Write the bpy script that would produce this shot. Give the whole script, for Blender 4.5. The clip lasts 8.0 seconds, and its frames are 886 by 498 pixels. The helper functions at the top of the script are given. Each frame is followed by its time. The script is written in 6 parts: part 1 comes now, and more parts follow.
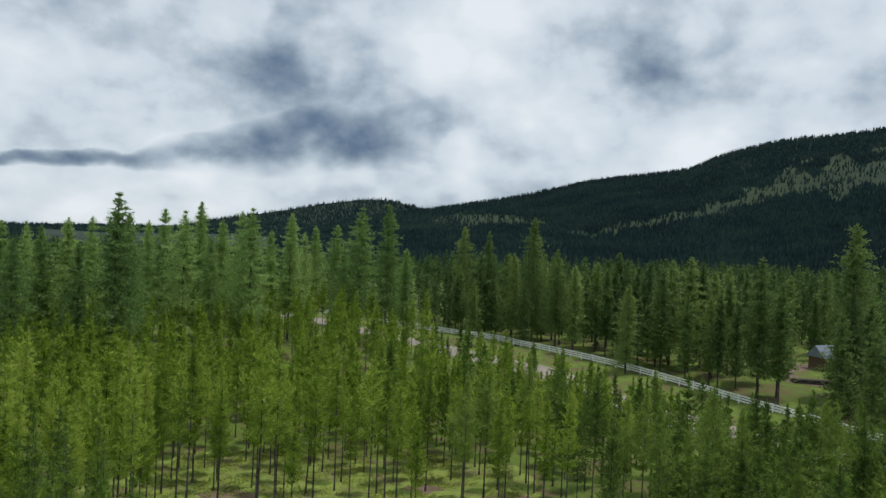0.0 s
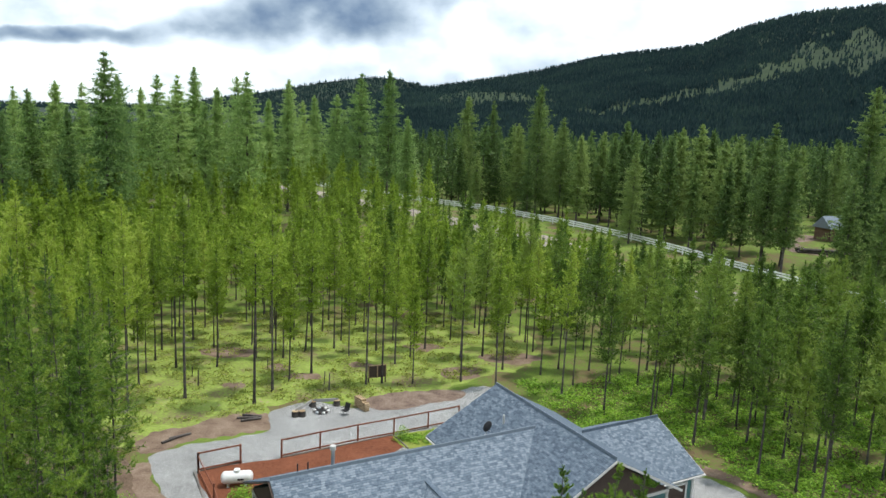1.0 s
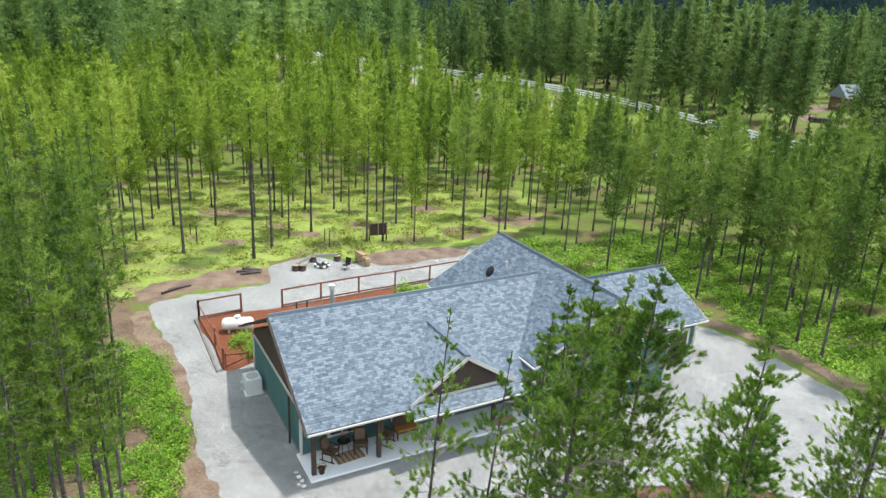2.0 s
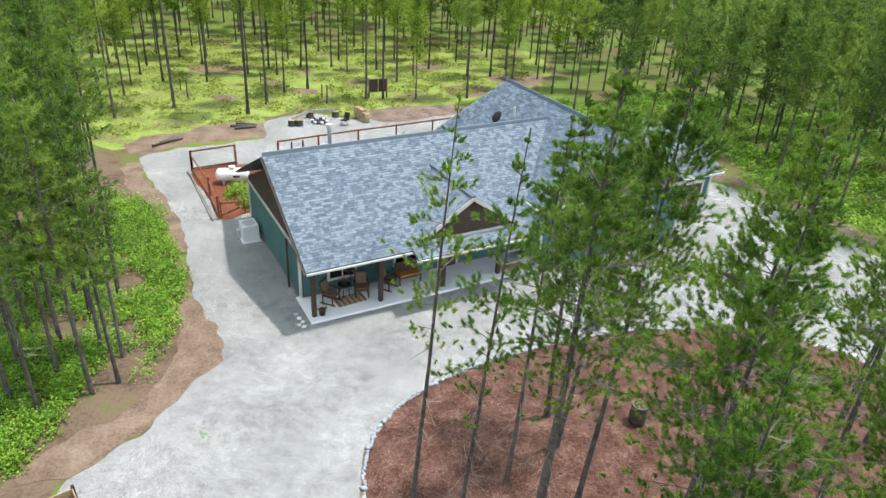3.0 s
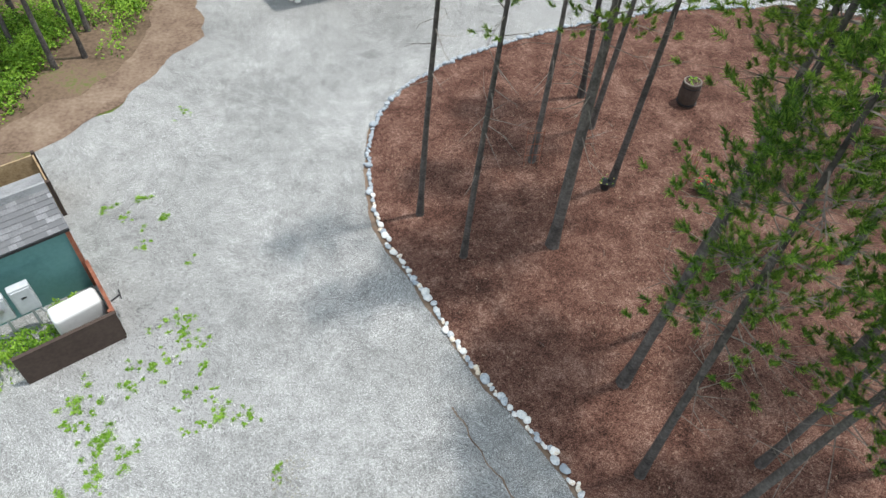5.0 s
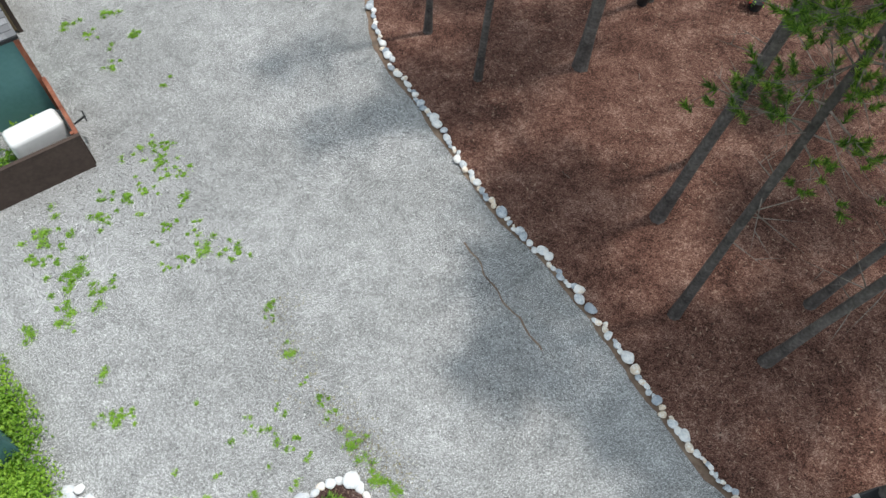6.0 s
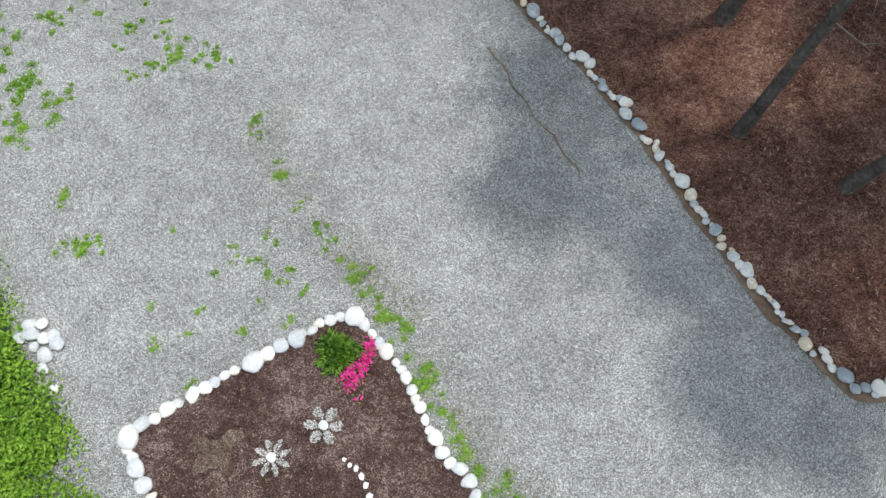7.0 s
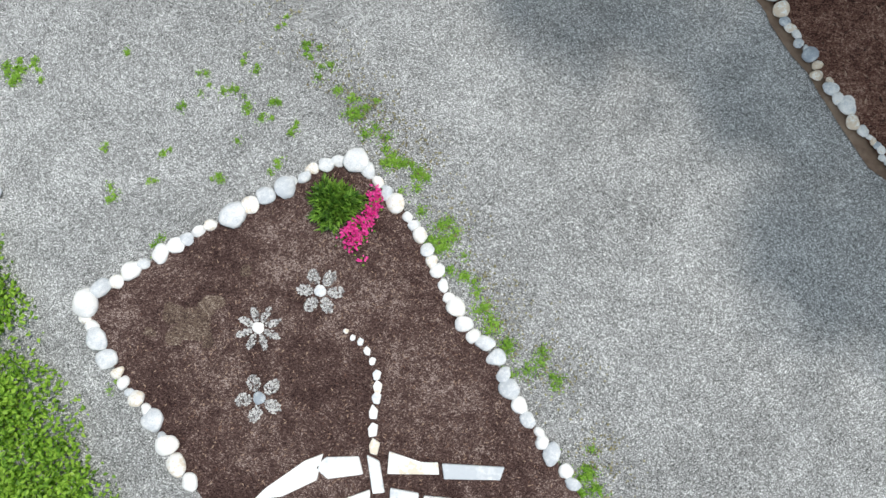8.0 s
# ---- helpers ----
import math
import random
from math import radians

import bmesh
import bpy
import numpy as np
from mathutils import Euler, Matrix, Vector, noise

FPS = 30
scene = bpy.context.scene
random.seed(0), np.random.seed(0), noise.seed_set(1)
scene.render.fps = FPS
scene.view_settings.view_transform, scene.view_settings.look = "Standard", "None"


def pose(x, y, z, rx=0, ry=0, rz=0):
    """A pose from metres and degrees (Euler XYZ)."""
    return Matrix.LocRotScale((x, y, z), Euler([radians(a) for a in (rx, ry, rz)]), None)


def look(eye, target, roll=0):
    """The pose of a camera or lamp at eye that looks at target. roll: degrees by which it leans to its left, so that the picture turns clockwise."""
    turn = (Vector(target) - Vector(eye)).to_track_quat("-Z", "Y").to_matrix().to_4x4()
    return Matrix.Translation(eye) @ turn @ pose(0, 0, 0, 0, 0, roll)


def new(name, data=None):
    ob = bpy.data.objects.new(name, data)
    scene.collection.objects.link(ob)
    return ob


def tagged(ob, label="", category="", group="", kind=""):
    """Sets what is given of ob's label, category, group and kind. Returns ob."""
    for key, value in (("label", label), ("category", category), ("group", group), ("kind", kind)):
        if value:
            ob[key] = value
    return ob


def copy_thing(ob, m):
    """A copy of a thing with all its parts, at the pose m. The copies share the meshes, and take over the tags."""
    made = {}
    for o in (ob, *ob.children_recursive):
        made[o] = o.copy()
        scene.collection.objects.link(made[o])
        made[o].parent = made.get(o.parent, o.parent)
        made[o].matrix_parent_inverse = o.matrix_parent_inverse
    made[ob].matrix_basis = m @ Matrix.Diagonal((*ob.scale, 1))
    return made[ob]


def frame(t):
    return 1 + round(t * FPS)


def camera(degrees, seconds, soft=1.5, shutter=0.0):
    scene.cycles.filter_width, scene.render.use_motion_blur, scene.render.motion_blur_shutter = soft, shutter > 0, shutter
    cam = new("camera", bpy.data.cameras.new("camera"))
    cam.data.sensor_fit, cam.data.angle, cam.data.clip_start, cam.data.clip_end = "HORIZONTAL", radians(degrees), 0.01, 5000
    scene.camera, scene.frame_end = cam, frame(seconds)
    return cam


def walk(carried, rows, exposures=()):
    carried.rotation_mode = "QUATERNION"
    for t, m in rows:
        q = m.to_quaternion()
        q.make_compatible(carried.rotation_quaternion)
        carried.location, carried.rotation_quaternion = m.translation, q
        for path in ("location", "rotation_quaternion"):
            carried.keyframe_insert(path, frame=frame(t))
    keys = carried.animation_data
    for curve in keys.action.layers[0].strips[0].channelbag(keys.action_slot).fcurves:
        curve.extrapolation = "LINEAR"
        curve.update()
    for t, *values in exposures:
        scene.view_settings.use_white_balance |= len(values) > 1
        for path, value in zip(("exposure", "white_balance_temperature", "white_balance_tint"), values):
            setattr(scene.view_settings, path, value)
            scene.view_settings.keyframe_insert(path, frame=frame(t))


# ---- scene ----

def view(eye, yaw, pitch, roll):
    """A camera pose from its place and its yaw, pitch and roll in degrees."""
    a, b = radians(yaw), radians(pitch)
    ahead = Vector((-math.sin(a) * math.cos(b), math.cos(a) * math.cos(b), math.sin(b)))
    return look(eye, Vector(eye) + ahead, roll)


cam = camera(64.76, 8.0)
walk(cam, [
    (0.0, view((0.000, 0.000, 26.108), 0.012, -0.044, 2.531)),
    (0.5, view((0.532, 1.294, 24.884), 0.006, -4.914, 2.457)),
    (1.0, view((0.701, 2.439, 23.476), -0.013, -9.730, 2.571)),
    (1.5, view((0.838, 3.115, 22.090), -0.106, -14.523, 2.629)),
    (3.0, view((0.817, 4.458, 18.052), -0.711, -28.712, 3.171)),
    (3.5, view((0.924, 4.883, 16.794), -0.572, -33.393, 3.241)),
    (4.0, view((1.063, 5.216, 15.713), -0.243, -38.397, 3.016)),
    (4.5, view((1.172, 5.427, 14.595), 0.050, -43.294, 2.862)),
    (6.0, view((1.173, 6.047, 11.351), 0.494, -58.515, 2.782)),
    (6.5, view((1.199, 6.062, 10.240), 1.222, -63.711, 2.172)),
    (7.0, view((1.168, 6.133, 9.200), 2.409, -68.830, 1.234)),
    (7.5, view((1.107, 6.218, 8.250), 3.332, -73.843, 0.513)),
    (8.0, view((1.006, 6.325, 7.383), 4.172, -79.317, -0.131)),
], [(0.0, -1.16), (0.5, -0.95), (1.0, -0.42), (1.5, 0.08), (3.0, 0.07), (4.5, -0.10), (6.0, -0.48), (8.0, -0.66)])

# ---------------------------------------------------------------- light
SUN_TO = Vector((0.323, 0.097, 1.0)).normalized()
world = bpy.data.worlds.new("sky")
scene.world = world
world.use_nodes = True
wn, wl = world.node_tree.nodes, world.node_tree.links
wn.clear()


def wnode(kind, **inputs):
    n = wn.new(kind)
    for k, v in inputs.items():
        n.inputs[k.replace("_", " ")].default_value = v
    return n


def wmath(op, a, b=None):
    n = wn.new("ShaderNodeMath")
    n.operation = op
    for i, v in enumerate((a, b)):
        if v is None:
            continue
        if isinstance(v, (int, float)):
            n.inputs[i].default_value = v
        else:
            wl.new(v, n.inputs[i])
    return n.outputs[0]


def wramp(fac, stops):
    n = wn.new("ShaderNodeValToRGB")
    el = n.color_ramp.elements
    while len(el) < len(stops):
        el.new(0.5)
    for e, (p, c) in zip(el, stops):
        e.position, e.color = p, (*c, 1)
    wl.new(fac, n.inputs[0])
    return n.outputs[0]


sky = wn.new("ShaderNodeTexSky")
sky.sky_type, sky.sun_disc = "NISHITA", False
sky.sun_elevation = math.asin(SUN_TO.z)
sky.sun_rotation = math.atan2(SUN_TO.x, SUN_TO.y)
coord = wn.new("ShaderNodeTexCoord")
sep = wn.new("ShaderNodeSeparateXYZ")
wl.new(coord.outputs["Generated"], sep.inputs[0])
squash = wn.new("ShaderNodeCombineXYZ")
wl.new(sep.outputs[0], squash.inputs[0])
wl.new(sep.outputs[1], squash.inputs[1])
wl.new(wmath("MULTIPLY", wmath("POWER", wmath("MAXIMUM", sep.outputs[2], 0.0), 0.9), 1.35), squash.inputs[2])
cloud = wnode("ShaderNodeTexNoise", Scale=3.4, Detail=9.0, Roughness=0.56, Distortion=0.0)
wl.new(squash.outputs[0], cloud.inputs["Vector"])
# heaped tops: rounded cells break up the edges of the clouds
ripple = wnode("ShaderNodeTexNoise", Scale=9.0, Detail=4.0)
wl.new(squash.outputs[0], ripple.inputs["Vector"])
stir = wn.new("ShaderNodeVectorMath")
stir.operation = "MULTIPLY_ADD"
stir.inputs[1].default_value = (0.10, 0.10, 0.10)
wl.new(ripple.outputs["Color"], stir.inputs[0])
wl.new(squash.outputs[0], stir.inputs[2])
heap = wn.new("ShaderNodeTexVoronoi")
heap.feature = "SMOOTH_F1"
heap.inputs["Scale"].default_value = 7.0
heap.inputs["Detail"].default_value = 2.0
heap.inputs["Smoothness"].default_value = 0.6
wl.new(stir.outputs[0], heap.inputs["Vector"])
# a long dark bank of cloud lies low over the hills ahead: a thin tail that thickens, its underside rising
under = wmath("ADD", 0.0845, wmath("MULTIPLY", wmath("ADD", sep.outputs[0], 0.45), 0.075))
under = wmath("ADD", under, wmath("MULTIPLY", wmath("SUBTRACT", ripple.outputs["Fac"], 0.5), 0.035))
deep = wmath("MINIMUM", wmath("MAXIMUM", wmath("MULTIPLY", wmath("ADD", sep.outputs[0], 0.46), 0.42), 0.017), 0.105)
deep = wmath("ADD", deep, wmath("MULTIPLY", wmath("SUBTRACT", cloud.outputs["Fac"], 0.5), 0.10))
share = wmath("SUBTRACT", wmath("MULTIPLY", wmath("DIVIDE", wmath("SUBTRACT", sep.outputs[2], under), wmath("MAXIMUM", deep, 0.010)), 2.0), 0.75)
bank = wmath("MAXIMUM", wmath("SUBTRACT", 1.0, wmath("MULTIPLY", share, share)), 0.0)
ahead_only = wmath("MINIMUM", wmath("MAXIMUM", wmath("MULTIPLY", sep.outputs[1], 4.0), 0.0), 1.0)
ends = wmath("MINIMUM", wmath("MAXIMUM", wmath("MULTIPLY", wmath("SUBTRACT", 0.01, sep.outputs[0]), 7.0), 0.0), 1.0)
uneven = wmath("ADD", 0.35, wmath("MULTIPLY", ripple.outputs["Fac"], 1.3))
bank = wmath("MULTIPLY", wmath("MULTIPLY", wmath("MULTIPLY", wmath("MULTIPLY", bank, uneven), ends), ahead_only), 0.18)
puff = wmath("MULTIPLY", wmath("SUBTRACT", 0.90, heap.outputs["Distance"]), 0.22)
mass = wmath("ADD", wmath("MULTIPLY", cloud.outputs["Fac"], 0.78), wmath("ADD", puff, 0.158))
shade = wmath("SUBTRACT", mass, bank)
cover = wramp(shade, [(0.28, (0.10, 0.16, 0.28)), (0.36, (0.20, 0.30, 0.46)), (0.42, (0.40, 0.52, 0.66)), (0.49, (0.74, 0.88, 1.02)), (0.56, (1.08, 1.21, 1.33)), (0.70, (1.40, 1.49, 1.57))])
skymix = wn.new("ShaderNodeMix")
skymix.data_type = "RGBA"
skymix.inputs["Factor"].default_value = 0.9
dim = wn.new("ShaderNodeVectorMath")
dim.operation = "SCALE"
dim.inputs["Scale"].default_value = 0.12
wl.new(sky.outputs[0], dim.inputs[0])
wl.new(dim.outputs[0], skymix.inputs[6])
wl.new(cover, skymix.inputs[7])
back = wnode("ShaderNodeBackground", Strength=1.34)
wl.new(skymix.outputs[2], back.inputs[0])
out = wn.new("ShaderNodeOutputWorld")
wl.new(back.outputs[0], out.inputs[0])

sun = new("sun", bpy.data.lights.new("sun", "SUN"))
sun.data.energy, sun.data.angle, sun.data.color = 4.2, radians(2.4), (1.0, 0.965, 0.92)
sun.matrix_world = look(SUN_TO * 100, (0, 0, 0))

# ---------------------------------------------------------------- materials


def surface(name, colours, rough=0.8, scale=1.0, fine=None, bump=0.0, bump_scale=None, metallic=0.0, by_object=0.0, by_island=0.0,
            coords="Object", spec=0.3, stops=None, detail=6.0, transmit=0.0):
    """A procedural material: colours run over a coarse noise (scale per metre), broken by a fine one."""
    m = bpy.data.materials.new(name)
    m.use_nodes = True
    n, l = m.node_tree.nodes, m.node_tree.links
    b = n["Principled BSDF"]
    b.inputs["Roughness"].default_value, b.inputs["Metallic"].default_value = rough, metallic
    b.inputs["Specular IOR Level"].default_value = spec
    tc = n.new("ShaderNodeTexCoord")
    geo = n.new("ShaderNodeNewGeometry")
    where = geo.outputs["Position"] if coords == "World" else tc.outputs[coords]
    coarse = n.new("ShaderNodeTexNoise")
    coarse.inputs["Scale"].default_value, coarse.inputs["Detail"].default_value = scale, detail
    coarse.inputs["Roughness"].default_value = 0.62
    l.new(where, coarse.inputs["Vector"])
    small = n.new("ShaderNodeTexNoise")
    small.inputs["Scale"].default_value, small.inputs["Detail"].default_value = fine or scale * 9, 4.0
    l.new(where, small.inputs["Vector"])

    def calc(op, a, c):
        q = n.new("ShaderNodeMath")
        q.operation = op
        for i, v in enumerate((a, c)):
            if isinstance(v, (int, float)):
                q.inputs[i].default_value = v
            else:
                l.new(v, q.inputs[i])
        return q.outputs[0]
    f = calc("ADD", calc("MULTIPLY", coarse.outputs["Fac"], 0.62), calc("MULTIPLY", small.outputs["Fac"], 0.38))
    f = calc("ADD", calc("MULTIPLY", calc("SUBTRACT", f, 0.5), 2.2), 0.5)
    if by_object:
        info = n.new("ShaderNodeObjectInfo")
        f = calc("ADD", f, calc("MULTIPLY", calc("SUBTRACT", info.outputs["Random"], 0.5), by_object))
    if by_island:
        f = calc("ADD", f, calc("MULTIPLY", calc("SUBTRACT", geo.outputs["Random Per Island"], 0.5), by_island))
    ramp = n.new("ShaderNodeValToRGB")
    el = ramp.color_ramp.elements
    while len(el) < len(colours):
        el.new(0.5)
    for i, (e, c) in enumerate(zip(el, colours)):
        e.position = stops[i] if stops else 0.15 + 0.7 * i / max(1, len(colours) - 1)
        e.color = (*c, 1)
    l.new(f, ramp.inputs[0])
    l.new(ramp.outputs[0], b.inputs["Base Color"])
    if bump:
        tex = n.new("ShaderNodeTexNoise")
        tex.inputs["Scale"].default_value, tex.inputs["Detail"].default_value = bump_scale or scale * 12, 5.0
        l.new(where, tex.inputs["Vector"])
        bm_ = n.new("ShaderNodeBump")
        bm_.inputs["Strength"].default_value, bm_.inputs["Distance"].default_value = bump, 0.02
        l.new(tex.outputs["Fac"], bm_.inputs["Height"])
        l.new(bm_.outputs[0], b.inputs["Normal"])
    if transmit:
        tr = n.new("ShaderNodeBsdfTranslucent")
        l.new(ramp.outputs[0], tr.inputs["Color"])
        mix = n.new("ShaderNodeMixShader")
        mix.inputs[0].default_value = transmit
        l.new(b.outputs[0], mix.inputs[1])
        l.new(tr.outputs[0], mix.inputs[2])
        l.new(mix.outputs[0], n["Material Output"].inputs[0])
    return m


def stony(name, colours, cell, stain, rough=0.93, bump=0.8, stretch=1.0, stops=None, blotch=1.6, grain=0.34):
    """Loose stones or chips: cells of their own colour, with larger stains over them."""
    m = bpy.data.materials.new(name)
    m.use_nodes = True
    n, l = m.node_tree.nodes, m.node_tree.links
    b = n["Principled BSDF"]
    b.inputs["Roughness"].default_value, b.inputs["Specular IOR Level"].default_value = rough, 0.2
    geo = n.new("ShaderNodeNewGeometry")
    warp = n.new("ShaderNodeTexNoise")
    warp.inputs["Scale"].default_value = cell * 0.8
    l.new(geo.outputs["Position"], warp.inputs["Vector"])
    add = n.new("ShaderNodeVectorMath")
    add.operation = "MULTIPLY_ADD"
    l.new(warp.outputs["Color"], add.inputs[0])
    add.inputs[1].default_value = (0.6 / cell,) * 3
    l.new(geo.outputs["Position"], add.inputs[2])
    scale = n.new("ShaderNodeVectorMath")
    scale.operation = "MULTIPLY"
    scale.inputs[1].default_value = (1, stretch, 1)
    l.new(add.outputs[0], scale.inputs[0])

    def cells(s):
        v = n.new("ShaderNodeTexVoronoi")
        v.inputs["Scale"].default_value = s
        l.new(scale.outputs[0], v.inputs["Vector"])
        return v
    small, big = cells(cell), cells(cell * 0.45)
    stainy = n.new("ShaderNodeTexNoise")
    stainy.inputs["Scale"].default_value, stainy.inputs["Detail"].default_value = stain, 5.0
    l.new(geo.outputs["Position"], stainy.inputs["Vector"])

    def calc(op, a, c):
        q = n.new("ShaderNodeMath")
        q.operation = op
        for i, v in enumerate((a, c)):
            if isinstance(v, (int, float)):
                q.inputs[i].default_value = v
            else:
                l.new(v, q.inputs[i])
        return q.outputs[0]

    def grey(v):
        q = n.new("ShaderNodeSeparateColor")
        l.new(v.outputs["Color"], q.inputs[0])
        return q.outputs[0]
    mottle = n.new("ShaderNodeTexNoise")
    mottle.inputs["Scale"].default_value, mottle.inputs["Detail"].default_value = stain * 7, 6.0
    mottle.inputs["Roughness"].default_value = 0.65
    l.new(geo.outputs["Position"], mottle.inputs["Vector"])
    broad = calc("ADD", calc("MULTIPLY", stainy.outputs["Fac"], 0.5), calc("MULTIPLY", mottle.outputs["Fac"], 0.5))
    broad = calc("ADD", calc("MULTIPLY", calc("SUBTRACT", broad, 0.5), blotch), 0.5)
    f = calc("ADD", calc("ADD", calc("MULTIPLY", grey(small), grain), calc("MULTIPLY", grey(big), 0.14)), calc("MULTIPLY", broad, 0.86 - grain))
    ramp = n.new("ShaderNodeValToRGB")
    el = ramp.color_ramp.elements
    while len(el) < len(colours):
        el.new(0.5)
    for i, (e, c) in enumerate(zip(el, colours)):
        e.position = stops[i] if stops else 0.22 + 0.56 * i / (len(colours) - 1)
        e.color = (*c, 1)
    l.new(f, ramp.inputs[0])
    l.new(ramp.outputs[0], b.inputs["Base Color"])
    bn = n.new("ShaderNodeBump")
    bn.inputs["Strength"].default_value, bn.inputs["Distance"].default_value = bump, 0.5 / cell
    bn.invert = True
    l.new(small.outputs["Distance"], bn.inputs["Height"])
    l.new(bn.outputs[0], b.inputs["Normal"])
    return m


GRAVEL = stony("gravel", [(0.034, 0.035, 0.034), (0.145, 0.146, 0.141), (0.240, 0.242, 0.236), (0.352, 0.355, 0.349), (0.785, 0.79, 0.778)], 145, 0.30, blotch=1.25, grain=0.52)
GRAVEL_FAR = stony("road_gravel", [(0.20, 0.17, 0.135), (0.31, 0.27, 0.225), (0.42, 0.38, 0.33)], 12, 0.2)
MULCH = stony("red_bark_mulch", [(0.011, 0.006, 0.004), (0.053, 0.022, 0.015), (0.114, 0.053, 0.038), (0.172, 0.094, 0.069), (0.31, 0.205, 0.16)], 70, 1.3, 0.95, 1.0, 1.3, blotch=2.4, grain=0.38)
MULCH_DARK = stony("dark_bark_mulch", [(0.012, 0.006, 0.006), (0.040, 0.021, 0.018), (0.072, 0.041, 0.035), (0.12, 0.078, 0.066), (0.34, 0.27, 0.24)], 105, 0.9, 0.95, 1.0, 1.3, blotch=2.4, grain=0.40)
MULCH_RED = stony("orange_bark_mulch", [(0.10, 0.035, 0.018), (0.20, 0.07, 0.036), (0.30, 0.12, 0.065)], 22, 0.5, 0.95, 1.0, 2.0)
FOREST_FLOOR = surface("forest_floor", [(0.10, 0.062, 0.038), (0.16, 0.115, 0.06), (0.11, 0.16, 0.028), (0.15, 0.23, 0.03), (0.20, 0.16, 0.09)], 0.95, 0.22, 5.0, 0.9, 9, coords="World")
WOOD_FLOOR = surface("wood_floor", [(0.07, 0.045, 0.030), (0.13, 0.09, 0.06), (0.18, 0.125, 0.085), (0.12, 0.14, 0.04)], 0.95, 0.6, 7.0, 0.9, 9, coords="World")
MEADOW = surface("meadow_grass", [(0.17, 0.115, 0.08), (0.19, 0.175, 0.07), (0.215, 0.285, 0.055), (0.275, 0.355, 0.075), (0.30, 0.235, 0.15)], 0.95, 0.3, 4.0, 0.9, 8, coords="World")
# far conifers: distance haze and cloud shade are mixed into the needle colour
NEEDLE_HAZED = surface("spruce_needles", [(0.012, 0.028, 0.030), (0.024, 0.049, 0.048), (0.042, 0.076, 0.058)], 0.8, 0.01, 0.1, by_island=0.4, coords="World", spec=0.1)
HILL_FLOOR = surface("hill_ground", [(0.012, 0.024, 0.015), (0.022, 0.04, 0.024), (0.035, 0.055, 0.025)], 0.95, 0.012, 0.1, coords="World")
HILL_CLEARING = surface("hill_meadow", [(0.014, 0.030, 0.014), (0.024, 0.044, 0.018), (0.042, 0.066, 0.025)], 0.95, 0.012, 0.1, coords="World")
DIRT = surface("bare_dirt", [(0.11, 0.072, 0.05), (0.20, 0.14, 0.10), (0.28, 0.215, 0.16)], 0.95, 0.8, 9, 0.8, 14, coords="World")
DIRT_GREY = surface("grey_brown_dirt", [(0.09, 0.06, 0.045), (0.19, 0.135, 0.105), (0.30, 0.235, 0.19)], 0.95, 0.8, 9, 0.8, 14, coords="World")
NEEDLE = surface("pine_needles", [(0.050, 0.118, 0.020), (0.155, 0.290, 0.034), (0.34, 0.47, 0.070)], 0.55, 0.5, 2.5, by_object=0.3, by_island=0.7, transmit=0.47)
NEEDLE_LIGHT = surface("light_pine_needles", [(0.060, 0.125, 0.020), (0.165, 0.285, 0.036), (0.32, 0.43, 0.065)], 0.55, 0.5, 2.5, by_object=0.6, by_island=0.6, transmit=0.45)
NEEDLE_YOUNG = surface("young_pine_needles", [(0.15, 0.235, 0.026), (0.32, 0.45, 0.052), (0.46, 0.55, 0.10)], 0.55, 0.3, 1.5, by_object=0.8, by_island=0.5, transmit=0.5)
# deeper green copy of the young needles; the right woods' shade is in it
NEEDLE_SHADED = surface("deep_green_needles", [(0.072, 0.135, 0.022), (0.165, 0.268, 0.042), (0.28, 0.38, 0.070)], 0.55, 0.3, 1.5, by_object=0.8, by_island=0.5, transmit=0.45)
NEEDLE_FIR = surface("fir_needles", [(0.075, 0.135, 0.038), (0.168, 0.265, 0.072), (0.27, 0.365, 0.105)], 0.6, 0.05, 0.8, by_object=0.9, by_island=0.45, transmit=0.45, coords="World")
# lighter olive copy of the fir needles; sunlight on the left is coloured in
NEEDLE_OLIVE_LIT = surface("olive_needles", [(0.14, 0.24, 0.072), (0.285, 0.43, 0.125), (0.41, 0.54, 0.18)], 0.6, 0.05, 0.8, by_object=0.7, by_island=0.5, transmit=0.47, coords="World")
LEAF = surface("undergrowth_leaves", [(0.085, 0.19, 0.018), (0.22, 0.41, 0.04), (0.37, 0.57, 0.07)], 0.55, 0.8, 4, by_island=0.9, transmit=0.4, coords="World")
BARK = surface("pine_bark", [(0.030, 0.026, 0.024), (0.082, 0.072, 0.066), (0.165, 0.148, 0.134)], 0.95, 2.0, 18, 0.8, 14, by_object=0.3)
TWIG = surface("grey_twigs", [(0.10, 0.085, 0.07), (0.20, 0.175, 0.15), (0.32, 0.29, 0.25)], 0.95, 2.0, 18, by_object=0.3)
TEAL = surface("teal_siding", [(0.046, 0.118, 0.116), (0.060, 0.145, 0.142), (0.074, 0.165, 0.160)], 0.7, 0.8, 12, 0.15, 40)
# plain shed panel, a lighter teal with sky and gravel bounce coloured in
TEAL_LIT = surface("teal_wall_panel", [(0.085, 0.20, 0.195), (0.105, 0.235, 0.23), (0.125, 0.26, 0.25)], 0.7, 0.8, 12, 0.1, 40)
FOUNDATION = surface("stained_concrete", [(0.12, 0.115, 0.105), (0.20, 0.195, 0.18), (0.28, 0.27, 0.25)], 0.9, 1.5, 14, 0.3, 30)
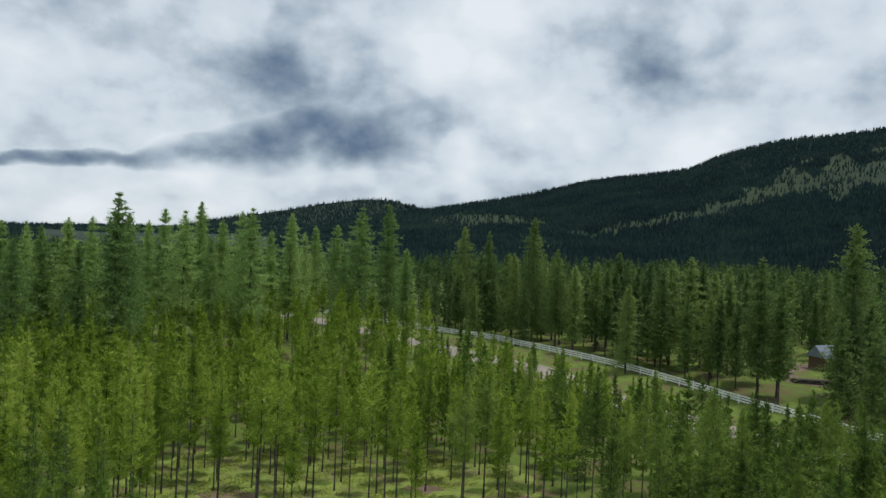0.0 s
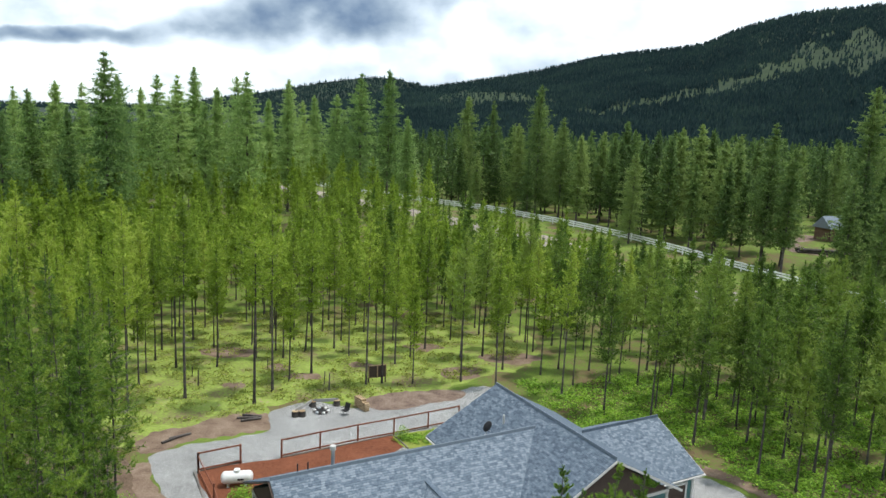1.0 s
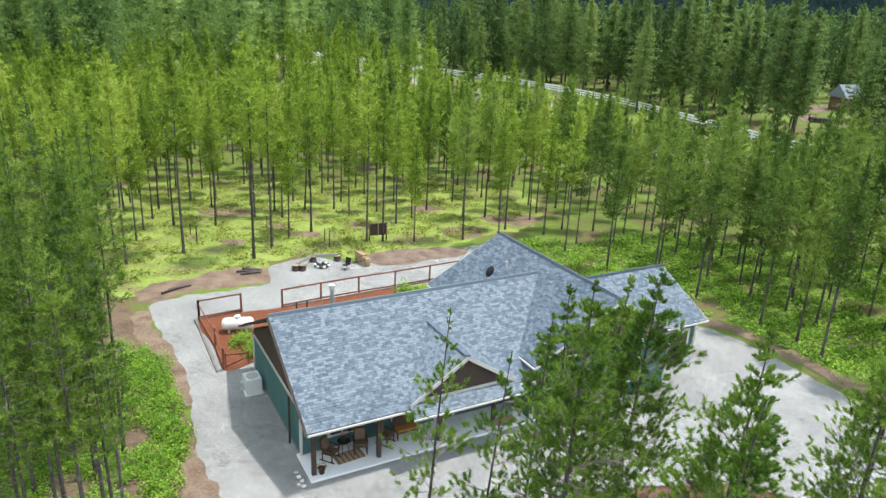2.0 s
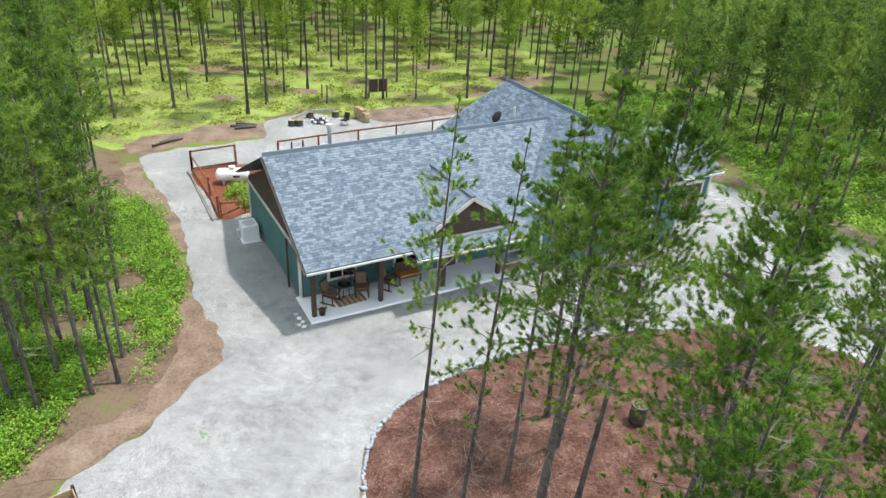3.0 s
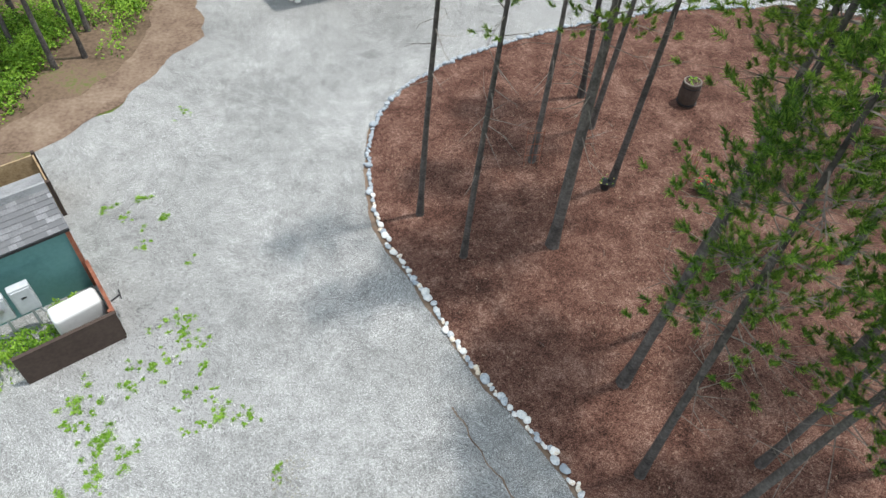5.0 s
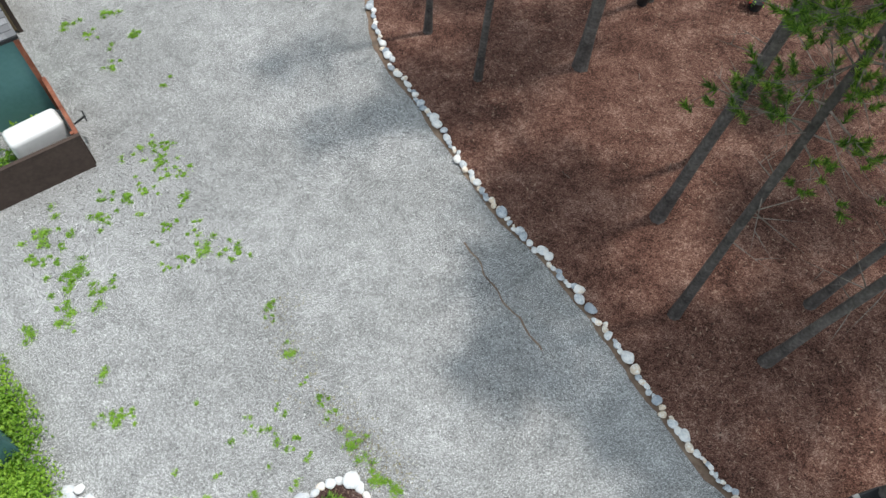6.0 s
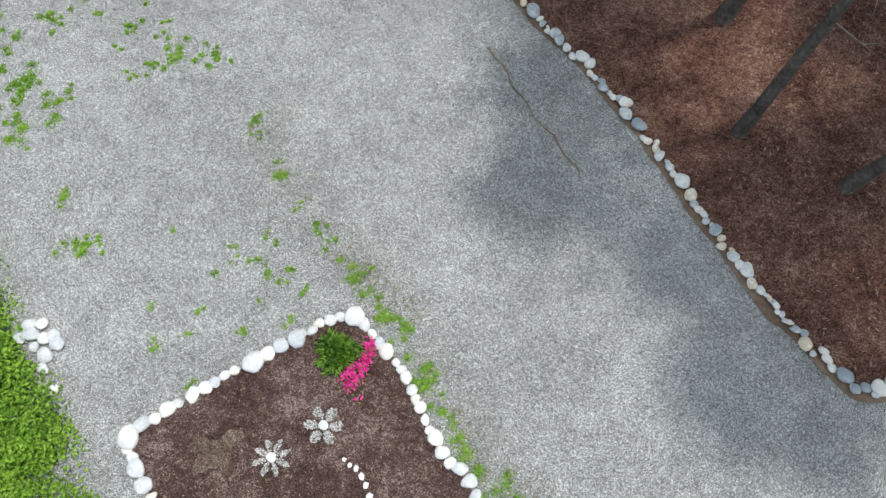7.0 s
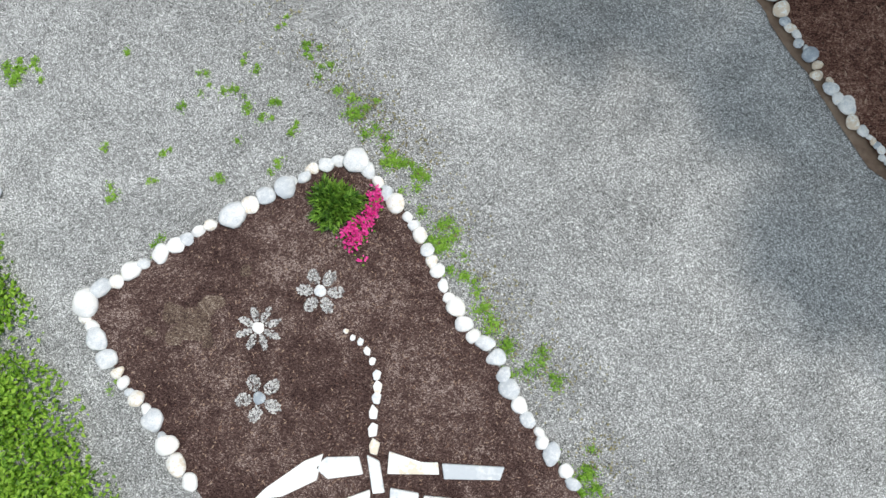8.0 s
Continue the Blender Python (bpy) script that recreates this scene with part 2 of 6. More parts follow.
BROWN = surface("brown_siding", [(0.045, 0.030, 0.024), (0.065, 0.045, 0.036), (0.08, 0.058, 0.046)], 0.75, 0.8, 14, 0.15, 30)
SHINGLE = surface("asphalt_shingles", [(0.068, 0.094, 0.126), (0.106, 0.140, 0.178), (0.136, 0.172, 0.212), (0.215, 0.256, 0.295)], 0.9, 9.0, 50, 0.4, 90, by_object=0.6, by_island=0.6)
SHINGLE_PALE = surface("pale_grey_shingles", [(0.15, 0.152, 0.158), (0.23, 0.232, 0.24), (0.36, 0.362, 0.37)], 0.9, 1.2, 30, 0.4, 90, by_object=0.8, by_island=1.0)
TRIM = surface("white_trim", [(0.48, 0.47, 0.44), (0.62, 0.61, 0.58)], 0.6, 1.0, 10)
CONCRETE = surface("pale_concrete", [(0.76, 0.77, 0.78), (0.86, 0.87, 0.88), (0.91, 0.915, 0.92)], 0.85, 0.7, 9, 0.2, 30)
ROCK = surface("river_rock", [(0.30, 0.34, 0.38), (0.52, 0.55, 0.57), (0.70, 0.70, 0.68), (0.80, 0.79, 0.75), (0.66, 0.55, 0.42)], 0.8, 2.0, 20, 0.4, 18, by_object=1.1, stops=[0.05, 0.33, 0.55, 0.85, 1.0])

DARK_ROOM = surface("dark_room", [(0.012, 0.014, 0.016), (0.03, 0.033, 0.035)], 0.6, 2.0, 9)
METAL = surface("galvanised_metal", [(0.42, 0.43, 0.44), (0.58, 0.59, 0.60)], 0.35, 3.0, 20, metallic=0.85)
BLACK = surface("black_plastic", [(0.012, 0.012, 0.013), (0.028, 0.028, 0.03)], 0.45, 4.0, 20)
WHITE_METAL = surface("white_enamel", [(0.70, 0.70, 0.68), (0.80, 0.80, 0.78)], 0.35, 2.0, 12, spec=0.5)
GREY_METAL = surface("grey_enamel", [(0.40, 0.42, 0.43), (0.52, 0.54, 0.55)], 0.45, 2.0, 12, spec=0.5)
RED_WOOD = surface("stained_red_wood", [(0.14, 0.045, 0.026), (0.24, 0.085, 0.05), (0.31, 0.13, 0.08)], 0.8, 3.0, 25, 0.3, 30)
RAW_WOOD = surface("raw_wood", [(0.24, 0.16, 0.09), (0.40, 0.29, 0.17), (0.52, 0.40, 0.26)], 0.85, 2.5, 22, 0.3, 30, by_object=0.4)
GREY_WOOD = surface("weathered_wood", [(0.30, 0.29, 0.27), (0.46, 0.45, 0.42)], 0.9, 2.5, 22, 0.3, 30)
WICKER = surface("brown_wicker", [(0.05, 0.03, 0.02), (0.11, 0.07, 0.045)], 0.8, 8.0, 60, 0.5, 60)
CUSHION = surface("brown_cushion", [(0.13, 0.085, 0.06), (0.21, 0.145, 0.10)], 0.9, 5.0, 40, 0.2, 60)
RUG = surface("striped_tan_rug", [(0.36, 0.24, 0.14), (0.50, 0.37, 0.24)], 0.95, 5.0, 40, 0.3, 60)
PINK = surface("magenta_petals", [(0.50, 0.012, 0.16), (0.75, 0.03, 0.28), (0.85, 0.12, 0.40)], 0.6, 9.0, 30, by_island=0.6, transmit=0.3)
RED_PETAL = surface("red_petals", [(0.45, 0.02, 0.03), (0.65, 0.06, 0.07)], 0.6, 9.0, 30, by_island=0.6, transmit=0.2)
PURPLE = surface("purple_petals", [(0.10, 0.03, 0.30), (0.20, 0.07, 0.45)], 0.6, 9.0, 30, by_island=0.6, transmit=0.2)
YELLOW = surface("yellow_hose", [(0.60, 0.50, 0.12), (0.72, 0.62, 0.20)], 0.5, 5.0, 20)
BLUE = surface("blue_plastic", [(0.01, 0.09, 0.35), (0.02, 0.15, 0.5)], 0.4, 5.0, 20)
WHITE_STONE = surface("white_stone", [(0.50, 0.53, 0.56), (0.68, 0.69, 0.69), (0.79, 0.78, 0.76), (0.82, 0.80, 0.76), (0.70, 0.62, 0.50)], 0.85, 3.0, 22, 0.4, 22, by_object=0.9, stops=[0.02, 0.3, 0.55, 0.9, 1.0])
WHITE_PAINT = surface("white_paint", [(0.82, 0.82, 0.81), (0.88, 0.88, 0.87)], 0.6, 1.0, 10)
ORANGE = surface("orange_cushion", [(0.42, 0.17, 0.05), (0.55, 0.25, 0.08)], 0.9, 5.0, 40)
PLANT = surface("plant_leaves", [(0.05, 0.125, 0.016), (0.13, 0.28, 0.032), (0.25, 0.42, 0.06)], 0.5, 5.0, 20, by_island=0.7, transmit=0.3)
GRASS = surface("grass_blades", [(0.20, 0.21, 0.06), (0.30, 0.37, 0.06), (0.42, 0.46, 0.11)], 0.7, 0.6, 4, by_island=0.8, transmit=0.4, coords="World")
WEED = surface("weed_leaves", [(0.12, 0.26, 0.025), (0.22, 0.42, 0.045), (0.34, 0.54, 0.08)], 0.55, 0.8, 4, by_island=0.8, transmit=0.35, coords="World")
MULCH_DRY = stony("dry_tan_mulch", [(0.020, 0.012, 0.010), (0.062, 0.039, 0.031), (0.105, 0.071, 0.055), (0.165, 0.122, 0.092), (0.38, 0.32, 0.26)], 105, 1.6, 0.95, 1.0, 1.3, blotch=2.0, grain=0.40)
DRY = surface("dry_grass", [(0.17, 0.14, 0.07), (0.25, 0.24, 0.10), (0.34, 0.30, 0.17)], 0.8, 0.6, 4, by_island=0.9, transmit=0.2, coords="World")
PEBBLE = surface("pebbles", [(0.16, 0.155, 0.15), (0.36, 0.355, 0.35), (0.62, 0.61, 0.59)], 0.85, 3.0, 20, by_island=1.2, coords="World")
CHIP = surface("bark_chips", [(0.03, 0.014, 0.010), (0.11, 0.055, 0.038), (0.30, 0.21, 0.155)], 0.9, 3.0, 20, by_island=1.2, coords="World")
GLASS = bpy.data.materials.new("window_glass")
GLASS.use_nodes = True
GLASS.node_tree.nodes["Principled BSDF"].inputs["Roughness"].default_value = 0.03
GLASS.node_tree.nodes["Principled BSDF"].inputs["Transmission Weight"].default_value = 1.0
GLASS.node_tree.nodes["Principled BSDF"].inputs["Base Color"].default_value = (0.9, 0.95, 0.95, 1)

# ---------------------------------------------------------------- helpers for parts


def mesh_of(name, verts, faces, material=None, smooth=False):
    me = bpy.data.meshes.new(name)
    me.from_pydata([tuple(map(float, v)) for v in verts], [], faces)
    if material:
        me.materials.append(material)
    if smooth:
        me.polygons.foreach_set("use_smooth", [True] * len(me.polygons))
    me.update()
    return me


def part(name, bm, material, parent, label=""):
    """Links a bmesh, or a finished mesh, as one mesh object under a thing or part."""
    if isinstance(bm, bmesh.types.BMesh):
        me = bpy.data.meshes.new(name)
        bmesh.ops.recalc_face_normals(bm, faces=bm.faces)
        bm.to_mesh(me)
        bm.free()
        me.materials.append(material)
    else:
        me = bm
    ob = new(name, me)
    ob.parent = parent
    return tagged(ob, label)


def thing(name, place, label, category, group="", kind="", turn=0.0):
    ob = new(name)
    ob.empty_display_size = 0.2
    ob.matrix_world = pose(*place, 0, 0, turn)
    return tagged(ob, label, category, group, kind)


def solid(name, bm, material, label, category="", group="", kind="", place=None):
    """A thing of one mesh."""
    ob = part(name, bm, material, None)
    if place is not None:
        ob.matrix_world = place
    return tagged(ob, label, category, group, kind)


def box(x0, x1, y0, y1, z0, z1, bevel=0.0, bm=None):
    bm = bm or bmesh.new()
    r = bmesh.ops.create_cube(bm, size=1, matrix=Matrix.Translation(((x0 + x1) / 2, (y0 + y1) / 2, (z0 + z1) / 2)) @ Matrix.Diagonal((x1 - x0, y1 - y0, z1 - z0, 1)))
    if bevel:
        es = list({e for v in r["verts"] for e in v.link_edges})
        bmesh.ops.bevel(bm, geom=es, offset=bevel, segments=2, profile=0.5, affect="EDGES")
    return bm


def prism(poly, axis, a, b, bm=None):
    """A polygon of (p, q) pushed from a to b along an axis ('x': p, q are y, z; 'y': x, z; 'z': x, y)."""
    bm = bm or bmesh.new()

    def at(p, q, s):
        return {"x": (s, p, q), "y": (p, s, q), "z": (p, q, s)}[axis]
    lo, hi = [bm.verts.new(at(p, q, a)) for p, q in poly], [bm.verts.new(at(p, q, b)) for p, q in poly]
    k = len(poly)
    bm.faces.new(lo)
    bm.faces.new(hi[::-1])
    for i in range(k):
        bm.faces.new((lo[i], hi[i], hi[(i + 1) % k], lo[(i + 1) % k]))
    return bm


def slab_between(pts, thick, bm=None):
    """A plate of even thickness under the four (or more) given corners."""
    bm = bm or bmesh.new()
    n = (Vector(pts[1]) - Vector(pts[0])).cross(Vector(pts[2]) - Vector(pts[0])).normalized()
    if n.z < 0:
        n = -n
    hi, lo = [bm.verts.new(p) for p in pts], [bm.verts.new(Vector(p) - n * thick) for p in pts]
    k = len(pts)
    bm.faces.new(hi)
    bm.faces.new(lo[::-1])
    for i in range(k):
        bm.faces.new((hi[i], lo[i], lo[(i + 1) % k], hi[(i + 1) % k]))
    return bm


def beam(a, b, w, h=None, bm=None):
    """A square bar from a to b."""
    bm = bm or bmesh.new()
    a, b = Vector(a), Vector(b)
    d = b - a
    m = Matrix.Translation((a + b) / 2) @ d.to_track_quat("Z", "Y").to_matrix().to_4x4() @ Matrix.Diagonal((w, h or w, d.length, 1))
    bmesh.ops.create_cube(bm, size=1, matrix=m)
    return bm


def tube(a, b, r0, r1=None, seg=12, bm=None):
    bm = bm or bmesh.new()
    a, b = Vector(a), Vector(b)
    d = b - a
    m = Matrix.Translation((a + b) / 2) @ d.to_track_quat("Z", "Y").to_matrix().to_4x4()
    bmesh.ops.create_cone(bm, cap_ends=True, segments=seg, radius1=r0, radius2=r0 if r1 is None else r1, depth=d.length, matrix=m)
    return bm


# ---------------------------------------------------------------- ground


def rise(x, y):
    """The lie of the land: level round the house, a little higher beyond the road."""
    t = min(1.0, max(0.0, (y - 85) / 75))
    return 4.0 * t * t * (3 - 2 * t)


def ground_mesh():
    xs = [-2600, -1500, -800, -400] + list(range(-250, 251, 10)) + [400, 800, 1500, 2600]
    ys = [-2600, -1200, -500, -200, -80, -30] + list(range(-10, 341, 5)) + [400, 500, 700, 1100, 1800, 2600]
    verts = [(x, y, rise(x, y)) for y in ys for x in xs]
    k = len(xs)
    faces = [(j * k + i, j * k + i + 1, (j + 1) * k + i + 1, (j + 1) * k + i) for j in range(len(ys) - 1) for i in range(k - 1)]
    return mesh_of("ground", verts, faces, FOREST_FLOOR, True)


tagged(new("ground", ground_mesh()), "forest floor of grass, moss and brown needles under the pines", "ground", kind="structure")


def smooth_line(points, step=0.5, closed=False):
    """A smooth line through the points, at even steps."""
    p = [Vector(q) for q in points]
    n = len(p)
    res = []
    for i in range(n if closed else n - 1):
        p0, p1, p2, p3 = (p[(i + k) % n] if closed else p[min(n - 1, max(0, i + k))] for k in (-1, 0, 1, 2))
        for s in range(8):
            t = s / 8
            res.append(0.5 * (2 * p1 + (p2 - p0) * t + (2 * p0 - 5 * p1 + 4 * p2 - p3) * t * t + (3 * p1 - p0 - 3 * p2 + p3) * t ** 3))
    if not closed:
        res.append(p[-1])
    line, left = [res[0]], step
    ends = res[1:] + ([res[0]] if closed else [])
    cur = res[0]
    for q in ends:
        d = (q - cur).length
        while d >= left and d > 0:
            cur = cur.lerp(q, left / d)
            line.append(cur.copy())
            d = (q - cur).length
            left = step
        left -= d
        cur = q
    return line


def patch(name, outline, z, material, label, category, ragged=0.12, step=0.35, cell=0.0):
    """A flat piece of ground with an uneven edge, filled."""
    pts = smooth_line(outline, step, True)
    bm = bmesh.new()
    vs = []
    for p in pts:
        n = noise.noise_vector(Vector((p.x * 1.1, p.y * 1.1, z * 7))) * ragged + noise.noise_vector(Vector((p.x * 4, p.y * 4, z))) * ragged * 0.4
        vs.append(bm.verts.new((p.x + n.x, p.y + n.y, z)))
    es = [bm.edges.new((vs[i], vs[(i + 1) % len(vs)])) for i in range(len(vs))]
    bmesh.ops.triangle_fill(bm, use_beauty=True, edges=es, normal=(0, 0, 1))
    for f in bm.faces:
        if f.normal.z < 0:
            f.normal_flip()
    me = bpy.data.meshes.new(name)
    bm.to_mesh(me)
    bm.free()
    me.materials.append(material)
    return tagged(new(name, me), label, category, kind="structure")


LOT = [(-19.1, 47.5), (-17.3, 49.8), (-12.3, 52.8), (-12.8, 56.2), (-10.0, 59.0), (-5.6, 58.2), (0.0, 60.3), (4.5, 64.5), (8.0, 62.0), (10.0, 56.0), (15.0, 50.5),
       (19.7, 48.6), (22.2, 45.7), (24.9, 40.4), (28.0, 35.0), (34.0, 26.0), (36.0, 10.0), (30.0, -6.0), (10.0, -12.0), (-1.0, -8.0), (-2.4, 2.0), (-4.0, 5.0), (-5.0, 6.4), (-5.8, 7.6),
       (-6.8, 9.0), (-7.8, 10.2), (-9.2, 11.4), (-11.0, 14.0), (-10.6, 18.0), (-10.6, 21.2), (-9.3, 22.6), (-8.7, 24.6), (-8.3, 26.0), (-8.0, 27.6), (-8.9, 29.4), (-10.4, 31.8),
       (-11.6, 34.8), (-13.8, 38.8), (-16.5, 43.6)]
ISLAND = [(12.5, 30.9), (10.4, 30.6), (8.4, 30.1), (6.8, 29.4), (5.6, 29.0), (4.5, 28.4), (3.4, 27.8), (2.3, 27.1), (1.3, 26.4), (0.3, 25.4), (-0.4, 24.6), (-0.9, 23.5),
          (-1.15, 22.6), (-1.2, 21.5), (-1.1, 20.5), (-0.95, 19.6), (-0.7, 18.7), (-0.3, 17.8), (0.2, 17.0), (0.7, 16.25), (1.2, 15.4), (1.8, 14.4), (2.4, 13.6), (3.1, 12.8),
          (3.7, 12.0), (4.25, 11.2), (4.65, 10.5), (5.3, 9.5), (5.9, 8.75), (6.4, 8.2), (6.75, 8.05), (7.3, 8.35), (9.5, 9.8), (13.5, 13.5), (17.5, 19.0), (20.0, 26.0), (19.0, 29.6), (14.5, 31.2)]
BED = [(-0.12, 8.62), (-0.45, 8.55), (-0.75, 8.35), (-1.3, 7.97), (-1.85, 7.6), (-2.4, 7.2), (-2.8, 6.85), (-2.65, 6.55), (-2.3, 6.1), (-1.9, 5.7), (-1.4, 5.1), (-0.9, 4.5),
       (0.6, 2.8), (2.0, 2.0), (3.2, 3.0), (3.0, 4.4), (2.45, 5.3), (2.1, 5.75), (1.75, 6.2), (1.5, 6.6), (1.15, 6.95), (0.9, 7.4), (0.6, 7.9), (0.25, 8.3)]
patch("driveway", LOT, 0.02, GRAVEL, "pale grey crushed-gravel driveway and parking yard", "driveway", 0.3)
patch("mulch_island", ISLAND, 0.06, MULCH, "reddish brown bark mulch island under the pines", "garden bed", 0.05)
patch("flower_bed", BED, 0.06, MULCH_DARK, "dark brown mulch flower bed edged with white stones", "garden bed", 0.03)

# ---------------------------------------------------------------- trees


def frames_of(dirs):
    """Two sides for each unit direction."""
    up = np.where(np.abs(dirs[:, 2:3]) > 0.9, [[1.0, 0, 0]], [[0, 0, 1.0]])
    a = np.cross(dirs, up)
    a /= np.linalg.norm(a, axis=1)[:, None]
    return a, np.cross(dirs, a)


def tri_mesh(name, v, material, smooth=False):
    """A mesh of loose triangles from an array of corners."""
    k = len(v) // 3
    me = bpy.data.meshes.new(name)
    me.vertices.add(3 * k)
    me.vertices.foreach_set("co", np.asarray(v, np.float32).ravel())
    me.loops.add(3 * k)
    me.loops.foreach_set("vertex_index", np.arange(3 * k, dtype=np.int32))
    me.polygons.add(k)
    me.polygons.foreach_set("loop_start", np.arange(k, dtype=np.int32) * 3)
    me.update(calc_edges=True)
    me.materials.append(material)
    return me


def tuft_corners(centres, dirs, sizes, blades, length, width, rng, spread):
    """Needle tufts: at each centre a soft brush of thin blades along a twig end."""
    n = len(centres)
    a, b = frames_of(dirs)
    ang = rng.uniform(0, 2 * np.pi, (n, blades))
    along = rng.uniform(-1.4 if blades < 40 else -0.9, 0.5, (n, blades))
    lean = np.clip((1.05 - 0.45 * along) * spread * 0.5 + rng.normal(0, 0.22, (n, blades)), 0.05, 2.0)
    out = a[:, None] * np.cos(ang)[..., None] + b[:, None] * np.sin(ang)[..., None]
    way = dirs[:, None] * np.cos(lean)[..., None] + out * np.sin(lean)[..., None]
    side = np.cross(way, rng.normal(0, 1, out.shape))
    side /= np.linalg.norm(side, axis=2)[..., None] + 1e-9
    ln = (length * sizes[:, None] * rng.uniform(0.6, 1.25, (n, blades)))[..., None]
    root = centres[:, None] + dirs[:, None] * (along * length * sizes[:, None])[..., None]
    w = (width * np.sqrt(sizes)[:, None] * rng.uniform(0.7, 1.3, (n, blades)))[..., None]
    return np.stack([root + side * w, root - side * w, root + way * ln], 2).reshape(-1, 3)


def limb_mesh(name, starts, ends, r0, material):
    """Thin three-sided limbs from starts to ends."""
    d = ends - starts
    d /= np.linalg.norm(d, axis=1)[:, None] + 1e-9
    a, b = frames_of(d)
    vs = [starts + (a * np.cos(2 * np.pi * k / 3) + b * np.sin(2 * np.pi * k / 3)) * r0[:, None] for k in range(3)] + [ends]
    v = np.stack(vs, 1)[:, [0, 1, 3, 1, 2, 3, 2, 0, 3]].reshape(-1, 3)
    return tri_mesh(name, v, material)


def trunk_mesh(name, h, r, rng, seg=9, lean=0.012, rings=14):
    """A tapered, slightly bent trunk with a flared foot; returns the mesh and its line."""
    zs = np.linspace(0, 1, rings) ** 1.15
    bend = rng.normal(0, lean * h, (4, 2)) * 0.35
    line = np.stack([np.interp(zs, np.linspace(0, 1, 5), np.concatenate([[0], bend[:, i].cumsum() * 0.5])) for i in (0, 1)] + [zs * h - 0.05], 1)
    rad = r * (1 - zs * 0.9) + r * 0.35 * np.exp(-zs * h / 0.25)
    v, f = [], []
    for j in range(rings):
        for k in range(seg):
            t = 2 * np.pi * k / seg
            q = rad[j] * (1 + rng.normal(0, 0.05))
            v.append((line[j, 0] + q * math.cos(t), line[j, 1] + q * math.sin(t), line[j, 2]))
    for j in range(rings - 1):
        for k in range(seg):
            f.append((j * seg + k, j * seg + (k + 1) % seg, (j + 1) * seg + (k + 1) % seg, (j + 1) * seg + k))
    return mesh_of(name, v, f, BARK, True), line


def conifer(seed, h, r, base, reach, whorls, per, tufts, blades, length, width, shape, rise_angle, needles, dead=6, label="", group="", spread=1.5, name="pine_tree", droop=0.0, ends_only=0.35):
    """A pine or fir: trunk, limbs and a crown of needle tufts. base: the bare share of the height; shape(t): reach at crown height t from 0 to 1."""
    rng = np.random.default_rng(seed)
    far = length > 0.5
    trunk, line = trunk_mesh("trunk", h, r, rng, 4 if far and dead == 0 else 8, rings=5 if far and dead == 0 else 12)

    def axis(z):
        return np.array([np.interp(z, line[:, 2], line[:, 0]), np.interp(z, line[:, 2], line[:, 1]), z])
    starts, ends, thick, cs, ds, sz = [], [], [], [], [], []
    heavy = rng.uniform(0, 6.28)
    for i in range(whorls):
        t = ((i + rng.uniform(0, 0.8)) / whorls) ** 0.93
        z = h * (base + (1 - base) * t)
        turn = rng.uniform(0, 6.28)
        uneven = rng.uniform(0.75, 1.2)
        for k in range(per):
            if rng.random() < 0.12:
                continue
            ang = turn + 2 * np.pi * k / per + rng.normal(0, 0.3)
            ln = reach * shape(t) * rng.uniform(0.6, 1.15) * uneven * (1 + 0.18 * math.cos(ang - heavy))
            ln = max(ln, 0.035 * reach)
            el = rise_angle + 0.55 * t * t + rng.normal(0, 0.14)
            d = np.array([math.cos(ang) * math.cos(el), math.sin(ang) * math.cos(el), math.sin(el)])
            s = axis(min(h * 0.995, max(0.3, z + rng.normal(0, 0.3) * h * (1 - base) / whorls)))
            starts.append(s)
            ends.append(s + d * ln - np.array([0, 0, droop * ln]))
            thick.append(1.0)
            small = float(np.clip(0.25 + ln / (0.45 * reach), 0.3, 1.0))
            for q in range(max(2, int(tufts * (0.25 + 0.75 * ln / reach) * (min(1.0, 0.4 + 1.3 * t) if blades > 40 else 1.0)))):
                u = rng.uniform(ends_only, 1.0) ** 0.7
                off = rng.normal(0, 1, 3) * ln * 0.2 * (0.3 + u) * np.array([1, 1, 0.3])
                c = s + d * ln * u + off - np.array([0, 0, droop * ln * u * u])
                w = d * 0.8 + off / (ln * 0.3 + 0.01) * 0.5 + np.array([0, 0, 0.95 if blades > 40 else 0.6 if droop == 0 else 0.1]) + rng.normal(0, 0.25, 3)
                if blades > 12:
                    starts.append(s + d * ln * max(0.15, u - 0.3))
                    ends.append(c)
                    thick.append(0.4)
                cs.append(c)
                ds.append(w / np.linalg.norm(w))
                sz.append(small * rng.uniform(0.75, 1.2))
    for q in range(4):
        cs.append(axis(h - length * 0.45 * q) + rng.normal(0, 0.02, 3))
        ds.append(np.array([0, 0, 1.0]))
        sz.append(0.3 + 0.06 * q)
    for q in range(dead):
        s = axis(h * rng.uniform(0.2, base + 0.15))
        ang = rng.uniform(0, 6.28)
        e = s + np.array([math.cos(ang), math.sin(ang), rng.uniform(-0.4, 0.1)]) * rng.uniform(0.4, 1.3)
        starts += [s, s * 0.4 + e * 0.6]
        ends += [e, e + rng.normal(0, 0.25, 3)]
        thick += [0.8, 0.5]
    starts, ends = np.array(starts), np.array(ends)
    tree = thing(name, (0, 0, 0), label, "tree", group)
    part("trunk", trunk, BARK, tree)
    tagged(part("branchwork", limb_mesh("branchwork", starts, ends, (0.010 + r * 0.07) * np.array(thick), TWIG), TWIG, tree, "thin grey-brown limbs"), kind="stuff")
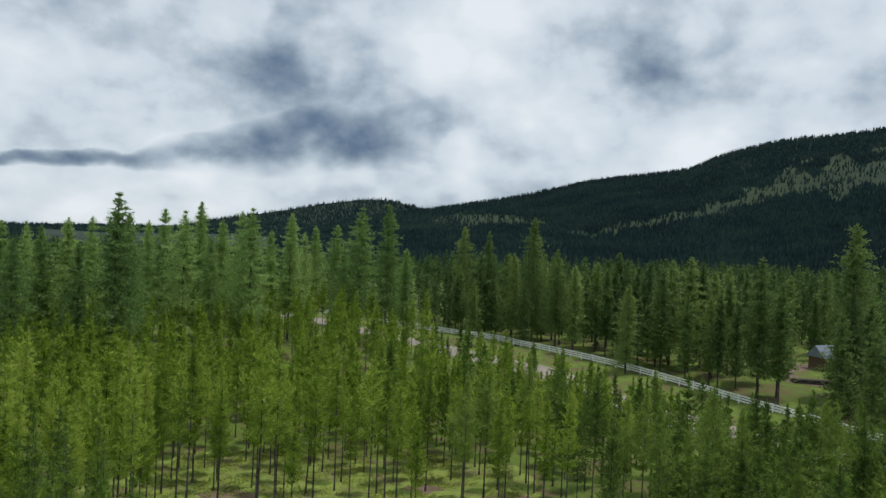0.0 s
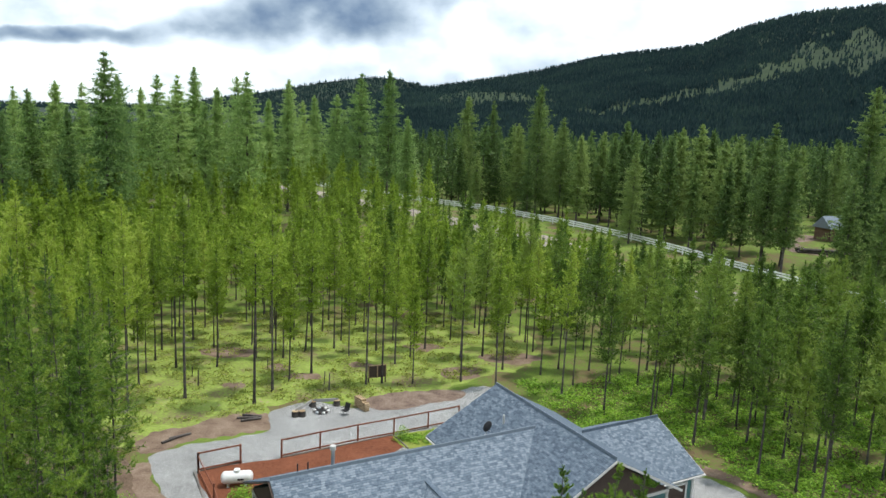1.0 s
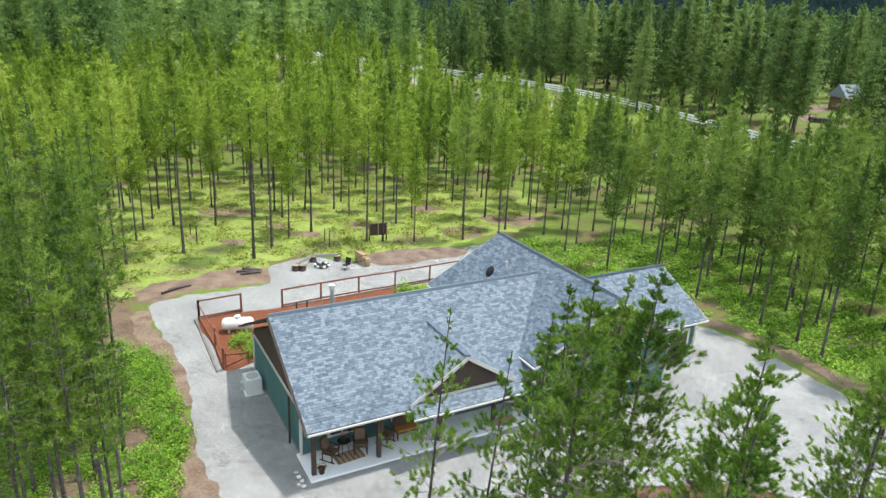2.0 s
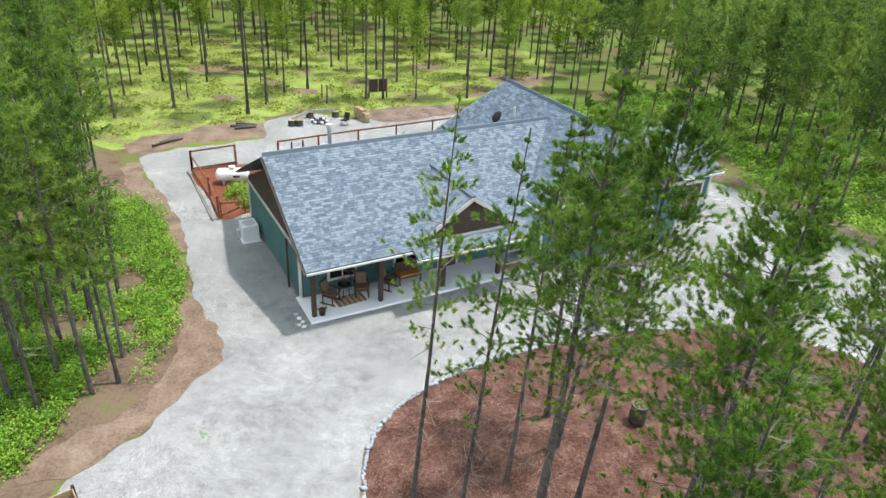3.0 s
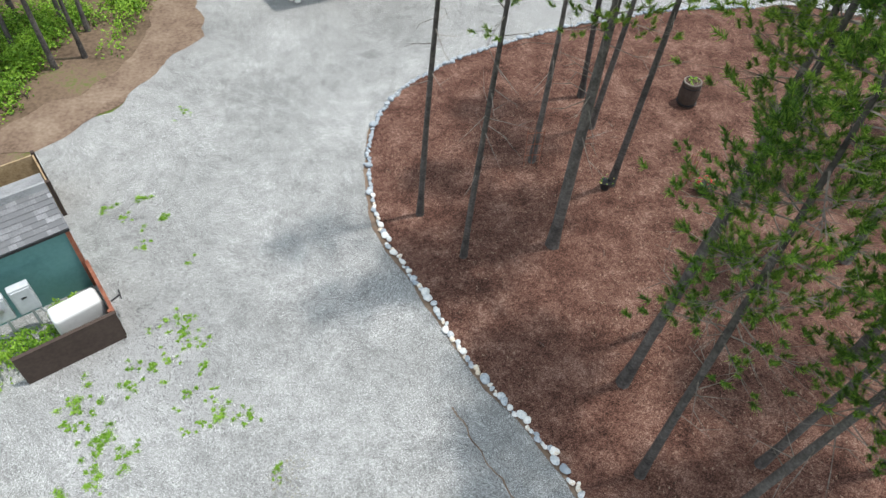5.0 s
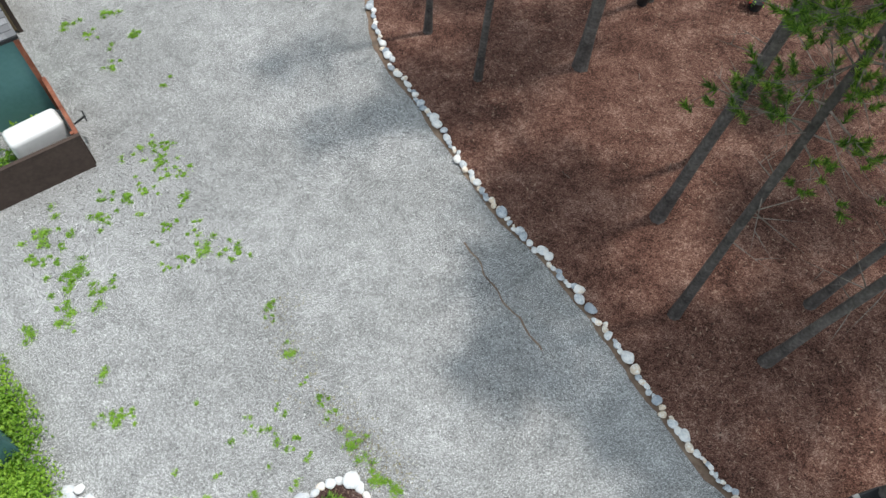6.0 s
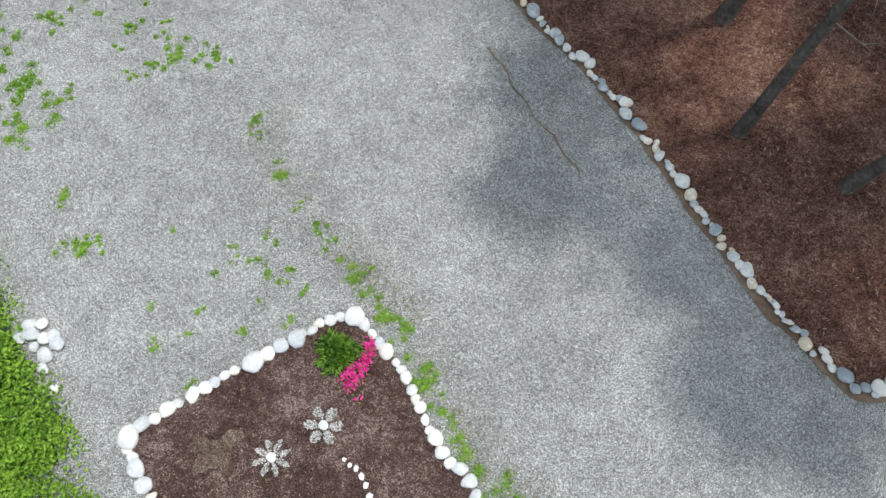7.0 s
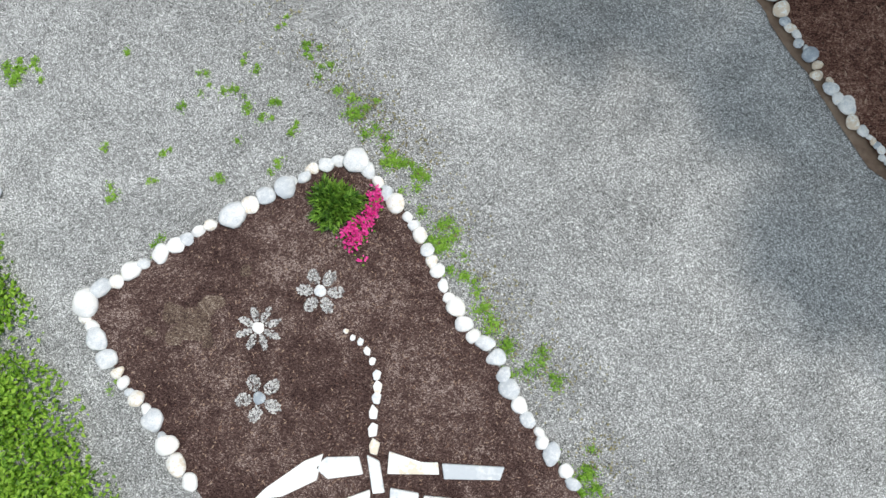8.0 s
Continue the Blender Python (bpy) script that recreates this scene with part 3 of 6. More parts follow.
    tagged(part("crown", tri_mesh("crown", tuft_corners(np.array(cs), np.array(ds), np.array(sz), blades, length, width, rng, spread), needles), needles, tree, "tufts of green needles"), kind="stuff")
    return tree


def pine_shape(t):
    return (0.6 + 1.0 * t) if t < 0.3 else max(0.05, 0.9 - 0.87 * ((t - 0.3) / 0.7) ** 1.15)


def fir_shape(t):
    return max(0.07, 1.0 * (1 - t) ** 0.62) * (0.7 + 0.3 * min(1, t * 6))


def place_tree(tree, x, y, size, turn, z=None, tilt=0.0, wide=1.0):
    m = pose(x, y, rise(x, y) - 0.03 if z is None else z, tilt, 0, turn) @ Matrix.Diagonal((size * wide, size * wide, size, 1))
    c = copy_thing(tree, m)
    c.matrix_basis = m
    return c


def remove_thing(ob):
    for o in (*ob.children_recursive, ob):
        bpy.data.objects.remove(o)


def corners_of(ob):
    """The triangle corners of the mesh children of a tree, crown first."""
    res = []
    for c in sorted(ob.children, key=lambda o: o.name):
        me = c.data
        me.calc_loop_triangles()
        co = np.empty(len(me.vertices) * 3, np.float32)
        me.vertices.foreach_get("co", co)
        ix = np.empty(len(me.loop_triangles) * 3, np.int32)
        me.loop_triangles.foreach_get("vertices", ix)
        res.append((c.name.split(".")[0], co.reshape(-1, 3)[ix]))
    return dict(res)


def woods(name, trees, spots_, needles, label, category):
    """Many far trees as one object: crowns and trunks joined. spots_: (variant, x, y, size, width, turn)."""
    shapes = [corners_of(t) for t in trees]
    crowns, trunks = [], []
    for i, x, y, size, wide, turn in spots_:
        c, s = math.cos(turn), math.sin(turn)
        m = np.array([[c * wide, -s * wide, 0], [s * wide, c * wide, 0], [0, 0, 1]]) * size
        o = np.array([x, y, rise(x, y) - 0.1])
        crowns.append(shapes[i]["crown"] @ m.T + o)
        trunks.append(shapes[i]["trunk"] @ m.T + o)
    root = thing(name, (0, 0, 0), label, category, kind="stuff")
    tagged(part("crowns", tri_mesh("crowns", np.concatenate(crowns), needles), needles, root), kind="stuff")
    tagged(part("trunks", tri_mesh("trunks", np.concatenate(trunks), BARK), BARK, root), kind="stuff")
    return root


# tall pines on the mulch island: x, y, height, trunk radius, bare share, reach, fullness, lean towards -y and towards +x in degrees
ISLAND_PINES = [
    (0.46, 18.88, 13.9, 0.085, 0.50, 1.25, 0, 0.5, 3.0), (1.66, 17.46, 13.9, 0.085, 0.50, 1.2, 0, 3.0, 3.1), (3.98, 18.02, 15.2, 0.155, 0.43, 1.9, 3, 1.5, 0.9), (5.79, 20.47, 15.0, 0.105, 0.46, 1.8, 3, 3.5, 1.5),
    (3.58, 21.28, 12.7, 0.09, 0.55, 1.2, 1, -0.6, 2.1), (5.32, 24.59, 12.4, 0.10, 0.52, 1.3, 1, 0.5, -1.2), (5.48, 23.02, 13.4, 0.10, 0.50, 1.6, 2, 1.0, 4.0), (6.27, 15.48, 15.3, 0.11, 0.47, 1.8, 3, 0.8, 3.2),
    (5.28, 13.97, 14.8, 0.12, 0.50, 1.7, 2, 0.5, 3.9), (5.35, 11.84, 12.8, 0.095, 0.38, 1.7, 2, 0.5, 0.6), (6.84, 11.02, 12.5, 0.10, 0.38, 1.9, 3, 2.5, 4.5), (7.87, 12.20, 12.5, 0.09, 0.42, 1.6, 2, 1.5, 5.0),
    # (8.15, 8.80), (10.6, 12.3), (10.9, 15.1): added pines, placed for the shade they cast
    (14.4, 22.2, 13.0, 0.13, 0.42, 1.9, 2, 0.0, 3.0), (17.2, 24.0, 13.0, 0.12, 0.42, 1.9, 1, 0.0, 2.0), (8.15, 8.80, 12.5, 0.11, 0.40, 2.0, 3, 0.0, 1.5), (10.6, 12.3, 13.0, 0.12, 0.42, 2.0, 3, 0.0, 0.0), (10.9, 15.1, 13.5, 0.13, 0.42, 2.1, 3, 0.0, 0.0), (11.6, 18.0, 13.5, 0.13, 0.42, 2.0, 2, 0.0, 0.0)]
for i, (x, y, h, r, base, reach, full, lean_y, lean_x) in enumerate(ISLAND_PINES):
    t = conifer(100 + i, h, r, base, reach, 12 + 3 * full, 4 if full == 0 else 5, 13 + 7 * full, 66, 0.108, 0.0076, pine_shape, 0.10, NEEDLE, 16,
                "tall ponderosa pine with a bare trunk standing in bark mulch", "pines on the mulch island", 1.35)
    t.matrix_world = pose(x, y, 0.05, lean_y, lean_x, 0)

YOUNG = [conifer(200 + i, 13.0 + i * 0.6, 0.10, 0.38 + 0.03 * i, 1.40 + 0.08 * i, 20, 5, 10, 8, 0.28, 0.040, pine_shape, 0.3, NEEDLE_YOUNG, 12,
                 "young lodgepole pine with a slim grey trunk in the grass", "young pines", ends_only=0.15) for i in range(5)]
YOUNG_SHADED = [conifer(206 + i, 13.2 + i * 0.6, 0.10, 0.30 + 0.04 * i, 1.85 + 0.1 * i, 22, 5, 11, 8, 0.30, 0.044, pine_shape, 0.3, NEEDLE_SHADED, 14,
                      "young pine with a slim grey trunk in leafy undergrowth", "young pines", ends_only=0.15) for i in range(4)]
YOUNG_FAR = [conifer(215 + i, 13.5, 0.10, 0.32 + 0.03 * i, 1.75, 17, 5, 8, 4, 0.44, 0.095, pine_shape, 0.3, NEEDLE_YOUNG, 0, ends_only=0.1) for i in range(3)]
NEAR_LEFT = [conifer(230 + i, 13.5 + i * 0.7, 0.095, 0.33 + 0.05 * i, 1.5, 18, 5, 10, 22, 0.19, 0.018, pine_shape, 0.2, NEEDLE_LIGHT, 22,
                     "slender lodgepole pine beside the gravel yard", "pines beside the yard", ends_only=0.2) for i in range(4)]
FIRS = [conifer(260 + i, 30.0, 0.30, 0.10 + 0.05 * i, 5.4 - 0.5 * i, 34, 6, 12, 4, 0.85, 0.18, fir_shape, -0.02, NEEDLE_FIR, 3,
                "tall dark green conifer beyond the gravel road", "tall conifers beyond the road", 1.5, "conifer", 0.12, 0.08) for i in range(4)]
TALL_FIRS = [conifer(250 + i, 30.0, 0.30, 0.12 + 0.05 * (i % 4), 5.2 - 0.4 * (i % 4), 46, 6, 26, 5, 0.46, 0.085, fir_shape, 0.0, NEEDLE_OLIVE_LIT if i < 4 else NEEDLE_FIR, 4,
                     "tall conifer standing above the young pines", "tall conifers above the woods", 1.5, "conifer", 0.10, 0.05) for i in range(6)]
OLIVE_FIRS = [conifer(270 + i, 30.0, 0.30, 0.10 + 0.05 * i, 5.6 - 0.5 * i, 36, 6, 13, 4, 0.85, 0.18, fir_shape, 0.0, NEEDLE_OLIVE_LIT, 3,
                      "tall light green conifer standing above the young pines", "tall light conifers", 1.5, "conifer", 0.12, 0.08) for i in range(4)]
FIRS_FAR = [conifer(280 + i, 28.0, 0.3, 0.10, 4.6, 15, 5, 4, 3, 1.6, 0.42, fir_shape, -0.02, NEEDLE_FIR, 0, "", "", 1.5, "conifer", 0.12, 0.1) for i in range(3)]

rng = np.random.default_rng(7)
spots = []


def free(x, y, gap):
    for a, b in spots:
        if (a - x) ** 2 + (b - y) ** 2 < gap * gap:
            return False
    spots.append((x, y))
    return True


# pines in the clearing behind the house: x, y, height
KNOWN = [(-14.6, 58.2, 17.4), (-20.6, 58.6, 17.3), (-13.8, 61.1, 16.0), (-11.3, 66.0, 15.7), (-5.8, 63.6, 15.2), (-3.6, 69.7, 14.1), (2.0, 78.7, 12.0), (7.2, 69.5, 13.5), (12.1, 63.0, 12.8),
         (15.1, 59.2, 13.4), (23.9, 49.1, 13.0), (26.0, 44.5, 13.4), (11.0, 75.8, 12.5), (-4.4, 64.2, 14.5), (18.6, 57.5, 13.2), (21.0, 54.0, 13.5)]
for x, y, h in KNOWN:
    spots.append((x, y))
    place_tree(YOUNG[int(rng.integers(5))] if x < 13 else YOUNG_SHADED[int(rng.integers(4))], x, y, h / 14.2, rng.uniform(0, 360))
for x, y in [(-11.8, 24.7), (-12.6, 27.4), (-11.1, 25.4), (-11.6, 27.0), (-13.1, 23.4), (-17.0, 35.2), (-16.7, 32.2), (-14.0, 29.5), (-15.2, 26.0), (-16.5, 22.5), (-18.5, 28.5), (-19.0, 38.5), (-20.0, 33.0),
             (-21.5, 42.0), (-18.8, 24.8), (-22.0, 27.0), (-21.5, 37.5), (-24.0, 45.0), (-23.5, 32.0), (-25.0, 39.0), (-26.5, 49.0), (-22.5, 48.0), (-26.0, 35.0), (-25.5, 53.0), (-29.0, 44.0), (-13.4, 25.4), (-14.4, 27.6), (-13.6, 31.4), (-15.4, 31.0), (-15.8, 34.0), (-14.6, 24.2), (-16.0, 28.2), (-17.6, 30.4), (-18.2, 33.6), (-17.9, 36.8),
             (-20.6, 35.6), (-20.4, 30.4), (-17.6, 26.4), (-20.2, 26.4), (-16.2, 20.4), (-18.4, 21.4), (-20.6, 23.2), (-22.6, 24.6), (-22.6, 34.6), (-23.0, 39.8), (-19.8, 41.2), (-21.2, 44.6), (-27.6, 31.0), (-24.6, 28.6)]:
    spots.append((x, y))
    place_tree(NEAR_LEFT[int(rng.integers(4))], x, y, rng.uniform(0.82, 1.05), rng.uniform(0, 360), 0.0, rng.normal(0, 1.0))


def road_y(x):
    """The middle of the gravel road beyond the young pines, at x."""
    return float(np.interp(x, [-160, -82, -46, -17, 9, 22, 33, 46, 56, 90], [255, 236, 212, 177, 145, 135, 113, 101, 92, 62]))


def fence_y(x):
    return float(np.interp(x, [-120, -40, -3.5, 14, 19, 27, 36, 44, 51, 57, 62, 65, 90], [262, 222, 186, 171, 163, 153, 142, 131, 121, 113, 106, 101, 70]))


side = np.random.default_rng(31)
count = 0
while count < 48:
    x, y = side.uniform(20, 54), side.uniform(36, 74)
    if x > 31.5 - (y - 36) * 0.62 and free(x, y, 2.4):
        place_tree(YOUNG_SHADED[int(side.integers(4))], x, y, side.uniform(0.78, 1.05), side.uniform(0, 360), None, side.normal(0, 1.2))
        count += 1

count, rest = 0, []
while count + len(rest) < 820:
    y = rng.uniform(42, 200) if rng.random() < 0.6 else rng.uniform(50, 105)
    x = rng.uniform(-0.72 * y - 8, 0.72 * y + 8)
    if y < 62 and -23 < x < 19 or (x > 0 and y < 64 and x < 29 - (y - 44) * 0.55) or (-24 < x < 10 and y < 100 and rng.random() < (0.88 if y < 72 else 0.0)) or y > road_y(x) - 9 or x < -20 and y < 44:
        continue
    # the road and the fence beyond stay in sight over the lower trees
    k = x / y
    far = next((q for q in range(int(y), 260) if fence_y(k * q) < q), 260) if x > 0 else road_y(k * 200)
    top = (far - y) / far * 26.0
    if top < 15.5 and (x > 0 or rng.random() < 0.5):
        if top < 4 or rng.random() < 0.25:
            continue
        tall = top / 15.0 * rng.uniform(0.85, 1.65)
    else:
        tall = 9.0
    if free(x, y, 2.5):
        if y < 80 and count < 150:
            place_tree(YOUNG[int(rng.integers(5))] if x < 10 + rng.normal(0, 6) else YOUNG_SHADED[int(rng.integers(4))], x, y, min(rng.uniform(0.74, 1.04), tall), rng.uniform(0, 360), None, rng.normal(0, 1.0))
            count += 1
        else:
            rest.append((int(rng.integers(3)), x, y, min(rng.uniform(0.74, 1.06), tall), rng.uniform(0.9, 1.2), rng.uniform(0, 6.28)))
woods("young_pine_woods", YOUNG_FAR, [q for k, q in enumerate(rest) if q[1] < 10 + 22 * math.sin(k * 2.4)], NEEDLE_YOUNG, "light green young pine woods before the gravel road", "woods")
woods("deep_green_pine_woods", YOUNG_FAR, [q for k, q in enumerate(rest) if q[1] >= 10 + 22 * math.sin(k * 2.4)], NEEDLE_SHADED, "deep green young pine woods, shade in their colour, before the white fence", "woods")

# tall conifers that stand out beyond the road: degrees right of ahead, degrees of the top above level, distance
TALL = [(-32.3, 0.6, 150), (-30.9, 0.7, 160), (-29.9, 0.4, 142), (-28.2, 1.1, 140), (-26.7, 1.2, 165), (-25.1, 3.2, 124), (-24.2, 1.6, 132), (-22.9, 1.2, 170), (-21.8, 2.1, 165),
        (-20.3, 2.1, 150), (-19.2, 2.8, 160), (-17.6, 1.5, 165), (-16.1, 2.2, 150), (-15.3, 2.6, 140), (-12.3, 2.3, 160), (-10.4, 1.4, 185), (-8.6, 1.5, 190), (-6.7, 3.1, 160),
        (-4.5, 3.5, 170), (-3.0, -0.1, 150), (1.8, 1.9, 195), (3.7, 1.6, 190), (7.5, 2.9, 172), (9.4, 0.4, 165), (15.0, -2.2, 142), (24.6, 0.4, 135), (30.5, 3.1, 145),
        (-13.8, 0.9, 175), (-11.2, 0.8, 170), (-31.6, -0.6, 130), (-27.5, -0.8, 128), (-18.4, 0.2, 140), (-8.0, 0.2, 165)]
for i, (az, el, d) in enumerate(TALL):
    x, y = d * math.sin(radians(az)), d * math.cos(radians(az))
    h = 26.1 + d * math.tan(radians(el)) - rise(x, y)
    spots.append((x, y))
    place_tree(TALL_FIRS[i % 4 if az < -2 else 4 + i % 2], x, y, h / 30, rng.uniform(0, 360), None, 0, rng.uniform(0.85, 1.1) * (1.15 if h < 22 else 1.0))
count, rest = 0, []
while count + len(rest) < 1250:
    y = rng.uniform(105, 240) if rng.random() < 0.45 else rng.uniform(150, 480)
    x = rng.uniform(-0.72 * y - 8, 0.72 * y + 8)
    if rng.random() < 0.3:
        x = rng.uniform(-5, 75)
        y = fence_y(x) + rng.uniform(3, 30)
    if y < fence_y(x) + 3 or (62 < x < 92 and 125 < y < 160) or (54 < x < 82 and y < 140 and 0.49 < x / y < 0.57):
        continue
    if free(x, y, 4.2):
        size = rng.uniform(0.48, 0.78) if x > 0 else rng.uniform(0.45, 0.72)
        if y < 190 and count < 100:
            place_tree((OLIVE_FIRS if x < -25 else FIRS)[int(rng.integers(4))], x, y, size, rng.uniform(0, 360))
            count += 1
        else:
            rest.append((int(rng.integers(3)), x, y, size, rng.uniform(0.85, 1.15), rng.uniform(0, 6.28)))
woods("far_conifer_woods", FIRS_FAR, rest, NEEDLE_FIR, "dark green conifer woods reaching to the foot of the hills", "woods")

# ---------------------------------------------------------------- hills
RIGHT_RIDGE = ([-30, -14, -4, -1.1, 5.2, 12.3, 19.1, 21.9, 24.6, 27.2, 32, 45, 70], [0.2, 0.6, 2.8, 3.3, 4.6, 6.05, 7.05, 8.2, 8.9, 9.3, 9.8, 9.6, 7.0])
LEFT_RIDGE = ([-70, -40, -21.4, -18.6, -13, -10, -6.8, -4.5, -2.7, -0.3, 6], [0.3, 0.2, 0.8, 1.5, 2.5, 3.2, 3.8, 3.87, 3.5, 2.9, 1.0])


def hill_height(ridge, az, s, far):
    """Height at azimuth az (degrees) and share s from foot (0) to ridge (1) and down behind it."""
    top = 26 + far * math.tan(radians(float(np.interp(az, *ridge))))
    up = s ** 1.35 if s <= 1 else 1 - (s - 1) * 0.8
    n = noise.fractal(Vector((az * 0.11, s * 3.0, far * 0.01)), 1.0, 2.0, 4) * 9 * min(1, s * 2) * max(0.0, 1.3 - abs(s - 0.6) * 2)
    return 2 + (top - 6) * up + n


def cleared(az, el):
    """Whether the hillside is open grass at this azimuth and height of view."""
    c = float(np.interp(az, [-2, 0, 5.5, 8, 10, 12, 14.2, 20.5, 24, 26, 32, 36], [2.2, 2.35, 2.75, 2.6, 2.0, 1.75, 2.45, 3.9, 5.0, 6.0, 6.8, 7.0]))
    w = float(np.interp(az, [-2, 0, 5.5, 8, 10, 12, 14.2, 20.5, 24, 26, 32, 36], [0.0, 0.5, 0.45, 0.12, 0.12, 0.35, 0.35, 0.4, 0.65, 1.0, 1.2, 1.2]))
    return abs(el - c) < w * (1 + 1.3 * noise.noise(Vector((az * 0.7, el * 1.5, 3))))


def hill(name, ridge, near, far, azs, label):
    vs, fs, open_ = [], [], []
    ss = list(np.linspace(0, 1.0, 61)) + [1.12, 1.3]
    for s in ss:
        r = near + (far - near) * s
        for az in azs:
            vs.append((r * math.sin(radians(az)), r * math.cos(radians(az)), hill_height(ridge, az, s, far)))
    k = len(azs)
    for j in range(len(ss) - 1):
        for i in range(k - 1):
            fs.append((j * k + i, j * k + i + 1, (j + 1) * k + i + 1, (j + 1) * k + i))
            z = hill_height(ridge, azs[i], ss[j], far)
            open_.append(1 if ss[j] < 1 and far < 2000 and cleared(azs[i], math.degrees(math.atan2(z - 22, near + (far - near) * ss[j]))) else 0)
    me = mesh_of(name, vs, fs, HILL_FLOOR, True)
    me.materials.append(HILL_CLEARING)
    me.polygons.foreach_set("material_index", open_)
    return tagged(new(name, me), label, "hill", kind="structure")


hill("hill_right", RIGHT_RIDGE, 420, 1400, np.linspace(-30, 60, 301), "dark forested hill with lighter green clearings behind the woods")
hill("hill_left", LEFT_RIDGE, 1500, 2500, np.linspace(-70, 6, 77), "distant blue-green forested hill under the clouds")


def hill_woods(name, ridge, near, far, azs, n, h0, label, level=None):
    pts = []
    while len(pts) < n:
        az, s = rng.uniform(*azs), rng.uniform(0.03, 1.0)
        r = near + (far - near) * s
        z = hill_height(ridge, az, s, far) if level is None else level
        el = math.degrees(math.atan2(z - 22, r))
        if level is None and far < 2000 and cleared(az, el) and rng.random() < 0.86:
            continue
        pts.append((r * math.sin(radians(az)), r * math.cos(radians(az)), z))
    p = np.array(pts)
    h = h0 * rng.uniform(0.6, 1.15, n)
    tris = []
    for tier in range(2):
        lo, hi, rad = 0.05 + 0.36 * tier, 0.68 + 0.32 * tier, 0.23 - 0.08 * tier
        a0 = rng.uniform(0, 6.28, n)
        for k in range(3):
            q = [np.stack([p[:, 0] + h * rad * np.cos(a0 + k * 2.094 + e), p[:, 1] + h * rad * np.sin(a0 + k * 2.094 + e), p[:, 2] + h * lo], 1) for e in (0, 2.094)]
            tris.append(np.stack([q[0], q[1], np.stack([p[:, 0], p[:, 1], p[:, 2] + h * hi], 1)], 1))
    v = np.concatenate(tris, 1).reshape(-1, 3)
    return tagged(new(name, tri_mesh(name, v, NEEDLE_HAZED)), label, "woods", kind="stuff")


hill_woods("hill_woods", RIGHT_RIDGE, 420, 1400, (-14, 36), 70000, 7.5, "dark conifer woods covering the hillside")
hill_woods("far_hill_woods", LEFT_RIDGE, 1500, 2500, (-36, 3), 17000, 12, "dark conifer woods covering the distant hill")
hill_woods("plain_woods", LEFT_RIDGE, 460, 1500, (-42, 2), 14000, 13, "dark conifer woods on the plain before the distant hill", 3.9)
for t in YOUNG + YOUNG_SHADED + NEAR_LEFT + FIRS + OLIVE_FIRS + TALL_FIRS + FIRS_FAR + YOUNG_FAR:
    remove_thing(t)

# ---------------------------------------------------------------- house
TURN = 28.65
house = thing("house", (-4.46, 29.84, 0.0), "single-storey teal and brown house with grey shingle roofs", "house", turn=TURN)


def wedge_mesh(w, h):
    """One shingle, its lower edge proud of the roof: x along the eave, y up the slope, z off it."""
    return mesh_of("shingle", [(0, 0, 0.022), (w, 0, 0.022), (w, h * 1.06, 0.006), (0, h * 1.06, 0.006), (0, 0, 0.0), (w, 0, 0.0)], [(0, 1, 2, 3), (4, 5, 1, 0)], SHINGLE)


def shingle(roof, start, along, up, rows, extent, rng, row_h=0.15, parts=0, material=None):
    """Shingles on a roof plane: start at the eave; extent(s) gives the run of a row at s metres up the slope. The first ones are parts, the rest one mesh."""
    along, up = Vector(along).normalized(), Vector(up).normalized()
    off = along.cross(up)
    if off.z < 0:
        off = -off
    basis = Matrix((along, up, off)).transposed().to_4x4()
    units = [wedge_mesh(0.16 + 0.05 * i, row_h) for i in range(4)]
    made, v, f = 0, [], []
    for j in range(rows):
        s = j * row_h
        a, b = extent(s)
        x = a - rng.uniform(0, 0.25)
        while x < b:
            k = int(rng.integers(4))
            w = 0.16 + 0.05 * k
            x0, x1 = max(x, a), min(x + w, b)
            if x1 - x0 > 0.05:
                if made < parts and x0 == x and x1 == x + w:
                    ob = part("shingle", units[k], SHINGLE, roof)
                    ob.matrix_basis = Matrix.Translation(Vector(start) + along * x0 + up * s + off * 0.002) @ basis
                    made += 1
                else:
                    o = len(v)
                    lift = 0.018 + rng.uniform(0, 0.008)
                    for q, r, z in ((x0, 0, lift), (x1, 0, lift), (x1, row_h * 1.06, 0.006), (x0, row_h * 1.06, 0.006), (x0, 0, 0.0), (x1, 0, 0.0)):
                        v.append(Vector(start) + along * q + up * (s + r) + off * z)
                    f += [(o, o + 1, o + 2, o + 3), (o + 4, o + 5, o + 1, o)]
            x += w
    if v:
        material = material or SHINGLE
        tagged(part("shingles", mesh_of("shingles", v, f, material), material, roof), kind="stuff")


rng = np.random.default_rng(11)
EAVE, RIDGE, WING_EAVE, WING_RIDGE = 3.0, 5.98, 3.7, 6.5
K1, K2 = (RIDGE - EAVE) / 5.95, (WING_RIDGE - WING_EAVE) / 5.2
N1, N2 = math.hypot(1, K1), math.hypot(1, K2)

# walls, with lap boards on the sides that show
core = part("wall", box(0.22, 16.0, 2.14, 10.95, 0.0, 2.85), TEAL, house)
part("wall", box(12.0, 21.4, 0.05, 11.0, 0.0, 3.55), TEAL, house)
part("wall", box(20.0, 25.4, 1.65, 9.2, 0.0, 2.8), TEAL, house)
part("foundation", box(0.17, 11.9, 2.08, 11.0, -0.1, 0.16), FOUNDATION, house, "stained grey concrete foundation strip")


def boards(name, n, z0, step, make, material, parent):
    for i in range(n):
        part(name, make(z0 + i * step, z0 + (i + 1) * step), material, parent)


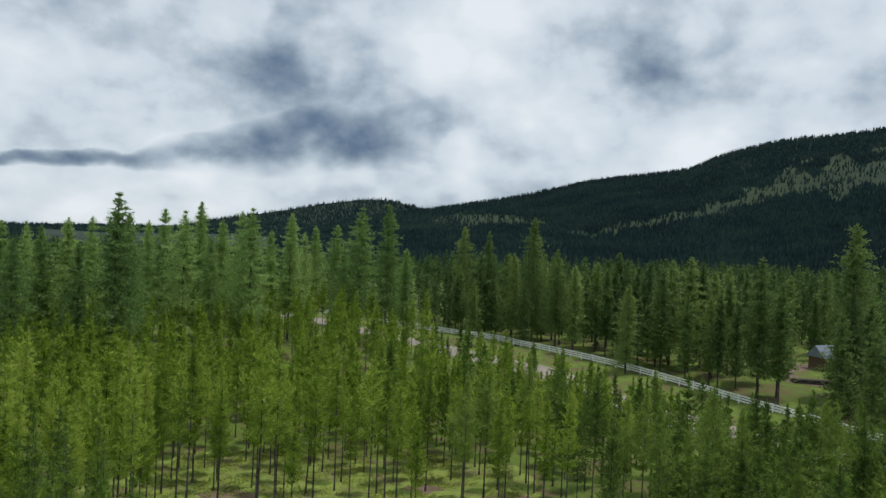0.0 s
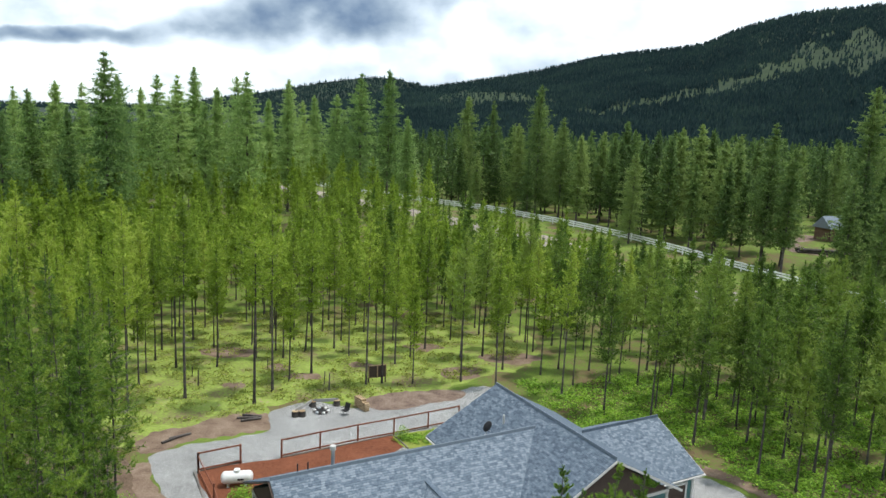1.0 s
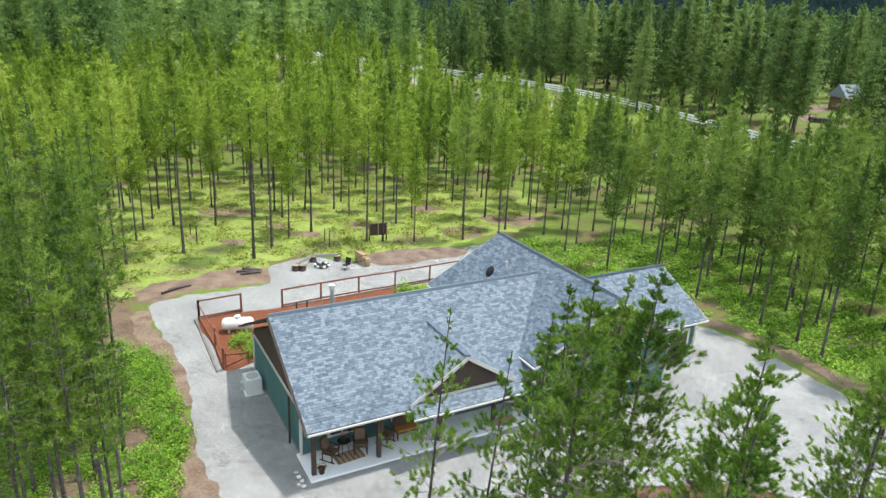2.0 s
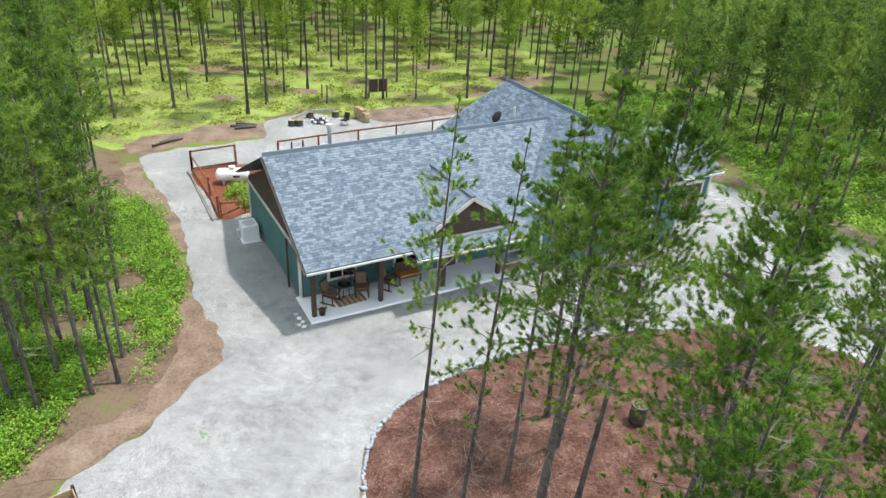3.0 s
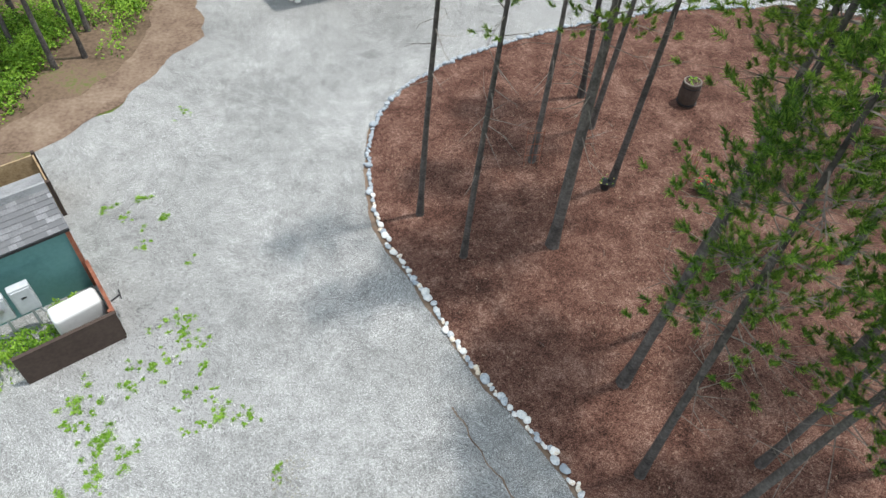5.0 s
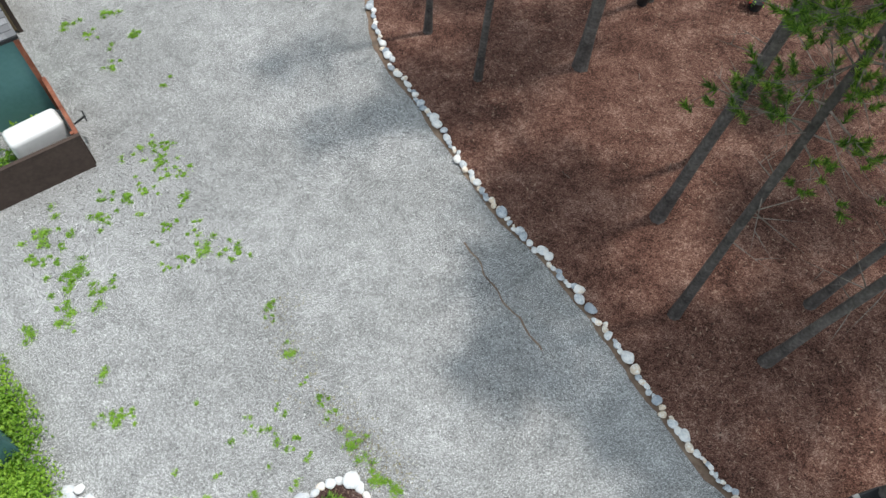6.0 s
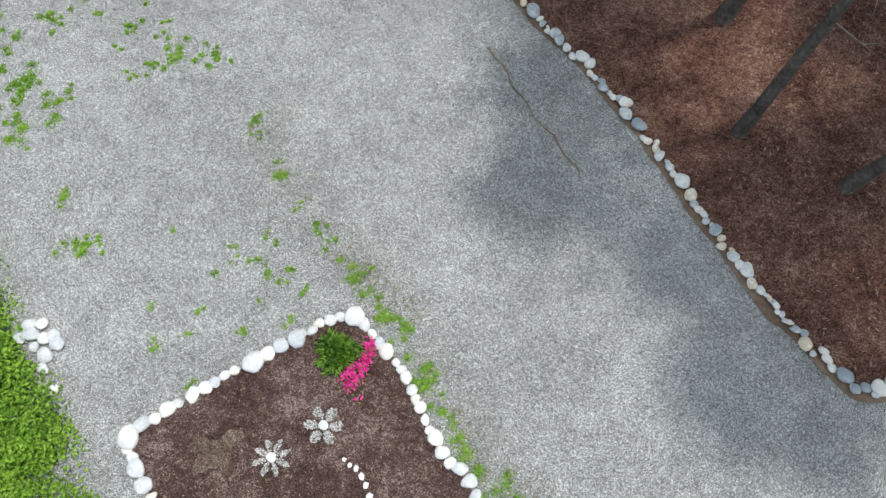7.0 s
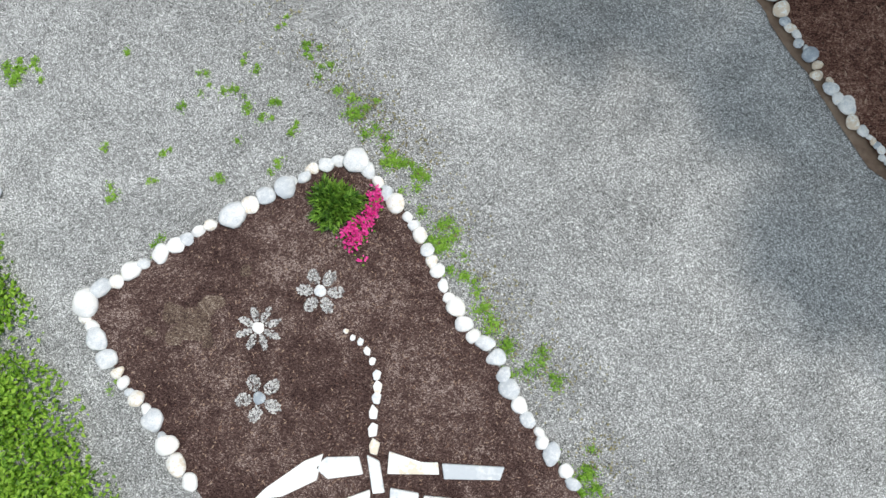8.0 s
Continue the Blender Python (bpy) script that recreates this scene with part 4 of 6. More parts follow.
boards("siding_board", 14, 0.2, 0.165, lambda a, b: prism([(0.155, a), (0.22, a), (0.22, b + 0.01), (0.195, b + 0.01)], "y", 2.2, 10.9), TEAL, core)
boards("siding_board", 14, 0.2, 0.165, lambda a, b: prism([(2.075, a), (2.14, a), (2.14, b + 0.01), (2.115, b + 0.01)], "x", 0.3, 11.95), TEAL, core)
gable = part("gable", prism([(0.1, 2.62), (5.45, 5.72), (10.8, 2.62)], "x", 0.2, 0.42), BROWN, house, "dark brown gable siding")
for i in range(11):
    a = 2.66 + i * 0.24
    half = (5.60 - a - 0.25) / K1
    part("siding_board", prism([(0.15, a), (0.2, a), (0.2, a + 0.25), (0.185, a + 0.25)], "y", 5.45 - half, 5.45 + half), BROWN, gable)
part("trim_band", box(0.10, 0.2, 1.95, 11.0, 2.5, 2.66, 0.01), TRIM, house)
for v in (2.1, 10.9):
    part("corner_trim", box(0.12, 0.24, v - 0.07, v + 0.07, 0.12, 2.52, 0.01), TRIM, house)
part("downspout", beam((-0.02, 3.3, 0.1), (-0.02, 3.3, 2.7), 0.09), BROWN, house, "brown metal downspout")

# roofs
front = part("roof", slab_between([(-0.3, -0.5, EAVE), (11.9, -0.5, EAVE), (15.7, 5.45, RIDGE), (-0.3, 5.45, RIDGE)], 0.14), SHINGLE, house)
rear = part("roof", slab_between([(-0.3, 11.4, EAVE), (11.9, 11.4, EAVE), (15.7, 5.45, RIDGE), (-0.3, 5.45, RIDGE)], 0.14), SHINGLE, house)
wing = part("roof", slab_between([(11.5, -0.6, WING_EAVE), (11.5, 11.4, WING_EAVE), (16.7, 11.4, WING_RIDGE), (16.7, -0.6, WING_RIDGE)], 0.14), SHINGLE, house)
part("roof", slab_between([(21.9, -0.6, WING_EAVE), (21.9, 11.4, WING_EAVE), (16.7, 11.4, WING_RIDGE), (16.7, -0.6, WING_RIDGE)], 0.14), SHINGLE, house)
garage = part("roof", slab_between([(18.0, 1.18, EAVE), (25.85, 1.18, EAVE), (25.85, 5.4, 5.05), (18.0, 5.4, 5.05)], 0.14), SHINGLE, house)
part("roof", slab_between([(18.0, 9.6, EAVE), (25.85, 9.6, EAVE), (25.85, 5.4, 5.05), (18.0, 5.4, 5.05)], 0.14), SHINGLE, house)
shingle(front, (-0.3, -0.5, EAVE), (1, 0, 0), (0, 1, K1), 44, lambda s: (0, max(11.8, 16.7 - (WING_RIDGE - (EAVE + s / N1 * K1)) / K2) + 0.3), rng, parts=300)
shingle(wing, (11.5, 11.4, WING_EAVE), (0, -1, 0), (1, 0, K2), 39, lambda s: (0, 12.0), rng)
KG = 2.05 / 4.22
shingle(garage, (0, 1.18, EAVE), (1, 0, 0), (0, 1, KG), 31, lambda s: (16.7 + (WING_RIDGE - (EAVE + s / math.hypot(1, KG) * KG)) / K2 - 0.2, 25.85), rng)
# ridge caps
for a, b in (((-0.3, 5.45, RIDGE + 0.03), (15.75, 5.45, RIDGE + 0.03)), ((16.7, -0.6, WING_RIDGE + 0.03), (16.7, 11.4, WING_RIDGE + 0.03)), ((19.4, 5.4, 5.08), (25.85, 5.4, 5.08))):
    part("ridge_cap", beam(a, b, 0.05, 0.30), SHINGLE, house, "grey shingle ridge cap")
# fascia, rakes and gutters
for a, b in (((-0.33, -0.52, EAVE - 0.09), (-0.33, 5.45, RIDGE - 0.09)), ((-0.33, 11.42, EAVE - 0.09), (-0.33, 5.45, RIDGE - 0.09)),
             ((11.48, -0.63, WING_EAVE - 0.09), (16.7, -0.63, WING_RIDGE - 0.09)), ((21.92, -0.63, WING_EAVE - 0.09), (16.7, -0.63, WING_RIDGE - 0.09)),
             ((11.48, 11.43, WING_EAVE - 0.09), (16.7, 11.43, WING_RIDGE - 0.09)), ((25.88, 1.15, EAVE - 0.09), (25.88, 5.4, 4.96)), ((25.88, 9.6, EAVE - 0.09), (25.88, 5.4, 4.96))):
    part("rake_board", beam(a, b, 0.04, 0.13) if a[0] != b[0] else beam(a, b, 0.13, 0.04), BROWN if a[0] < 0 else TRIM, house)
for a, b in (((-0.3, -0.56, EAVE - 0.08), (11.6, -0.56, EAVE - 0.08)), ((21.0, 1.12, EAVE - 0.08), (25.9, 1.12, EAVE - 0.08)), ((11.44, -0.6, WING_EAVE - 0.08), (11.44, 0.8, WING_EAVE - 0.08)),
             ((11.44, 11.3, WING_EAVE - 0.08), (11.44, 9.0, WING_EAVE - 0.08))):
    part("gutter", beam(a, b, 0.08, 0.08), TRIM, house, "white gutter")
# porch
part("porch_slab", box(0.0, 12.4, 0.0, 2.3, 0.0, 0.12, 0.02), CONCRETE, house, "pale smooth concrete porch floor")
part("porch_beam", box(0.05, 11.9, 0.33, 0.57, 2.52, 2.78), TRIM, house)
for u in (0.27, 3.48, 6.75, 9.9):
    p = part("post", box(u - 0.1, u + 0.1, 0.35, 0.55, 0.12, 2.52, 0.012), BROWN, house, "dark brown porch post")
    part("post_cap", box(u - 0.15, u + 0.15, 0.30, 0.60, 2.36, 2.54, 0.01), TRIM, p)


def window(u0, u1, z0, z1, v, parent, sign=-1):
    """A white sliding window in a wall that faces -v."""
    w = part("window", box(u0 + 0.02, u1 - 0.02, v - 0.03, v + 0.05, z0 + 0.02, z1 - 0.02), DARK_ROOM, parent, "white framed sliding window")
    for a, b, c, d in ((u0 - 0.08, u1 + 0.08, z0 - 0.08, z0 + 0.03), (u0 - 0.08, u1 + 0.08, z1 - 0.03, z1 + 0.09), (u0 - 0.08, u0 + 0.03, z0, z1), (u1 - 0.03, u1 + 0.08, z0, z1)):
        part("frame", box(a, b, v - 0.10, v + 0.03, c, d, 0.008), TRIM, w)
    m = (u0 + u1) / 2
    part("mullion", box(m - 0.03, m + 0.03, v - 0.08, v + 0.03, z0, z1), TRIM, w)
    for a, b in ((u0 + 0.03, m - 0.03), (m + 0.03, u1 - 0.03)):
        part("pane", box(a, b, v - 0.06, v - 0.045, z0 + 0.03, z1 - 0.03), GLASS, w)


window(1.55, 2.85, 0.85, 1.95, 2.075, house)
window(4.9, 6.1, 0.85, 1.95, 2.075, house)
window(17.6, 19.4, 1.0, 2.3, 0.05, house)
window(13.6, 15.2, 1.0, 2.3, 0.05, house)
door = part("front_door", box(7.4, 8.35, 2.03, 2.12, 0.13, 2.15, 0.01), BROWN, house, "dark brown panelled front door")
part("handle", tube((7.5, 1.98, 1.05), (7.5, 2.03, 1.05), 0.035), METAL, door)
for a, b, c, d in ((7.3, 7.4, 0.13, 2.2), (8.35, 8.45, 0.13, 2.2), (7.3, 8.45, 2.15, 2.27)):
    part("door_trim", box(a, b, 2.02, 2.10, c, d), TRIM, door)
# dormer over the porch and its small lower roof
dl = part("roof", slab_between([(4.72, -0.45, 3.2), (7.6, -0.45, 5.1), (7.6, 3.75, 5.1), (4.72, 0.0, 3.2)], 0.1), SHINGLE, house)
dr = part("roof", slab_between([(10.48, -0.45, 3.2), (7.6, -0.45, 5.1), (7.6, 3.75, 5.1), (10.48, 0.0, 3.2)], 0.1), SHINGLE, house)
KD, ND = 1.9 / 2.88, math.hypot(1, 1.9 / 2.88)
shingle(dl, (4.72, -0.45, 3.2), (0, 1, 0), (1, 0, KD), 23, lambda s: (0, 0.45 + (s / ND) / 2.88 * 3.75), rng)
shingle(dr, (10.48, -0.45, 3.2), (0, 1, 0), (-1, 0, KD), 23, lambda s: (0, 0.45 + (s / ND) / 2.88 * 3.75), rng)
part("ridge_cap", beam((7.6, -0.45, 5.13), (7.6, 3.8, 5.13), 0.26, 0.05), SHINGLE, house)
part("gable", prism([(5.0, 3.2), (10.2, 3.2), (7.6, 4.95)], "y", -0.25, -0.1), BROWN, house, "dark brown gable siding")
for i in range(7):
    a = 3.25 + i * 0.24
    half = max(0.05, (4.95 - a - 0.25) / KD)
    part("siding_board", prism([(-0.29, a), (-0.25, a), (-0.25, a + 0.25), (-0.265, a + 0.25)], "x", 7.6 - half, 7.6 + half), BROWN, house)
for s in (-1, 1):
    part("rake_board", beam((7.6 + s * 2.92, -0.47, 3.1), (7.6, -0.47, 5.0), 0.04, 0.17), TRIM, house)
part("trim_band", box(5.0, 10.2, -0.34, -0.24, 3.12, 3.26), TRIM, house)
pent = part("roof", slab_between([(4.6, -1.15, 2.86), (10.6, -1.15, 2.86), (10.6, -0.25, 3.16), (4.6, -0.25, 3.16)], 0.1), SHINGLE, house)
shingle(pent, (4.6, -1.15, 2.86), (1, 0, 0), (0, 1, 1 / 3), 6, lambda s: (0, 6.0), rng)
part("gutter", beam((4.5, -1.2, 2.80), (10.7, -1.2, 2.80), 0.08, 0.08), TRIM, house, "white gutter")
# front gable of the cross wing
wg = part("gable", prism([(12.0, 3.55), (21.4, 3.55), (16.7, 6.25)], "y", -0.02, 0.12), BROWN, house, "dark brown gable siding")
for i in range(11):
    a = 3.6 + i * 0.24
    half = max(0.05, (6.20 - a - 0.25) / K2)
    part("siding_board", prism([(-0.07, a), (-0.02, a), (-0.02, a + 0.25), (-0.04, a + 0.25)], "x", 16.7 - half, 16.7 + half), BROWN, wg)
part("trim_band", box(11.95, 21.45, -0.1, 0.04, 3.38, 3.58), TRIM, house)
for u in (12.0, 21.4):
    part("corner_trim", box(u - 0.07, u + 0.07, -0.06, 0.1, 0.0, 3.4), TRIM, house)
# garage door and the stone-faced corner
gd = part("garage_door", box(22.3, 24.75, 1.58, 1.66, 0.02, 2.3), BROWN, house, "dark brown garage door")
for i in range(4):
    part("panel", box(22.36, 24.69, 1.55, 1.59, 0.08 + i * 0.56, 0.58 + i * 0.56, 0.01), BROWN, gd)
for a, b, c, d in ((22.15, 22.3, 0.0, 2.45), (24.75, 24.9, 0.0, 2.45), (22.15, 24.9, 2.3, 2.45)):
    part("door_trim", box(a, b, 1.55, 1.64, c, d), TRIM, gd)
for i in range(7):
    for j in range(3):
        s = random.uniform(-0.03, 0.03)
        part("veneer_stone", box(24.92 + j * 0.17, 25.07 + j * 0.17 + s * 0.3, 1.54, 1.66, 0.05 + i * 0.17, 0.2 + i * 0.17, 0.02), ROCK, house)
part("corner_trim", box(25.34, 25.48, 1.57, 1.72, 1.2, 2.8), TRIM, house)
# pipes and dish on the roof
pipe = part("flue_pipe", tube((3.16, 6.0, 5.6), (3.16, 6.0, 6.75), 0.10), METAL, house, "silver metal flue pipe")
part("cap", tube((3.16, 6.0, 6.72), (3.16, 6.0, 6.95), 0.16), TRIM, pipe)
for u in (1.3, 1.85):
    part("vent_pipe", tube((u, 6.1, 5.5), (u, 6.1, 6.25), 0.04), BLACK, house, "small black vent pipe")
part("vent_pipe", tube((13.2, 7.0, 4.5), (13.2, 7.0, 5.35), 0.05), TRIM, house, "white vent pipe")
part("vent_pipe", tube((14.9, 7.6, 5.4), (14.9, 7.6, 6.1), 0.07), TRIM, house, "white vent pipe")
dish = thing("satellite_dish", (0, 0, 0), "small black satellite dish on the house roof", "dish")
dish.matrix_world = house.matrix_world @ pose(13.3, 7.0, 4.72)
part("mast", tube((0, 0, -0.2), (0, 0, 1.15), 0.03), METAL, dish)
bm = bmesh.new()
bmesh.ops.create_uvsphere(bm, u_segments=20, v_segments=10, radius=0.5, matrix=Matrix.Translation((-0.1, -0.2, 1.25)) @ pose(0, 0, 0, 70, 35, -25).to_3x3().to_4x4() @ Matrix.Diagonal((0.46, 0.70, 0.12, 1)))
part("reflector", bm, BLACK, dish)
part("arm", beam((0, 0, 0.95), (-0.2, -0.75, 1.15), 0.03), METAL, dish)

# ---------------------------------------------------------------- ground patches round the yard
patch("meadow", [(-24, 50), (-19.5, 49.5), (-17, 51), (-12.4, 53.6), (-13, 57), (-10, 60), (-5, 59.5), (0, 61), (4, 66), (9, 70), (12, 76), (8, 88), (-8, 92), (-24, 90), (-34, 80), (-36, 64), (-30, 54)], 0.004, MEADOW,
      "sunlit yellow-green meadow grass among the pines", "grass", 1.2, 1.0)
patch("wood_floor", [(-16.6, 43.0), (-13.0, 36.4), (-10.9, 33.6), (-9.7, 30.0), (-9.2, 26.0), (-9.6, 23.6), (-10.8, 20.6), (-11.4, 17.0), (-24, 14), (-32, 24), (-34, 44), (-24, 49), (-19.6, 46.4)], 0.010, WOOD_FLOOR, "brown needle litter and moss under the yard pines", "ground", 0.5, 0.7)
patch("dirt_verge", [(-19.6, 48.2), (-17.4, 50.6), (-12.0, 53.4), (-12.4, 55.8), (-15, 56), (-18, 53.5), (-21, 51)], 0.009, DIRT, "brown bare dirt beside the gravel", "dirt", 0.5)
patch("dirt_clearing", [(-5.4, 58.6), (-2.6, 58.0), (0.2, 59.8), (3.2, 61.6), (2.6, 63.2), (-1.4, 62.6), (-4.6, 61.0)], 0.030, DIRT_GREY, "bare brown dirt clearing at the yard's edge", "dirt", 0.35)
patch("dirt_strip", [(-8.2, 25.6), (-7.7, 27.6), (-8.8, 29.6), (-10.3, 31.8), (-11.0, 31.6), (-9.8, 28.6), (-9.6, 26.0), (-10.2, 23.8), (-11.6, 22.4), (-12.4, 20.4), (-10.8, 20.6), (-9.6, 22.2), (-8.8, 23.8)], 0.028, DIRT,
      "orange-brown dirt strip along the gravel edge", "dirt", 0.3)
patch("dirt_path", [(-17.5, 44.5), (-15.8, 42.6), (-13.2, 38.6), (-12.0, 36.0), (-12.6, 35.6), (-14.6, 38.6), (-17.6, 42.6), (-19.6, 46.4), (-18.8, 47.0)], 0.028, DIRT, "brown dirt edge of the driveway", "dirt", 0.3)
patch("dirt_path", [(20.2, 48.9), (22.9, 46.0), (25.6, 40.8), (28.6, 35.2), (29.6, 35.8), (26.6, 41.6), (23.8, 46.8), (20.8, 50.2), (14.0, 53.0), (12.0, 53.5), (14.6, 51.0)], 0.028, DIRT, "brown dirt edge of the driveway", "dirt", 0.3)
for k, (x, y, r) in enumerate([(-20.7, 71.0, 2.6), (-11.7, 65.1, 1.6), (-15.0, 67.0, 1.5), (3.0, 68.0, 2.4), (8.5, 73.0, 3.0), (-1.0, 75.5, 2.2), (-17.5, 62.0, 1.2), (30.0, 47.5, 1.8), (34.0, 42.0, 2.0), (-7.0, 69.0, 1.3)]):
    patch("needle_litter", [(x + r * random.uniform(0.7, 1.3) * math.cos(a), y + 0.6 * r * random.uniform(0.7, 1.3) * math.sin(a)) for a in np.linspace(0, 5.6, 9)], 0.012 + 0.0006 * k, DIRT,
          "patch of brown pine needles in the grass", "dirt", 0.4)
for k, (x, y, r) in enumerate([(-1.66, 6.74, 0.20), (-1.90, 6.86, 0.13), (-1.52, 6.98, 0.12), (-1.84, 6.58, 0.11), (-2.1, 6.6, 0.07), (-1.5, 6.55, 0.08), (-1.2, 7.3, 0.07)]):
    patch("bare_patch", [(x + r * random.uniform(0.6, 1.3) * math.cos(a), y + r * random.uniform(0.6, 1.3) * math.sin(a)) for a in np.linspace(0, 5.5, 8)], 0.062 + 0.0008 * k, MULCH_DRY, "dry tan worn patch in the dark mulch", "mulch", 0.09, 0.03)
RUT = [(1.49, 13.12), (1.60, 13.00), (1.85, 12.69), (1.94, 12.46), (2.19, 12.20), (2.31, 11.90), (2.53, 11.68), (2.64, 11.42), (2.94, 11.03)]
patch("gravel_rut", [(x + 0.012, y + 0.008) for x, y in RUT] + [(x - 0.012, y - 0.008) for x, y in RUT[::-1]], 0.027, DIRT, "thin brown rut in the gravel", "dirt", 0.10, 0.08)
rim = smooth_line(ISLAND[12:32], 0.5)
ways = [(rim[min(k + 1, len(rim) - 1)] - rim[max(k - 1, 0)]).normalized() for k in range(len(rim))]
patch("border_soil", [(p.x + d.y * 0.115, p.y - d.x * 0.115) for p, d in zip(rim, ways)][::-1] + [(p.x - d.y * 0.06, p.y + d.x * 0.06) for p, d in zip(rim, ways)],
      0.033, DIRT, "thin strip of brown soil along the stone border", "dirt", 0.10, 0.12)
patch("orange_mulch_bed", [(-15.0, 46.0), (-12.6, 47.5), (-10.0, 48.6), (-7.0, 50.4), (-2.5, 53.0), (-1.6, 51.2), (-5.0, 47.0), (-8.5, 43.0), (-10.3, 40.2), (-11.4, 39.6), (-12.8, 42.2)], 0.045, MULCH_RED,
      "orange-red bark mulch bed behind the fence", "garden bed", 0.06)

# the gravel road beyond the young pines
xs = list(np.linspace(-150, 85, 48))
vs, fs = [], []
for i, x in enumerate(xs):
    for s in (-3.2, 3.2):
        yy = road_y(x) + s * 1.3
        vs.append((x + s * 0.5, yy, rise(x, yy) + 0.05))
    if i:
        o = 2 * i
        fs.append((o - 2, o, o + 1, o - 1))
tagged(new("road", mesh_of("road", vs, fs, GRAVEL_FAR, True)), "pale dusty gravel road through the woods", "road", kind="structure")
patch_far = [(68, 136), (76, 132), (86, 140), (86, 154), (76, 156), (69, 147)]
bm = bmesh.new()
bm.faces.new([bm.verts.new((x, y, rise(x, y) + 0.06)) for x, y in patch_far])
solid("dirt_yard", bm, DIRT_GREY, "brown dirt yard before a cabin", "dirt", kind="structure")

# ---------------------------------------------------------------- white rail fence by the road
pts = smooth_line([(x, fence_y(x)) for x in (-40, -22, -3.5, 14, 19, 27, 36, 44, 51, 57, 62, 65, 74)], 3.0)
for i, (a, b) in enumerate(zip(pts[:-1], pts[1:])):
    f = thing("fence_section", (a.x, a.y, rise(a.x, a.y)), "white painted post-and-rail fence section beside the road", "fence", "white rail fence")
    d = Vector((b.x - a.x, b.y - a.y, rise(b.x, b.y) - rise(a.x, a.y)))
    part("post", box(-0.09, 0.09, -0.09, 0.09, 0, 1.55, 0.01), WHITE_PAINT, f)
    for z in (0.5, 0.95, 1.38):
        part("rail", beam((0, 0, z), (d.x, d.y, z + d.z), 0.10, 0.24), WHITE_PAINT, f)

f = thing("fence_section", (27.5, 103.5, rise(27.5, 103.5)), "short white painted rail fence piece among the pines", "fence", "white rail fence")
for k in range(3):
    part("post", box(k * 2 - 0.08, k * 2 + 0.08, -0.08, 0.08, 0, 1.5, 0.01), WHITE_PAINT, f)
for z in (0.5, 0.95, 1.35):
    part("rail", box(0, 4, -0.03, 0.03, z - 0.08, z + 0.08), WHITE_PAINT, f)

# a cabin and a log trailer on the far yard
cabin = thing("cabin", (83, 150, rise(83, 150)), "small pale cabin with a grey pitched roof among pines", "cabin", turn=20)
part("wall", box(-2.5, 2.5, -2, 2, 0, 2.8), CUSHION, cabin)
part("roof", prism([(-2.5, 2.7), (2.5, 2.7), (0, 5.2)], "x", -3, 3), SHINGLE, cabin)
part("door", box(-0.5, 0.5, -2.05, -1.98, 0, 2.0), DARK_ROOM, cabin)
part("post", box(-3.0, -2.8, -2.4, -2.2, 0, 2.8), BROWN, cabin)
tr = thing("log_stack", (73, 135, rise(73, 135)), "dark stack of long logs at the edge of the far yard", "logs", turn=-10)
for k in range(6):
    part("log", tube((-4 + random.uniform(-.4, .4), (k % 3) * 0.5, 0.25 + 0.42 * (k // 3)), (4 + random.uniform(-.4, .4), (k % 3) * 0.5, 0.25 + 0.42 * (k // 3)), 0.25, seg=9), BARK, tr)

# ---------------------------------------------------------------- stones
rng = np.random.default_rng(21)


def stone_mesh(seed, flat=0.62):
    bm = bmesh.new()
    bmesh.ops.create_icosphere(bm, subdivisions=3, radius=0.5)
    o = Vector((seed * 3.1, seed * 1.7, 0))
    for v in bm.verts:
        v.co *= 1 + 0.28 * noise.noise(v.co * 1.6 + o) + 0.10 * noise.noise(v.co * 4 + o)
        v.co.z *= flat
        v.co.x *= 1.05
    me = bpy.data.meshes.new("stone")
    bm.to_mesh(me)
    bm.free()
    for p in me.polygons:
        p.use_smooth = True
    return me


def stone_set(material, n=8):
    res = []
    for i in range(n):
        me = stone_mesh(i + (50 if material is WHITE_STONE else 0))
        me.materials.append(material)
        res.append(me)
    return res


GREYS, WHITES = stone_set(ROCK), stone_set(WHITE_STONE)


def lay(meshes, x, y, size, z, turn, label, group):
    ob = new("border_stone", meshes[int(rng.integers(len(meshes)))])
    ob.matrix_world = pose(x, y, z + size * 0.22, rng.normal(0, 8), rng.normal(0, 8), turn) @ Matrix.Diagonal((size, size * rng.uniform(0.74, 1.05), size * rng.uniform(0.8, 1.1), 1))
    return tagged(ob, label, "stone", group)


def border(line, meshes, mean, label, group, jitter=0.03, z=0.03, gap=1.16, vary=0.28, far=99.0):
    """Stones along a line; those past y = far are joined into one mesh."""
    pts = smooth_line(line, 0.02)
    i, v, f = 0, [], []
    while i < len(pts) - 2:
        size = float(np.clip(rng.lognormal(math.log(mean), vary), mean * 0.5, mean * 1.9))
        d = pts[i + 1] - pts[i]
        n = Vector((-d.y, d.x)).normalized() * rng.normal(0, jitter)
        ob = lay(meshes, pts[i].x + n.x, pts[i].y + n.y, size, z, math.degrees(math.atan2(d.y, d.x)) + rng.normal(0, 40), label, group)
        if pts[i].y > far:
            o, m = len(v), ob.matrix_world.copy()
            v += [m @ q.co for q in ob.data.vertices]
            f += [tuple(o + k for k in q.vertices) for q in ob.data.polygons]
            bpy.data.objects.remove(ob)
        i += max(2, int(size * gap / 0.02))
    if v:
        tagged(new("far_border_stones", mesh_of("far_border_stones", v, f, meshes[0].materials[0], True)), "pale river stones edging the far side of the mulch island", "stone", kind="stuff")


